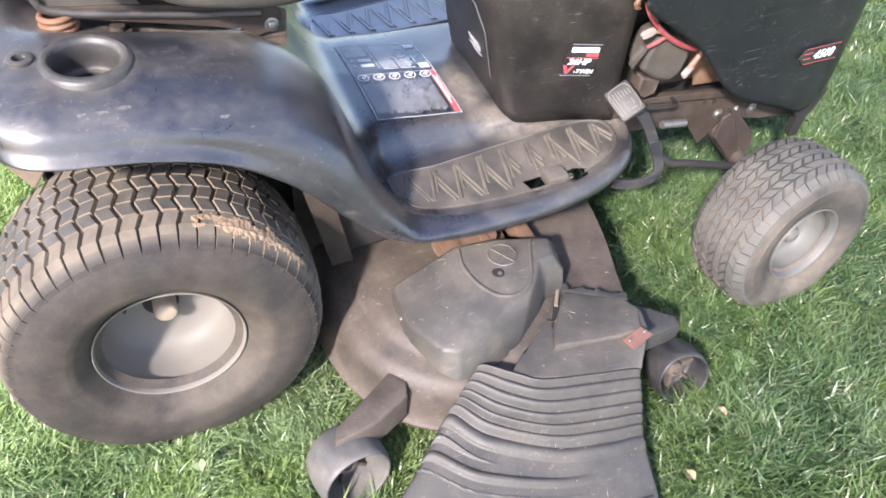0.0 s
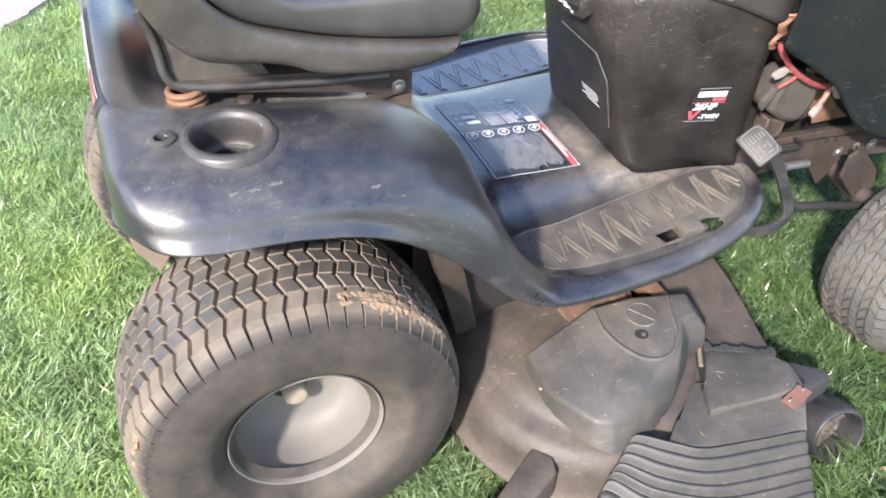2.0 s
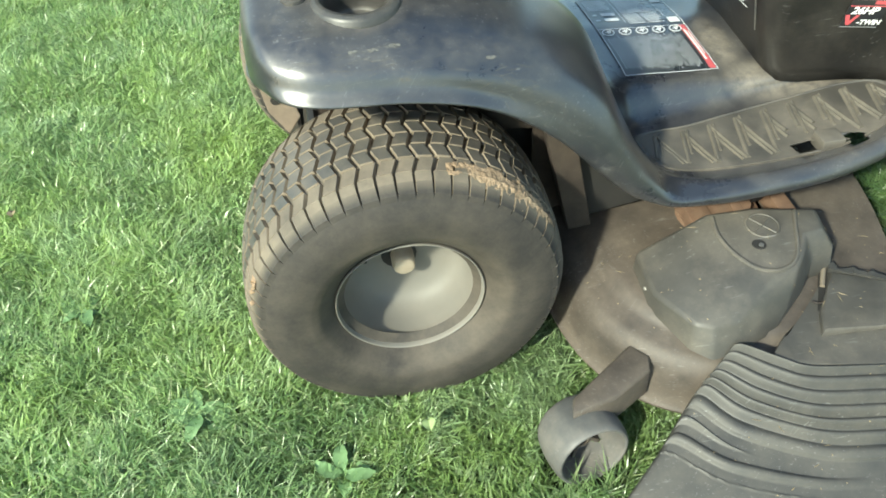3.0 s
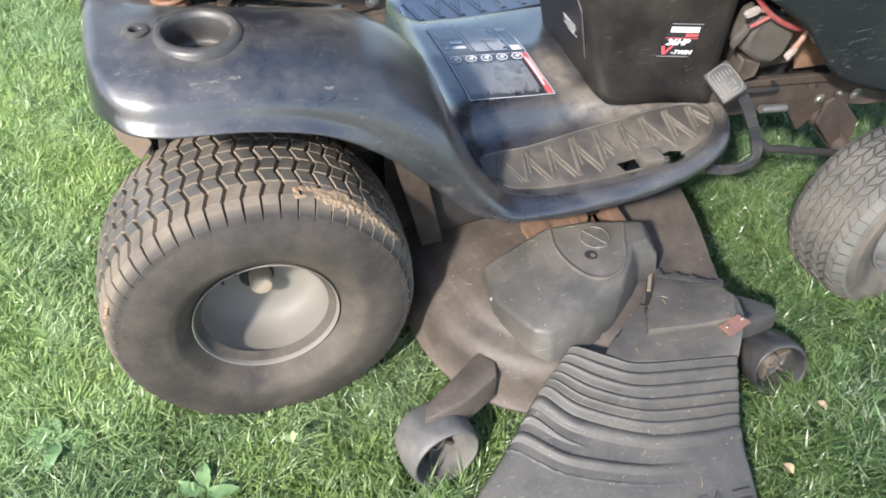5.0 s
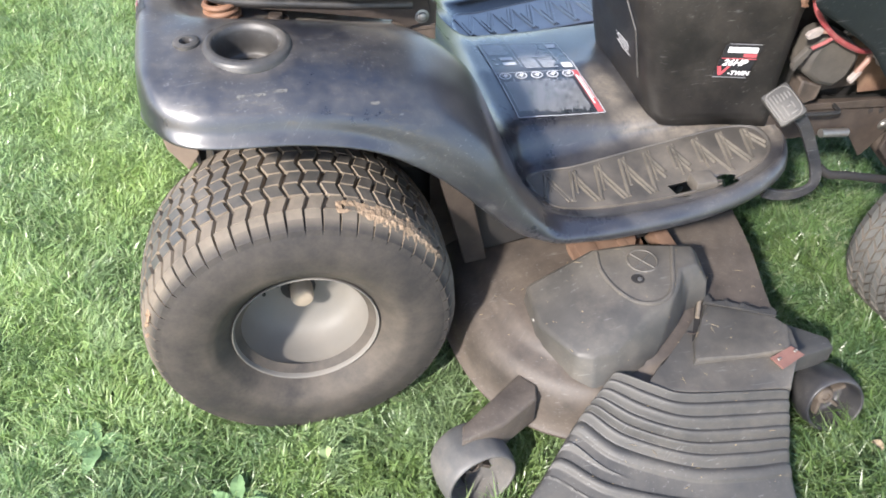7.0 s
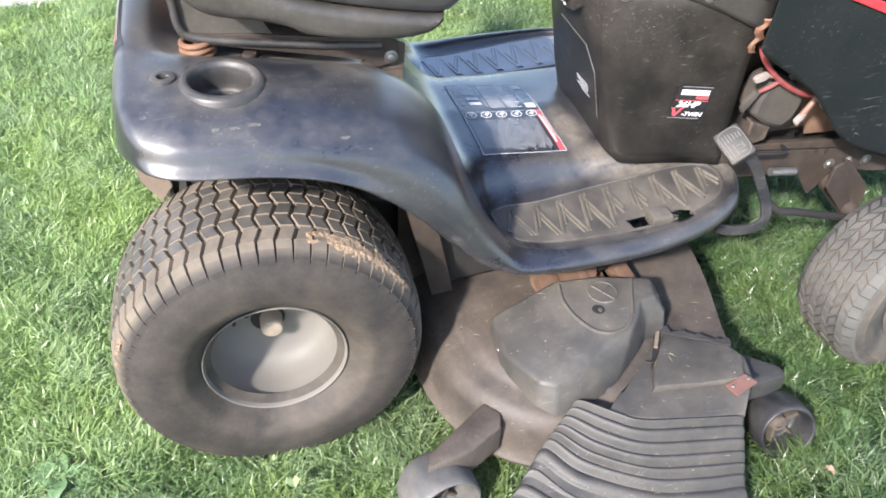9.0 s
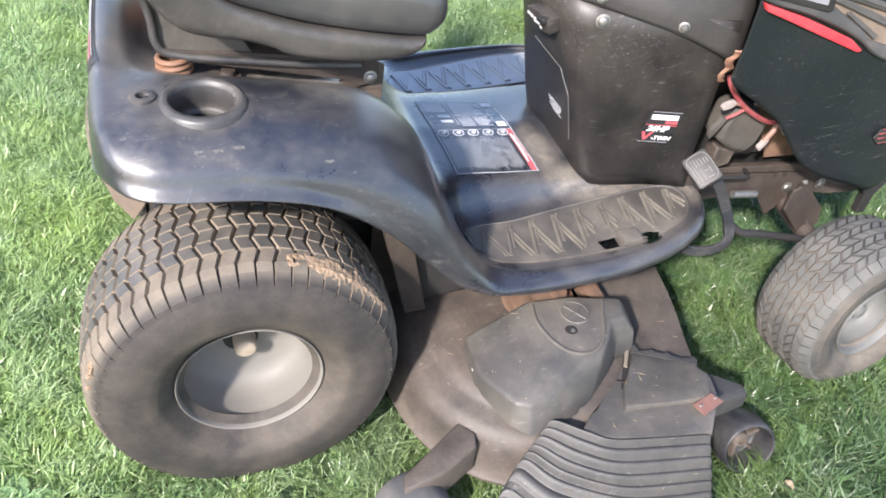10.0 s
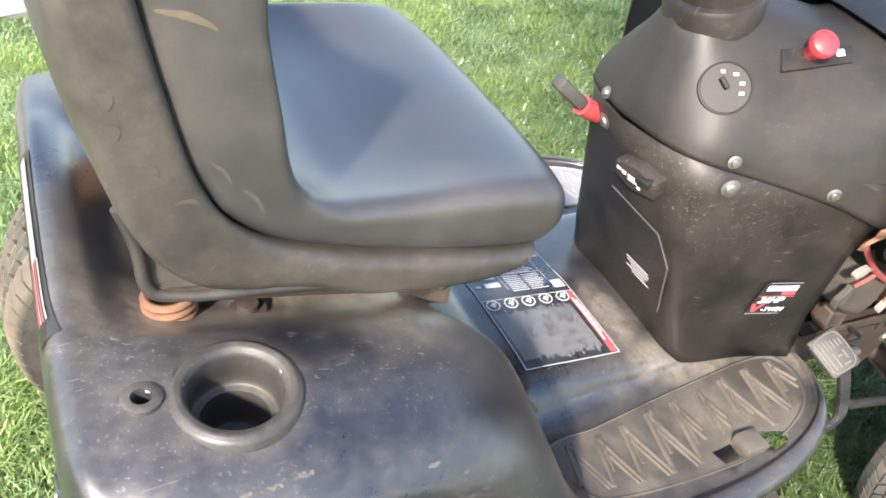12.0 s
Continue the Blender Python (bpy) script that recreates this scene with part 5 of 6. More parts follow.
# hood fittings
def build_hood_fittings():
    # one long moulding holds the badge plate and the slotted vent
    outer = [(0.846, 0.838), (0.862, 0.860), (0.93, 0.847), (1.02, 0.815), (1.114, 0.787), (1.217, 0.750), (1.255, 0.722), (1.272, 0.690), (1.277, 0.666), (1.262, 0.654), (1.192, 0.670), (1.129, 0.695), (1.098, 0.716), (1.033, 0.746), (0.95, 0.776), (0.858, 0.803)]
    slot = [(0.998, 0.790), (1.010, 0.800), (1.074, 0.784), (1.15, 0.762), (1.213, 0.739), (1.245, 0.718), (1.250, 0.700), (1.241, 0.686), (1.198, 0.697), (1.119, 0.719), (1.085, 0.742), (1.041, 0.766)]
    a = [Vector(q) for q in resample([Vector(q) for q in spline(outer + [outer[0]], 90)], 73)[:-1]]
    b = [Vector(q) for q in resample([Vector(q) for q in spline(slot + [slot[0]], 90)], 73)[:-1]]
    bm = bmesh.new()
    rows = []
    for line, ins, y in ((a, 0.0, 0.132), (a, 0.0, 0.1150), (a, 0.003, 0.1115), (a, 0.007, 0.1110), (b, -0.006, 0.1125), (b, -0.002, 0.1140), (b, 0.0, 0.1180), (b, 0.001, 0.1235)):
        rows.append([(q.x, y, q.y) for q in inset_profile(line, ins)])
    vs = grid(bm, rows, closed=True)
    vent = part("hood_vent", bm, VENTGREY, hood, "grey slotted side vent, dusty inside", angle=35)
    bm = bmesh.new()
    side_prism(bm, [(q.x, q.y) for q in b], 0.1200, 0.1235)
    part("vent_screen", bm, DUSTYPLATE2, vent, "dusty tan shroud behind the slats", smooth=False)
    for o, y0 in (([(0.998, 0.797), (1.010, 0.803), (1.246, 0.716), (1.247, 0.703)], 0.1130), ([(1.036, 0.772), (1.046, 0.774), (1.126, 0.728), (1.119, 0.722)], 0.1140)):
        bm = bmesh.new()
        side_prism(bm, o, y0, 0.1205)
        part("slat", bm, VENTGREY, vent, smooth=False, bevel=0.001)
    bm = bmesh.new()
    side_prism(bm, [(0.860, 0.840), (0.868, 0.848), (0.985, 0.820), (0.992, 0.812), (0.998, 0.784), (0.990, 0.780), (0.872, 0.808), (0.864, 0.814)], 0.1085, 0.1125)
    badge = part("badge_plate", bm, DASH, vent, "dark badge plate with a pale bar", smooth=False, bevel=0.0015)
    bm = bmesh.new()
    side_prism(bm, [(0.876, 0.833), (0.978, 0.809), (0.980, 0.793), (0.877, 0.817)], 0.1078, 0.1085)
    part("badge_bar", bm, STRIPE, badge, smooth=False)
    bm = bmesh.new()
    side_prism(bm, [(0.865, 0.797), (0.962, 0.766), (1.074, 0.723), (1.108, 0.700), (1.098, 0.697), (0.873, 0.783)], 0.1165, 0.130)
    part("red_stripe", bm, RED, hood, "red plastic trim stripe", smooth=False, bevel=0.002)
    # model sticker
    m = frame_on((1.292, 0.1185, 0.512), (0.08, -1.0, 0.0))
    bm = bmesh.new()
    plate(bm, [(-0.058, -0.004), (-0.048, 0.014), (0.046, 0.020), (0.054, 0.006), (0.044, -0.018), (-0.040, -0.020)], 0.0, 0.0022)
    moved(bm, m)
    st = part("model_sticker", bm, BLACKPRINT, hood, "black model sticker with white digits and red edge", smooth=False)
    bm = bmesh.new()
    bars(bm, [(-0.050, 0.004, -0.026, 0.006), (-0.048, -0.007, -0.028, -0.0055), (-0.046, 0.0150, 0.044, 0.0158), (-0.040, -0.0185, 0.044, -0.0178)], 0.0024)
    moved(bm, m)
    part("red_edge", bm, REDPRINT, st, smooth=False)
    lettering("model_text", "4500", 0.026, m @ Matrix.Translation((-0.022, -0.010, 0.0026)), WHITE, st)
    # torn orange corner where hood and console meet
    bm = bmesh.new()
    rng = random.Random(8)
    rows = []
    for k in range(12):
        c = Vector((0.858, 0.136, 0.708)).lerp(Vector((0.871, 0.174, 0.630)), k / 11) + Vector((0.004, 0, 0)) * math.sin(k * 1.3)
        side = Vector((0.85, -0.45, 0.15)) * (0.0065 if k < 8 else 0.0045)
        rows.append([c - side * rng.uniform(0.6, 1.3), c + Vector((0, -0.0025, 0)), c + side * rng.uniform(0.5, 1.4)])
    grid(bm, rows)
    part("torn_edge", bm, TORN, console, "torn orange plastic edge", smooth=False, solid=0.003)
    # stay that runs down from the hood to the axle
    bm = bmesh.new()
    side_prism(bm, [(1.335, 0.385), (1.420, 0.380), (1.405, 0.335), (1.390, 0.310), (1.386, 0.262), (1.364, 0.262), (1.362, 0.310), (1.340, 0.340)], 0.165, 0.185)
    part("hood_stay", bm, DARK, mower, "black hood stay", smooth=False, bevel=0.003)


build_hood_fittings()


# engine bay, frame and steering
def build_engine_bay():
    bm = bmesh.new()
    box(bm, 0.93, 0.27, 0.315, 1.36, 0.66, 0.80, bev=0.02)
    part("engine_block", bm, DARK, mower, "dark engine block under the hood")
    rail = [(0.900, 0.405), (1.00, 0.404), (1.17, 0.394), (1.42, 0.360), (1.42, 0.292), (1.30, 0.298), (1.24, 0.310), (1.19, 0.322), (1.165, 0.278), (1.147, 0.259), (1.130, 0.282), (1.098, 0.322), (1.04, 0.327), (0.90, 0.332)]
    for y in (0.205, 0.690):
        bm = bmesh.new()
        side_prism(bm, rail, y, y + 0.005)
        box(bm, 0.90, y, 0.384, 1.40, y + 0.035, 0.389, Matrix.Translation((0, 0, 0.096)) @ Euler((0, radians(5.4), 0)).to_matrix().to_4x4())
        part("frame_rail", bm, FRAME, mower, "dusty brown pressed steel frame rail", smooth=False, bevel=0.0015)
    for x, z, r in ((1.262, 0.332, 0.0095), (1.172, 0.334, 0.009), (1.218, 0.338, 0.006)):
        bolt((x, 0.204, z), (0, -1, 0), r, mower, name="frame_bolt")
    for x, z in ((1.125, 0.365), (1.150, 0.362), (1.075, 0.330)):
        bm = bmesh.new()
        side_prism(bm, [(x, z), (x + 0.009, z + 0.003), (x + 0.006, z + 0.012), (x - 0.002, z + 0.010)], 0.2035, 0.2045)
        part("frame_hole", bm, DARK, mower, smooth=False)
    bm = bmesh.new()
    tube(bm, [(1.020, 0.190, 0.345), (1.045, 0.190, 0.342), (1.080, 0.190, 0.338)], 0.0085, 12)
    part("pivot_pin", bm, STEEL, mower, "pale steel pivot pin")
    # dusty pressed panel behind the torn corner
    bm = bmesh.new()
    side_prism(bm, [(1.02, 0.530), (1.06, 0.515), (1.12, 0.455), (1.16, 0.405), (1.04, 0.400), (1.00, 0.440)], 0.252, 0.257)
    part("heat_shield", bm, FRAME, mower, "dusty brown engine side plate", smooth=False)
    # canvas-grey starter relay box
    bm = bmesh.new()
    side_prism(bm, [(0.942, 0.550), (0.960, 0.560), (1.000, 0.548), (1.026, 0.532), (1.034, 0.505), (1.024, 0.468), (1.000, 0.451), (0.966, 0.462), (0.928, 0.490), (0.930, 0.520)], 0.182, 0.246)
    part("relay_box", bm, RELAY, mower, "brown-grey rounded relay box", bevel=0.010, angle=60)
    bm = bmesh.new()
    side_prism(bm, [(0.940, 0.470), (0.985, 0.455), (0.982, 0.425), (0.955, 0.418), (0.938, 0.440)], 0.190, 0.225)
    part("relay_socket", bm, FRAMEDARK, mower, "dusty brown socket under the relay", bevel=0.004)
    bm = bmesh.new()
    side_prism(bm, [(1.060, 0.530), (1.085, 0.500), (1.110, 0.490), (1.143, 0.452), (1.175, 0.415), (1.215, 0.385), (1.120, 0.388), (1.112, 0.410), (1.095, 0.432), (1.085, 0.470), (1.058, 0.485)], 0.245, 0.249)
    part("rusty_plate", bm, RUST, mower, "rusty orange-brown plate beside the engine", smooth=False, bevel=0.0015)
    for k, (pts, r, mat, lbl) in enumerate((
            ([(0.905, 0.190, 0.630), (0.914, 0.180, 0.607), (0.944, 0.172, 0.574), (0.980, 0.168, 0.550), (1.019, 0.170, 0.532), (1.058, 0.180, 0.522)], 0.0050, WIRE, "thick red battery wire"),
            ([(0.955, 0.172, 0.565), (0.938, 0.172, 0.556), (0.918, 0.174, 0.546)], 0.0035, WIRE, "thin red wire"),
            ([(1.052, 0.178, 0.520), (1.042, 0.174, 0.505), (1.028, 0.172, 0.485)], 0.0055, WIREPINK, "pale pink wire"),
            ([(0.948, 0.173, 0.572), (0.932, 0.174, 0.576), (0.920, 0.175, 0.576)], 0.003, WIREPINK, "pale wire"),
            ([(1.035, 0.20, 0.400), (1.02, 0.17, 0.405), (0.95, 0.17, 0.410)], 0.004, DARK, "black cable"))):
        bm = bmesh.new()
        tube(bm, pts, r, 8, 20)
        part("wire", bm, mat, mower, lbl)
    # torn plugs and lugs on the wires' ends
    rng = random.Random(12)
    for at, rot, sx, sz, mat in (((0.914, 0.174, 0.576), 25, 0.015, 0.006, PALEPLUG), ((0.904, 0.174, 0.532), 58, 0.024, 0.007, RELAY), ((1.026, 0.172, 0.480), 55, 0.014, 0.005, PALEPLUG), ((1.060, 0.176, 0.517), -40, 0.013, 0.007, PALEPLUG),
                                 ((1.042, 0.180, 0.540), -20, 0.011, 0.004, PALEPLUG), ((1.074, 0.178, 0.500), -60, 0.010, 0.005, PALEPLUG), ((0.990, 0.176, 0.566), -15, 0.016, 0.003, RELAY)):
        bm = bmesh.new()
        outline = []
        for k in range(9):
            a = 2 * math.pi * k / 9
            outline.append((sx * (abs(math.cos(a)) ** 0.6) * math.copysign(1, math.cos(a)) * rng.uniform(0.75, 1.15), sz * (abs(math.sin(a)) ** 0.6) * math.copysign(1, math.sin(a)) * rng.uniform(0.7, 1.3)))
        side_prism(bm, outline, -0.005, 0.005)
        moved(bm, Matrix.Translation(at) @ Euler((0, radians(-rot), 0)).to_matrix().to_4x4())
        part("connector", bm, mat, mower, "small torn pale plug connector" if mat == PALEPLUG else "grey plug connector", smooth=False, bevel=0.001)
    # front axle, spindle and steering links
    bm = bmesh.new()
    tube(bm, [(1.225, -0.01, 0.192), (1.225, 0.05, 0.195)], 0.013, 14)
    tube(bm, [(1.212, 0.065, 0.165), (1.205, 0.068, 0.300)], 0.017, 14)
    part("spindle", bm, FRAME, mower, "dusty steering spindle")
    bm = bmesh.new()
    tube(bm, [(1.225, 0.89, 0.192), (1.225, 0.85, 0.195)], 0.013, 14)
    tube(bm, [(1.212, 0.835, 0.165), (1.205, 0.832, 0.300)], 0.017, 14)
    part("spindle", bm, FRAME, mower, "dusty steering spindle")
    bm = bmesh.new()
    tube(bm, [(1.205, 0.06, 0.245), (1.205, 0.16, 0.262), (1.205, 0.32, 0.290), (1.205, 0.45, 0.300), (1.205, 0.58, 0.290), (1.205, 0.74, 0.262), (1.205, 0.84, 0.245)], 0.021, 12, 30)
    part("front_axle", bm, FRAME, mower, "dusty brown front axle beam")
    bm = bmesh.new()
    side_prism(bm, [(1.126, 0.374), (1.142, 0.384), (1.160, 0.366), (1.185, 0.310), (1.224, 0.236), (1.191, 0.250), (1.122, 0.326)], 0.138, 0.146)
    part("steering_plate", bm, FRAME, mower, "brown steel steering plate", smooth=False, bevel=0.002)
    bm = bmesh.new()
    side_prism(bm, [(1.150, 0.386), (1.172, 0.374), (1.236, 0.308), (1.246, 0.268), (1.222, 0.240), (1.190, 0.300), (1.164, 0.350)], 0.150, 0.158)
    part("steering_arm", bm, FRAME, mower, "brown steel steering arm", smooth=False, bevel=0.002)
    bm = bmesh.new()
    tube(bm, [(0.985, 0.125, 0.318), (1.010, 0.120, 0.300), (1.05, 0.118, 0.292), (1.180, 0.115, 0.258)], 0.0085, 10, 20)
    part("drag_link", bm, DARK, mower, "black steering drag link")
    bm = bmesh.new()
    lathe(bm, [(0.026, -0.012), (0.028, -0.006), (0.028, 0.004), (0.020, 0.010), (0.010, 0.012), (0.0003, 0.012)], 24, Matrix.Translation((1.205, 0.066, 0.306)))
    part("spindle_cap", bm, FRAME, mower, "dusty spindle cap")


build_engine_bay()


# pedal
def build_pedal():
    m = frame_on((0.856, 0.118, 0.478), (-0.52, -0.50, 0.69), (0.25, 0.45, 0.85)) @ Matrix.Rotation(radians(45), 4, "Z") @ Matrix.Scale(0.87, 4)
    bm = bmesh.new()
    box(bm, -0.029, -0.038, -0.010, 0.029, 0.038, 0.006, bev=0.007)
    moved(bm, m)
    pad = part("pedal", bm, PEDAL, mower, "grey dusty rubber pedal pad with ridges")
    for k in range(7):
        bm = bmesh.new()
        low, high = (-0.028, 0.026) if k < 2 else (0.006, 0.026 - 0.002 * (k - 2))
        box(bm, -0.0225 + 0.0066 * k, low, 0.005, -0.0195 + 0.0066 * k, high, 0.0080, bev=0.001)
        moved(bm, m)
        part("ridge", bm, RIDGE, pad)
    for x, y, w, h in ((-0.006, -0.026, 0.003, 0.026), (0.001, -0.026, 0.014, 0.003), (0.012, -0.018, 0.003, 0.016), (0.001, -0.010, 0.009, 0.003)):
        bm = bmesh.new()
        box(bm, x, y, 0.005, x + w, y + h, 0.0080, bev=0.0008)
        moved(bm, m)
        part("ridge", bm, RIDGE, pad)
    bm = bmesh.new()
    rim = [(0.0255 * math.copysign(abs(math.cos(a)) ** 0.55, math.cos(a)), 0.0335 * math.copysign(abs(math.sin(a)) ** 0.55, math.sin(a)), 0.0062) for a in np.linspace(0, 2 * math.pi, 41)]
    tube(bm, rim, 0.0012, 6)
    moved(bm, m)
    part("ridge", bm, RIDGE, pad, "raised worn border")
    bm = bmesh.new()
    pts = spline([(0.872, 0.128, 0.470), (0.912, 0.122, 0.430), (0.945, 0.118, 0.375), (0.968, 0.112, 0.325), (0.970, 0.106, 0.295), (0.945, 0.104, 0.280), (0.905, 0.108, 0.278), (0.875, 0.115, 0.285)], 30)
    rows = []
    for i, c in enumerate(pts):
        d = Vector(pts[min(i + 1, 29)] - pts[max(i - 1, 0)]).normalized()
        u = d.cross(Vector((0, 1, 0))).normalized()
        w = Vector((0, 1, 0))
        rows.append([Vector(c) + u * 0.0105 - w * 0.004, Vector(c) + u * 0.0105 + w * 0.004, Vector(c) - u * 0.0105 + w * 0.004, Vector(c) - u * 0.0105 - w * 0.004])
    grid(bm, rows, closed=True, cap=True)
    part("pedal_arm", bm, WHEELGREY, mower, "bent dark steel pedal arm", bevel=0.0012, smooth=False)


build_pedal()


# chassis under the seat and the plates beside the wheel
def build_chassis():
    bm = bmesh.new()
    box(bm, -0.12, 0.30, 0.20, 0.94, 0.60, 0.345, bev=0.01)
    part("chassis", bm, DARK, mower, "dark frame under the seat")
    bm = bmesh.new()
    tube(bm, [(0, 0.10, 0.245), (0, 0.80, 0.245)], 0.03, 16)
    part("rear_axle", bm, DARK, mower, "dark rear axle tube")
    bm = bmesh.new()
    side_prism(bm, [(-0.10, 0.56), (0.30, 0.50), (0.335, 0.34), (0.330, 0.05), (0.285, 0.04), (0.262, 0.20), (0.262, 0.36), (-0.10, 0.40)], 0.235, 0.240)
    part("side_plate", bm, FRAME, mower, "dusty brown frame side plate", smooth=False)
    bm = bmesh.new()
    side_prism(bm, [(0.300, 0.390), (0.43, 0.335), (0.45, 0.215), (0.338, 0.198), (0.308, 0.204)], 0.165, 0.230)
    part("belt_guard", bm, DARK, mower, "black belt guard", smooth=False, bevel=0.004)
    bm = bmesh.new()
    side_prism(bm, [(0.252, 0.43), (0.300, 0.43), (0.348, 0.200), (0.306, 0.196)], 0.140, 0.170)
    part("deck_hanger", bm, FRAME, mower, "dusty brown deck hanger plate", smooth=False, bevel=0.002)
    # rear hitch plate below the fender
    bm = bmesh.new()
    side_prism(bm, [(-0.172, 0.545), (-0.135, 0.550), (-0.118, 0.47), (-0.140, 0.440), (-0.165, 0.485)], 0.205, 0.211)
    hp = part("hitch_plate", bm, DUSTYPLATE2, mower, "brown dusty rear frame plate", smooth=False, bevel=0.002)
    bm = bmesh.new()
    lathe(bm, [(0.008, -0.0005), (0.008, 0.0008), (0.0003, 0.0008)], 14)
    moved(bm, frame_on((-0.150, 0.2045, 0.505), (0, -1, 0)))
    part("bolt_hole", bm, DARK, hp)
    bm = bmesh.new()
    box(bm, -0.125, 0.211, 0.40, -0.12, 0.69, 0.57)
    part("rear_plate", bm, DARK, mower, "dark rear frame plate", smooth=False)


build_chassis()


# deck fittings
def build_deck_fittings():
    # moulded marks on the belt cover
    dg = bpy.context.evaluated_depsgraph_get()
    cb = bmesh.new()
    cb.from_mesh(cover.data)
    ct = BVHTree.FromBMesh(cb)
    cb.free()

    def cz(x, y):
        h = ct.ray_cast(Vector((x, y, 0.5)), Vector((0, 0, -1)))
        return h[0].z if h[0] else 0.2

    bm = bmesh.new()
    pts = spline([(0.512, 0.034), (0.505, -0.005), (0.512, -0.045), (0.532, -0.078), (0.560, -0.092), (0.590, -0.086), (0.612, -0.062), (0.630, -0.020), (0.648, 0.020)], 40)
    tube(bm, [(x, y, cz(x, y) + 0.0008) for x, y in pts], 0.0035, 8)
    part("moulded_ridge", bm, COVER, cover)
    bm = bmesh.new()
    ringp = [(0.583 + 0.026 * math.cos(a), 0.000 + 0.026 * math.sin(a)) for a in np.linspace(0, 2 * math.pi, 37)]
    tube(bm, [(x, y, cz(x, y) + 0.0006) for x, y in ringp], 0.0018, 6)
    for a0 in (35, 125):
        line = [(0.583 + s * 0.024 * math.cos(radians(a0)), 0.024 * s * math.sin(radians(a0))) for s in (-1, -0.3, 0.3, 1)]
        tube(bm, [(x, y, cz(x, y) + 0.0004) for x, y in line], 0.0018, 6)
    part("moulded_mark", bm, COVER, cover, "round moulded sign")
    bm = bmesh.new()
    z = cz(0.559, -0.038)
    lathe(bm, [(0.0115, 0.0004), (0.0110, 0.0012), (0.0003, 0.0012)], 20, Matrix.Translation((0.559, -0.038, z)))
    hole = part("screw_hole", bm, DARK, cover)
    bm = bmesh.new()
    lathe(bm, [(0.004, 0.001), (0.004, 0.003), (0.0003, 0.0034)], 12, Matrix.Translation((0.561, -0.041, z)))
    part("screw", bm, STEEL, hole)
    for at in ((0.388, -0.030, 0.206), (0.400, -0.070, 0.204)):
        bolt(at, (-0.5, -0.6, 0.6), 0.0045, cover)
    # flat plastic front of the chute, with its step
    bm = bmesh.new()
    plate(bm, [(0.690, -0.048), (0.795, -0.105), (0.812, -0.140), (0.800, -0.185), (0.745, -0.252), (0.655, -0.240), (0.572, -0.224), (0.520, -0.196), (0.560, -0.160), (0.612, -0.130), (0.650, -0.090)], 0.178, 0.199, bev=0.005)
    fp = part("chute_mount", bm, COVER, deck, "flat grey plastic chute mount, torn at the edge")
    bm = bmesh.new()
    plate(bm, [(0.686, -0.060), (0.790, -0.112), (0.803, -0.140), (0.778, -0.192), (0.700, -0.182), (0.612, -0.176), (0.632, -0.132), (0.664, -0.095)], 0.196, 0.209, bev=0.006)
    part("raised_step", bm, COVER, fp)
    # ragged broken edge of the mount
    rng = random.Random(2)
    inner, outer_edge = [], []
    for k in range(17):
        u = k / 16
        p = Vector((0.690, -0.050)) + (Vector((0.797, -0.108)) - Vector((0.690, -0.050))) * u
        inner.append((p.x - 0.004, p.y - 0.008))
        out = rng.uniform(-0.002, 0.009) if k % 2 else rng.uniform(-0.005, 0.003)
        outer_edge.append((p.x + 0.5 * out, p.y + out))
    for k in range(16):
        bm = bmesh.new()
        lift = rng.uniform(0.0, 0.003)
        plate(bm, [inner[k], inner[k + 1], outer_edge[k + 1], outer_edge[k]], 0.200, 0.2095 + lift)
        part("torn_scrap", bm, CHUTE, fp, smooth=False)
    bm = bmesh.new()
    tube(bm, [(0.696, -0.030, 0.204), (0.680, -0.056, 0.2025), (0.663, -0.084, 0.202)], 0.0040, 8)
    part("hinge_rod", bm, DUSTYPLATE, deck, "pale rusty hinge rod")
    # a solid near-black strip paints the shade of the gap along the hinge
    bm = bmesh.new()
    plate(bm, [(0.700, -0.010), (0.716, -0.014), (0.655, -0.130), (0.632, -0.128)], 0.176, 0.1995)
    part("hinge_gap", bm, DARK, deck, "solid dark strip for the shade in the gap beside the hinge", smooth=False)
    # brown wear plate with two bolts
    m = frame_on((0.766, -0.196, 0.203), (0.10, -0.30, 0.95), (0.92, 0.40, 0.1))
    bm = bmesh.new()
    plate(bm, [(-0.014, -0.030), (0.012, -0.026), (0.016, 0.026), (-0.008, 0.018)], 0.004, 0.007)
    moved(bm, m)
    wp = part("wear_plate", bm, WEAR, deck, "red-brown plate with two pale bolts", smooth=False)
    for p in ((0.002, 0.016), (-0.004, -0.020)):
        bolt(m @ Vector((*p, 0.007)), (0.10, -0.35, 0.93), 0.0020, wp)
    # embossed size and short ribs low on the guard
    cb = bmesh.new()
    cb.from_mesh(chute.data)
    ch = BVHTree.FromBMesh(cb)
    cb.free()

    def on_chute(x, y):
        h = ch.ray_cast(Vector((x, y, 0.5)), Vector((0, 0, -1)))
        return (h[0], h[1] if h[1].z > 0 else -h[1]) if h[0] else (Vector((x, y, 0.07)), Vector((0, -0.3, 0.95)))
    p, n = on_chute(0.600, -0.444)
    num = lettering("size_mark", "54", 0.044, frame_on(p + n * 0.0002, n, (0.0, 0.95, 0.3)), CHUTE, chute, 0.0)
    num.data.transform(Matrix.Diagonal((1, 1, 9, 1)))
    for k in range(3):
        pts = []
        for x in np.linspace(0.662, 0.692, 5):
            q, qn = on_chute(x, -0.424 - 0.013 * k)
            pts.append(tuple(q + qn * 0.001))
        bm = bmesh.new()
        tube(bm, pts, 0.0042, 8)
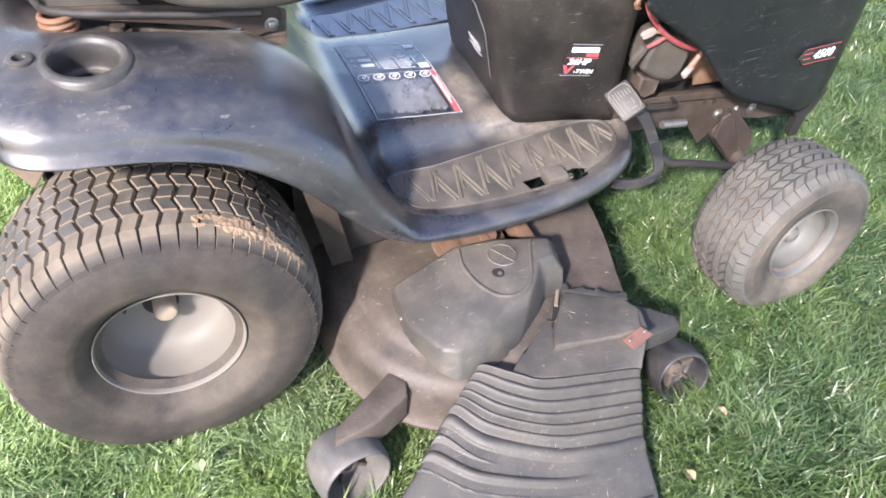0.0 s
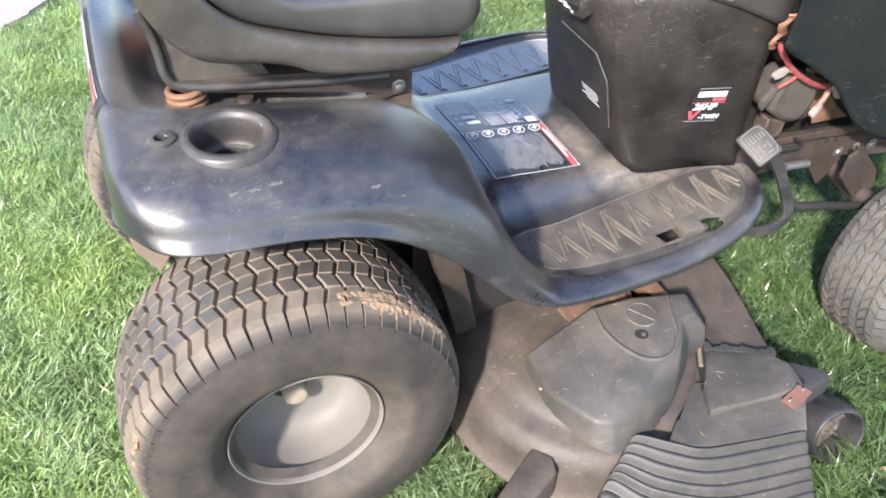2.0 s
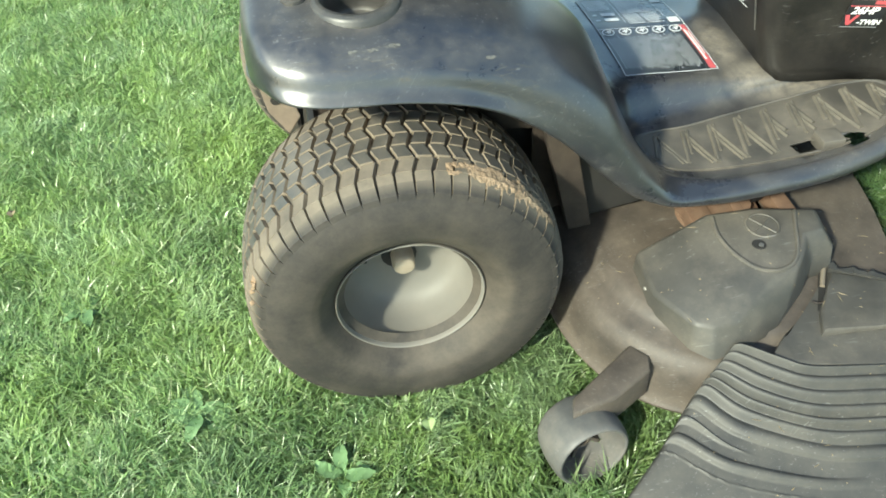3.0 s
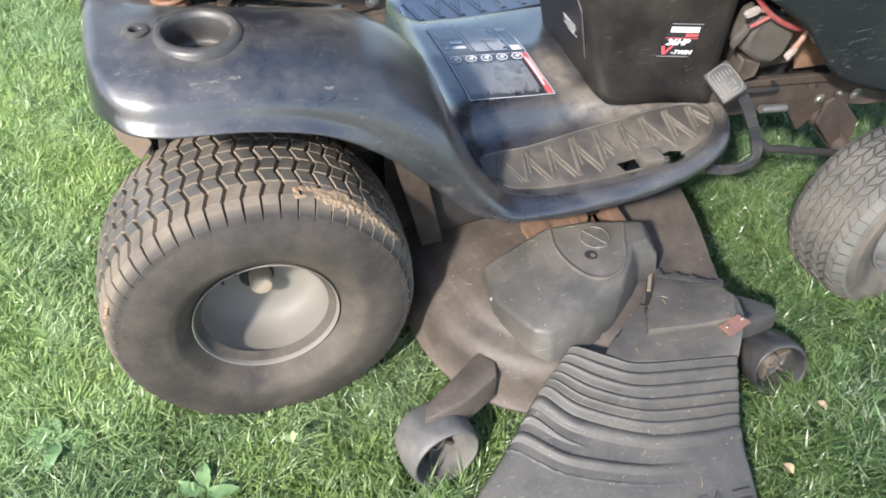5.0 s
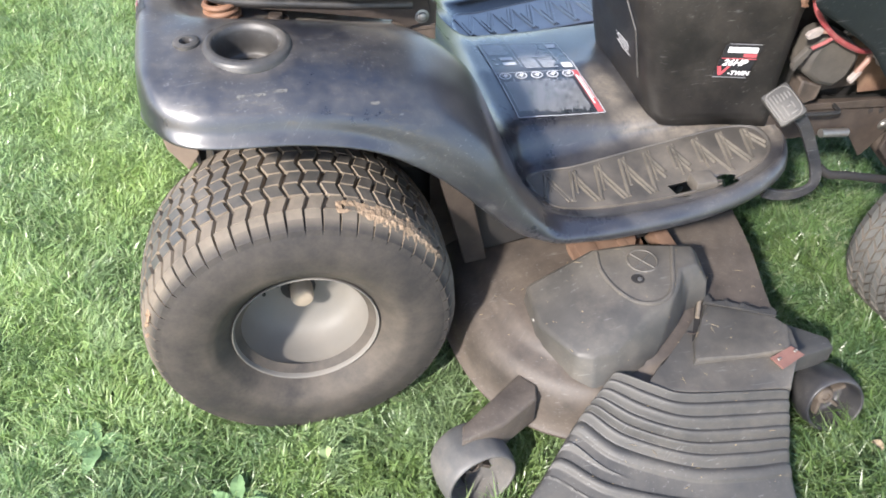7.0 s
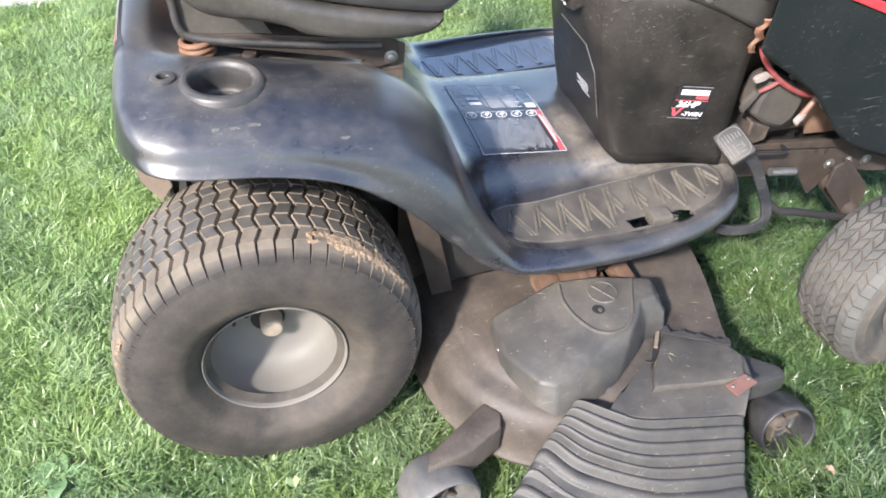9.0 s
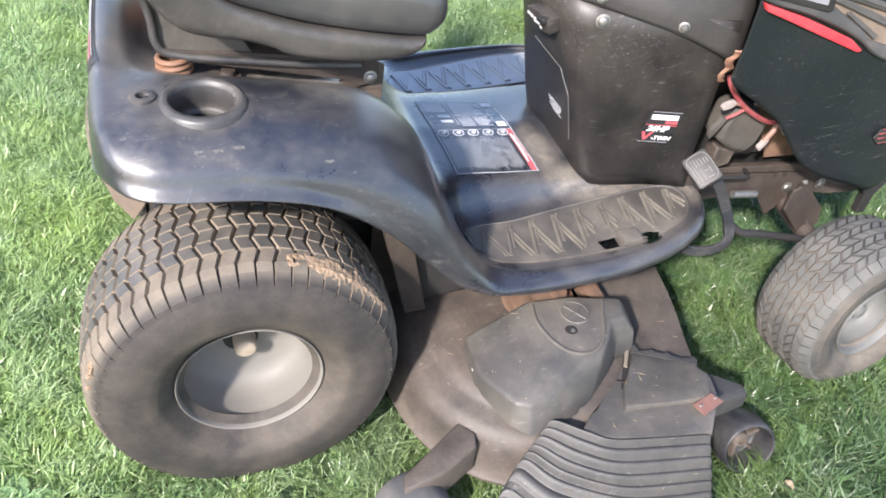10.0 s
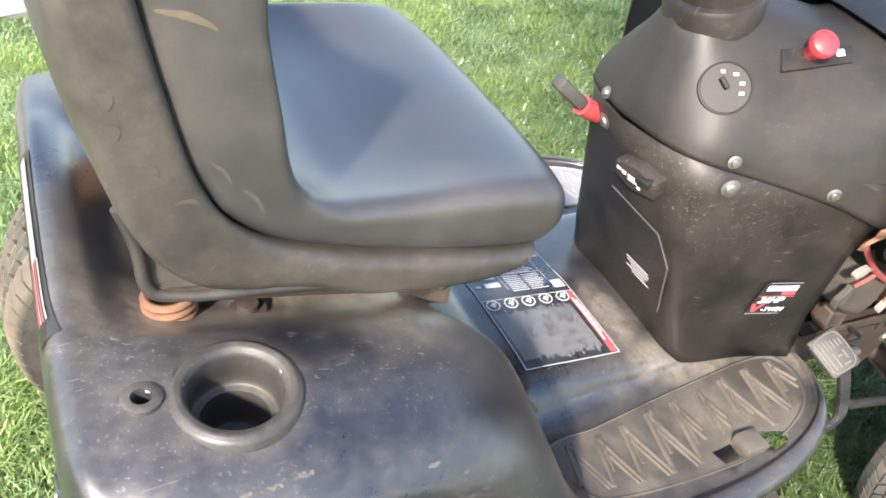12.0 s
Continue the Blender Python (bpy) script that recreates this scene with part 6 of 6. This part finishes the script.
        part("short_rib", bm, CHUTE, chute)
    # wheel brackets
    bm = bmesh.new()
    rows = []
    for ins, z in ((0.0, 0.110), (0.0, 0.140), (0.004, 0.147), (0.010, 0.149)):
        o = [(0.790, -0.095), (0.848, -0.088), (0.905, -0.135), (0.902, -0.158), (0.868, -0.165), (0.800, -0.172)]
        rows.append([(q[0], q[1], z) for q in inset_profile(o, ins)])
    vs = grid(bm, rows, closed=True)
    bm.faces.new(vs[-1])
    part("wheel_bracket", bm, CHUTE, deck, "grey gauge wheel bracket")
    bm = bmesh.new()
    rows = []
    for ins, z in ((0.0, 0.078), (0.0, 0.136), (0.003, 0.1405), (0.008, 0.142)):
        o = [(0.218, -0.196), (0.226, -0.166), (0.340, -0.094), (0.364, -0.124), (0.356, -0.150), (0.290, -0.184)]
        rows.append([(q[0], q[1], z + (q[0] - 0.23) * 0.10) for q in inset_profile(o, ins)])
    vs = grid(bm, rows, closed=True)
    bm.faces.new(vs[-1])
    part("wheel_bracket", bm, DECK, deck, "dusty brown folded gauge wheel bracket", bevel=0.002)
    # spindle housings, belt and hanger under the footrest
    bm = bmesh.new()
    tube(bm, [(0.46, 0.24, 0.215), (0.54, 0.14, 0.216), (0.66, 0.13, 0.216), (0.78, 0.24, 0.215)], 0.007, 8, 24)
    part("drive_belt", bm, DARK, deck, "black drive belt")
    for x, y in ((0.575, 0.12), (0.50, 0.30), (0.72, 0.62)):
        bm = bmesh.new()
        lathe(bm, [(0.075, 0.194), (0.072, 0.206), (0.055, 0.210), (0.052, 0.228), (0.030, 0.230), (0.0003, 0.232)], 30, Matrix.Translation((x, y, 0)))
        part("spindle_housing", bm, RUST, deck, "rusty round spindle housing")
    for x0, y0, x1, y1 in ((0.505, 0.075, 0.545, 0.16), (0.585, 0.068, 0.604, 0.19), (0.66, 0.06, 0.69, 0.20)):
        bm = bmesh.new()
        box(bm, x0, y0, 0.198, x1, y1, 0.232, bev=0.003)
        part("deck_strap", bm, RUST, deck, "rusty deck strap")


build_deck_fittings()


# pale specks, clippings and twigs lying on the deck and its covers
def build_debris():
    rng = random.Random(31)
    trees = []
    for ob in (deck, cover, chute, *[c for c in deck.children if c.name.startswith("chute_mount")], *[c for c in bpy.data.objects if c.name.startswith("raised_step")]):
        b = bmesh.new()
        b.from_mesh(ob.data)
        trees.append(BVHTree.FromBMesh(b))
        b.free()
    bm = bmesh.new()
    for k in range(170):
        x, y = (rng.uniform(0.30, 0.88), rng.uniform(-0.22, 0.06)) if k % 4 else (rng.uniform(0.40, 0.72), rng.uniform(-0.46, -0.2))
        hits = [h for h in (t.ray_cast(Vector((x, y, 0.5)), Vector((0, 0, -1))) for t in trees) if h[0]]
        if not hits:
            continue
        h = max(hits, key=lambda q: q[0].z)
        n = h[1] if h[1].z > 0 else -h[1]
        m = frame_on(h[0] + n * 0.0012, n, (rng.uniform(-1, 1), rng.uniform(-1, 1), 0.01))
        long_one = rng.random() < 0.3
        ln, wd = (rng.uniform(0.004, 0.012), rng.uniform(0.0003, 0.0008)) if long_one else (rng.uniform(0.0006, 0.0018), rng.uniform(0.0006, 0.0018))
        q = rng.randint(4, 6)
        rim = [bm.verts.new(m @ Vector((wd * math.cos(6.283 * i / q) * rng.uniform(0.6, 1.2), ln * math.sin(6.283 * i / q) * rng.uniform(0.6, 1.2), 0))) for i in range(q)]
        tip = bm.verts.new(m @ Vector((0, 0, 0.0008)))
        for i in range(q):
            bm.faces.new((rim[i], rim[(i + 1) % q], tip))
    ob = part("grass_clipping", bm, DRYLEAF, None, smooth=False)
    tagged(ob, "pale dry clippings and specks scattered on the mowing deck", "debris", kind="stuff")
    for pts in ([(0.690, -0.020, 0.212), (0.676, -0.034, 0.208), (0.668, -0.030, 0.206)], [(0.700, -0.028, 0.207), (0.684, -0.022, 0.211), (0.672, -0.012, 0.206)], [(0.654, -0.112, 0.206), (0.640, -0.118, 0.205), (0.628, -0.114, 0.206)]):
        bm = bmesh.new()
        tube(bm, pts, 0.0016, 6, 8)
        tagged(part("twig", bm, FRAME), "thin brown twig caught beside the deck hinge", "twig", "twigs on the deck")


build_debris()


# dried mud on the right rear tyre
def build_mud():
    rng = random.Random(9)
    bm = bmesh.new()
    na, nh = 150, 44
    verts = {}

    def surf(h):
        return (0.2488 - 0.16 * (h + 0.003) if h < -0.003 else 0.2488 - 0.66 * (h + 0.003)) + 0.0003

    def crust(i, k):
        if (i, k) not in verts:
            a = radians(20 + 54 * i / na)
            h = -0.036 + 0.056 * k / nh
            n = noise.noise((i * 0.22, k * 0.22, 1.0))
            r = surf(h) + 0.0007 + 0.0014 * n + 0.0012 * noise.noise((i * 0.9, k * 0.9, 5.0))
            verts[i, k] = bm.verts.new((r * math.cos(a), r * math.sin(a), h + 0.0008 * n))
        return verts[i, k]

    for i in range(na):
        for k in range(nh):
            # thick along the shoulder, ragged at its border, broken by the tread's cuts
            u, v = (i / na - 0.52) / 0.46, (k / nh - 0.60 - 0.10 * math.cos(i / na * 3.0)) / 0.40
            here = 1.0 - (abs(u) ** 2.2 + abs(v) ** 2.0) + 0.85 * noise.fractal((i * 0.065, k * 0.11, 2.0), 1.0, 2.0, 3) - 0.10
            if here > 0:
                bm.faces.new((crust(i, k), crust(i + 1, k), crust(i + 1, k + 1), crust(i, k + 1)))
    for k in range(26):
        a = radians(rng.gauss(159, 3.0))
        g = bmesh.ops.create_icosphere(bm, subdivisions=1, radius=rng.uniform(0.002, 0.005))
        c = Vector((0.244 * math.cos(a), 0.244 * math.sin(a), rng.uniform(-0.006, 0.012)))
        for v in g["verts"]:
            v.co = c + v.co * rng.uniform(0.6, 1.4)
    ob = part("dried_mud", bm, MUD, rear_right, "crumbs of dried tan mud", smooth=False)
    tagged(ob, kind="stuff")


build_mud()


# raised lettering on the tyre, worn to plain bars
def build_tyre_marks():
    # a moulded ring runs round the sidewall
    bm = bmesh.new()
    lathe(bm, [(0.1872, 0.0270), (0.1858, 0.0304), (0.1836, 0.0312), (0.1816, 0.0300), (0.1806, 0.0266)], 96)
    part("sidewall_ring", bm, SHOULDER, rear_right, "thin raised ring on the sidewall")
    for count, first, step, size, at in ((9, -96, 2.6, (0.003, 0.005, 0.0012), (0.192, 0, 0.0294)), (4, 200, 3.0, (0.003, 0.002, 0.0012), (0.142, 0, 0.0228))):
        for k in range(count):
            bm = bmesh.new()
            sx, sy, sz = size
            box(bm, -sx, -sy, 0, sx, sy, sz, Matrix.Rotation(radians(first + step * k), 4, "Z") @ Matrix.Translation(at))
            part("sidewall_mark", bm, TYRE_SIDE, rear_right, smooth=False)


build_tyre_marks()


# weeds and fallen leaves on the lawn
def build_weed(at, n, size, seed):
    rng = random.Random(seed)
    plant = new("lawn_weed")
    plant.location = at
    tagged(plant, "rosette of broad pale green leaves in the lawn", "weed", "weeds in the lawn")
    for k in range(n):
        a = 2 * math.pi * k / n + rng.uniform(-0.35, 0.35)
        ln = size * rng.uniform(0.6, 1.15)
        bend = rng.uniform(-0.7, 0.7)
        up = rng.uniform(0.012, 0.026)
        rows = []
        for i in range(11):
            t = i / 10
            w = ln * 0.27 * math.sin(math.pi * min(1, t * 0.86 + 0.07)) * (0.94 + 0.06 * math.cos(i * 2.4))
            d = Vector((math.cos(a + bend * t), math.sin(a + bend * t), 0))
            s = Vector((-d.y, d.x, 0))
            c = d * ln * t + Vector((0, 0, up + 0.010 * math.sin(t * 2.6)))
            rows.append([c - s * w + Vector((0, 0, rng.uniform(0.001, 0.006))), c, c + s * w + Vector((0, 0, rng.uniform(0.001, 0.006)))])
        bm = bmesh.new()
        grid(bm, rows)
        part("leaf", bm, LEAF, plant)
    return plant


build_weed((-0.385, 0.010, -0.004), 8, 0.062, 1)
build_weed((-0.145, -0.150, -0.006), 7, 0.046, 2)
build_weed((0.10, -0.36, -0.004), 5, 0.036, 7)
build_weed((1.055, -0.205, -0.006), 6, 0.042, 3)
build_weed((-0.62, 0.30, 0.0), 7, 0.055, 4)


def build_leaf(at, size, mat, seed, label):
    rng = random.Random(seed)
    bm = bmesh.new()
    rows = []
    for i in range(7):
        t = i / 6
        w = size * 0.45 * math.sin(math.pi * (0.08 + 0.86 * t))
        z = 0.006 * math.sin(3 * t) + rng.uniform(0, 0.003)
        rows.append([(size * t, -w, z + 0.006), (size * t, 0, z), (size * t, w, z + 0.005)])
    grid(bm, rows)
    moved(bm, Matrix.Translation(at) @ Euler((0.2, 0.1, rng.uniform(0, 6))).to_matrix().to_4x4())
    ob = part("fallen_leaf", bm, mat)
    return tagged(ob, label, "leaf", "leaves on the lawn")


build_leaf((0.005, -0.100, 0.052), 0.024, PALELEAF, 1, "small pale green leaf lying on the grass")
build_leaf((0.925, -0.318, 0.050), 0.020, DRYLEAF, 2, "curled dry tan leaf on the grass")
build_leaf((0.790, -0.390, 0.050), 0.020, DRYLEAF, 3, "curled dry tan leaf on the grass")
build_leaf((-0.80, 0.62, 0.045), 0.022, DRYLEAF, 4, "curled dry tan leaf on the grass")


# pale scuffs and chips along the fender's edge and the footrest's lip
def build_scuffs():
    rng = random.Random(21)
    bm = bmesh.new()

    def flake(at, ln, wd, ang):
        hit = body_tree.find_nearest(Vector(at))
        p, n = hit[0], hit[1]
        if n.y > 0 and n.z < 0.5 or n.z < -0.2:
            n = -n
        m = frame_on(p + n * 0.0005, n, (math.sin(ang), 0, math.cos(ang)))
        k = rng.randint(5, 8)
        bm.faces.new([bm.verts.new(m @ Vector((wd * math.cos(2 * math.pi * i / k) * rng.uniform(0.4, 1.0), ln * math.sin(2 * math.pi * i / k) * rng.uniform(0.4, 1.0), 0))) for i in range(k)])

    # two ragged chips near the upper edge and a smaller one further forward
    for at, reach, count in (((-0.030, 0.062, 0.645), 0.009, 26), ((-0.006, 0.062, 0.645), 0.007, 16), ((0.022, 0.064, 0.646), 0.010, 34), ((0.144, 0.056, 0.617), 0.006, 14), ((0.030, 0.048, 0.615), 0.008, 10)):
        for j in range(count):
            flake(Vector(at) + Vector((rng.gauss(0, 1), 0, rng.gauss(0, 0.4))) * reach * 0.45, rng.uniform(0.0008, 0.0022), rng.uniform(0.0012, 0.0036), rng.uniform(-0.6, 0.6))
    # fine scratches: along the side, and slanting down the front of the fender
    for k in range(150):
        x = rng.uniform(-0.12, 0.20)
        flake((x, rng.uniform(0.02, 0.06), rng.uniform(0.60, 0.66) - 0.32 * max(0.0, x)), rng.uniform(0.00012, 0.0004), rng.triangular(0.003, 0.030, 0.007), rng.gauss(0.0, 0.15))
    for k in range(380):
        x = rng.uniform(0.16, 0.42)
        z = 0.60 - 1.15 * (x - 0.16) + rng.gauss(0, 0.035)
        flake((x, 0.02, z), rng.uniform(0.00015, 0.00045), rng.triangular(0.003, 0.020, 0.006), rng.gauss(0.45, 0.35))
    for k in range(90):
        x = rng.uniform(0.38, 0.90)
        flake((x, 0.03 + 0.10 * max(0.0, x - 0.7), rng.uniform(0.31, 0.356)), rng.uniform(0.0002, 0.0006), rng.uniform(0.001, 0.006), rng.uniform(-0.4, 0.4))
    ob = part("wear_scratch", bm, SCUFF, body, "pale scuffs and chips", smooth=False)
    tagged(ob, kind="stuff")


build_scuffs()


# dust smears and a tan streak on the seat's side
def build_seat_smears():
    trees = []
    for ob in [c for c in bpy.data.objects if c.name in ("seat_cushion", "seat_shell")]:
        b = bmesh.new()
        b.from_mesh(ob.data)
        trees.append(BVHTree.FromBMesh(b))
        b.free()
    for a, b, w, mat in (((-0.046, 0.203, 1.015), (-0.004, 0.203, 0.999), 0.0032, SEATSTREAK), ((-0.091, 0.203, 0.961), (-0.085, 0.203, 0.946), 0.005, SEATDUST), ((-0.09, 0.203, 0.932), (-0.081, 0.203, 0.921), 0.005, SEATDUST), ((-0.017, 0.203, 0.891), (0.001, 0.203, 0.865), 0.0022, SEATDUST), ((0.01, 0.203, 0.86), (0.027, 0.203, 0.831), 0.0022, SEATDUST), ((-0.066, 0.203, 0.896), (-0.055, 0.203, 0.884), 0.0022, SEATDUST), ((-0.046, 0.203, 0.856), (-0.025, 0.203, 0.854), 0.0022, SEATDUST)):
        a, b = Vector(a), Vector(b)
        across = (b - a).cross(Vector((0, 1, 0))).normalized()
        bm = bmesh.new()
        rows = []
        for k in range(13):
            t = k / 12
            c = a.lerp(b, t) + across * 0.004 * math.sin(t * 3.0)
            wide = w * math.sin(math.pi * (0.06 + 0.88 * t)) ** 0.7
            row = []
            for e in (-1, 0, 1):
                q = c + across * wide * e
                hits = [h[0] for h in (tr.ray_cast(Vector((q.x, 0.0, q.z)), Vector((0, 1, 0))) for tr in trees) if h[0]]
                row.append(min(hits, key=lambda h: h.y) + Vector((0, -0.0006, 0)) if hits else q)
            rows.append(row)
        grid(bm, rows)
        part("dust_smear", bm, mat, seat, "thin smear of pale dust")


build_seat_smears()


# pale paving beyond the lawn's far corner
def build_paving():
    bm = bmesh.new()
    plate(bm, [(-0.03, 2.64), (-0.14, 2.53), (-0.26, 2.50), (-0.42, 2.25), (-0.60, 2.09), (-0.90, 2.09), (-3.0, 2.5), (-3.0, 5.0), (-0.03, 5.0)], -0.05, 0.030, bev=0.01)
    ob = part("pavement", bm, PAVING)
    tagged(ob, "pale weathered concrete paving beside the lawn", "paving", kind="structure")


build_paving()


# the lawn's blades: one mesh of bent, tapering blades
def build_grass():
    rng = np.random.default_rng(4)
    total = 600000
    x = rng.uniform(-2.0, 2.9, total * 4)
    y = rng.uniform(-1.1, 3.5, total * 4)
    # thinner with distance from the tractor's near side, and fading out into the sward beyond
    border = np.clip(np.minimum(np.minimum(x + 2.0, 2.9 - x), np.minimum(y + 1.1, 3.5 - y)) / 0.7, 0, 1)
    keep = rng.uniform(0, 1, total * 4) < np.clip(1.15 - 0.25 * np.hypot(x - 0.3, y - 0.0), 0.20, 1.0) * border ** 1.5
    hidden = (x > 0.0) & (x < 0.85) & (y > 0.08) & (y < 0.8)
    hidden |= (np.hypot(x - 0.892, y + 0.190) < 0.068) | (np.hypot(x - 0.245, y + 0.195) < 0.068)
    hidden |= (np.abs(x) < 0.10) & (y > 0.0) & (y < 0.2)
    paved = (x < -0.03) & (y > np.interp(x, [-3.0, -0.90, -0.60, -0.42, -0.26, -0.14, -0.03], [2.50, 2.09, 2.09, 2.25, 2.50, 2.53, 2.64]))
    keep &= ~hidden & ~paved
    x, y = x[keep][:780000], y[keep][:780000]
    n = len(x)
    patch = np.array([noise.noise((a * 2.3, b * 2.3, 3.0)) for a, b in zip(x[::1], y[::1])])
    swirl = np.array([noise.noise((a * 7.0, b * 7.0, 9.0)) for a, b in zip(x, y)])
    h = (0.022 + 0.030 * rng.random(n)) * (1 + 0.5 * patch + 0.35 * swirl)
    w = 0.0008 + 0.0010 * rng.random(n) + 0.0013 * (rng.random(n) > 0.92)
    coarse = np.clip((x - 0.4) / 0.6, 0, 1)
    h, w = h * (1 + 0.25 * coarse), w * (1.28 + 0.30 * coarse)
    ang = rng.uniform(0, 2 * np.pi, n)
    # tufts lie each in a direction of their own
    comb = 7.0 * swirl + rng.normal(0, 1.5, n)
    lean = 0.20 + 1.25 * rng.random(n)
    dx, dy = np.cos(comb), np.sin(comb)
    sx, sy = np.cos(ang), np.sin(ang)
    v = np.zeros((n, 5, 3))
    for k, (f, wf) in enumerate(((0.0, 1.0), (0.55, 0.8))):
        b = lean * h * f * f
        for s, sg in ((0, -1), (1, 1)):
            v[:, 2 * k + s, 0] = x + sg * sx * w * wf + dx * b
            v[:, 2 * k + s, 1] = y + sg * sy * w * wf + dy * b
            v[:, 2 * k + s, 2] = h * f - 0.004
    v[:, 4, 0], v[:, 4, 1], v[:, 4, 2] = x + dx * lean * h, y + dy * lean * h, h * (1 - 0.25 * lean)
    base = np.arange(n)[:, None] * 5
    tris = np.concatenate([base + np.array([0, 1, 3]), base + np.array([0, 3, 2]), base + np.array([2, 3, 4])], axis=1).reshape(-1, 3)
    me = bpy.data.meshes.new("grass")
    me.vertices.add(n * 5)
    me.vertices.foreach_set("co", v.ravel())
    me.loops.add(len(tris) * 3)
    me.loops.foreach_set("vertex_index", tris.ravel().astype(np.int32))
    me.polygons.add(len(tris))
    me.polygons.foreach_set("loop_start", np.arange(0, len(tris) * 3, 3, dtype=np.int32))
    me.update(calc_edges=True)
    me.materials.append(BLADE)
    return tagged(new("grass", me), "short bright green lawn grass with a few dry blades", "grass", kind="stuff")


grass = build_grass()
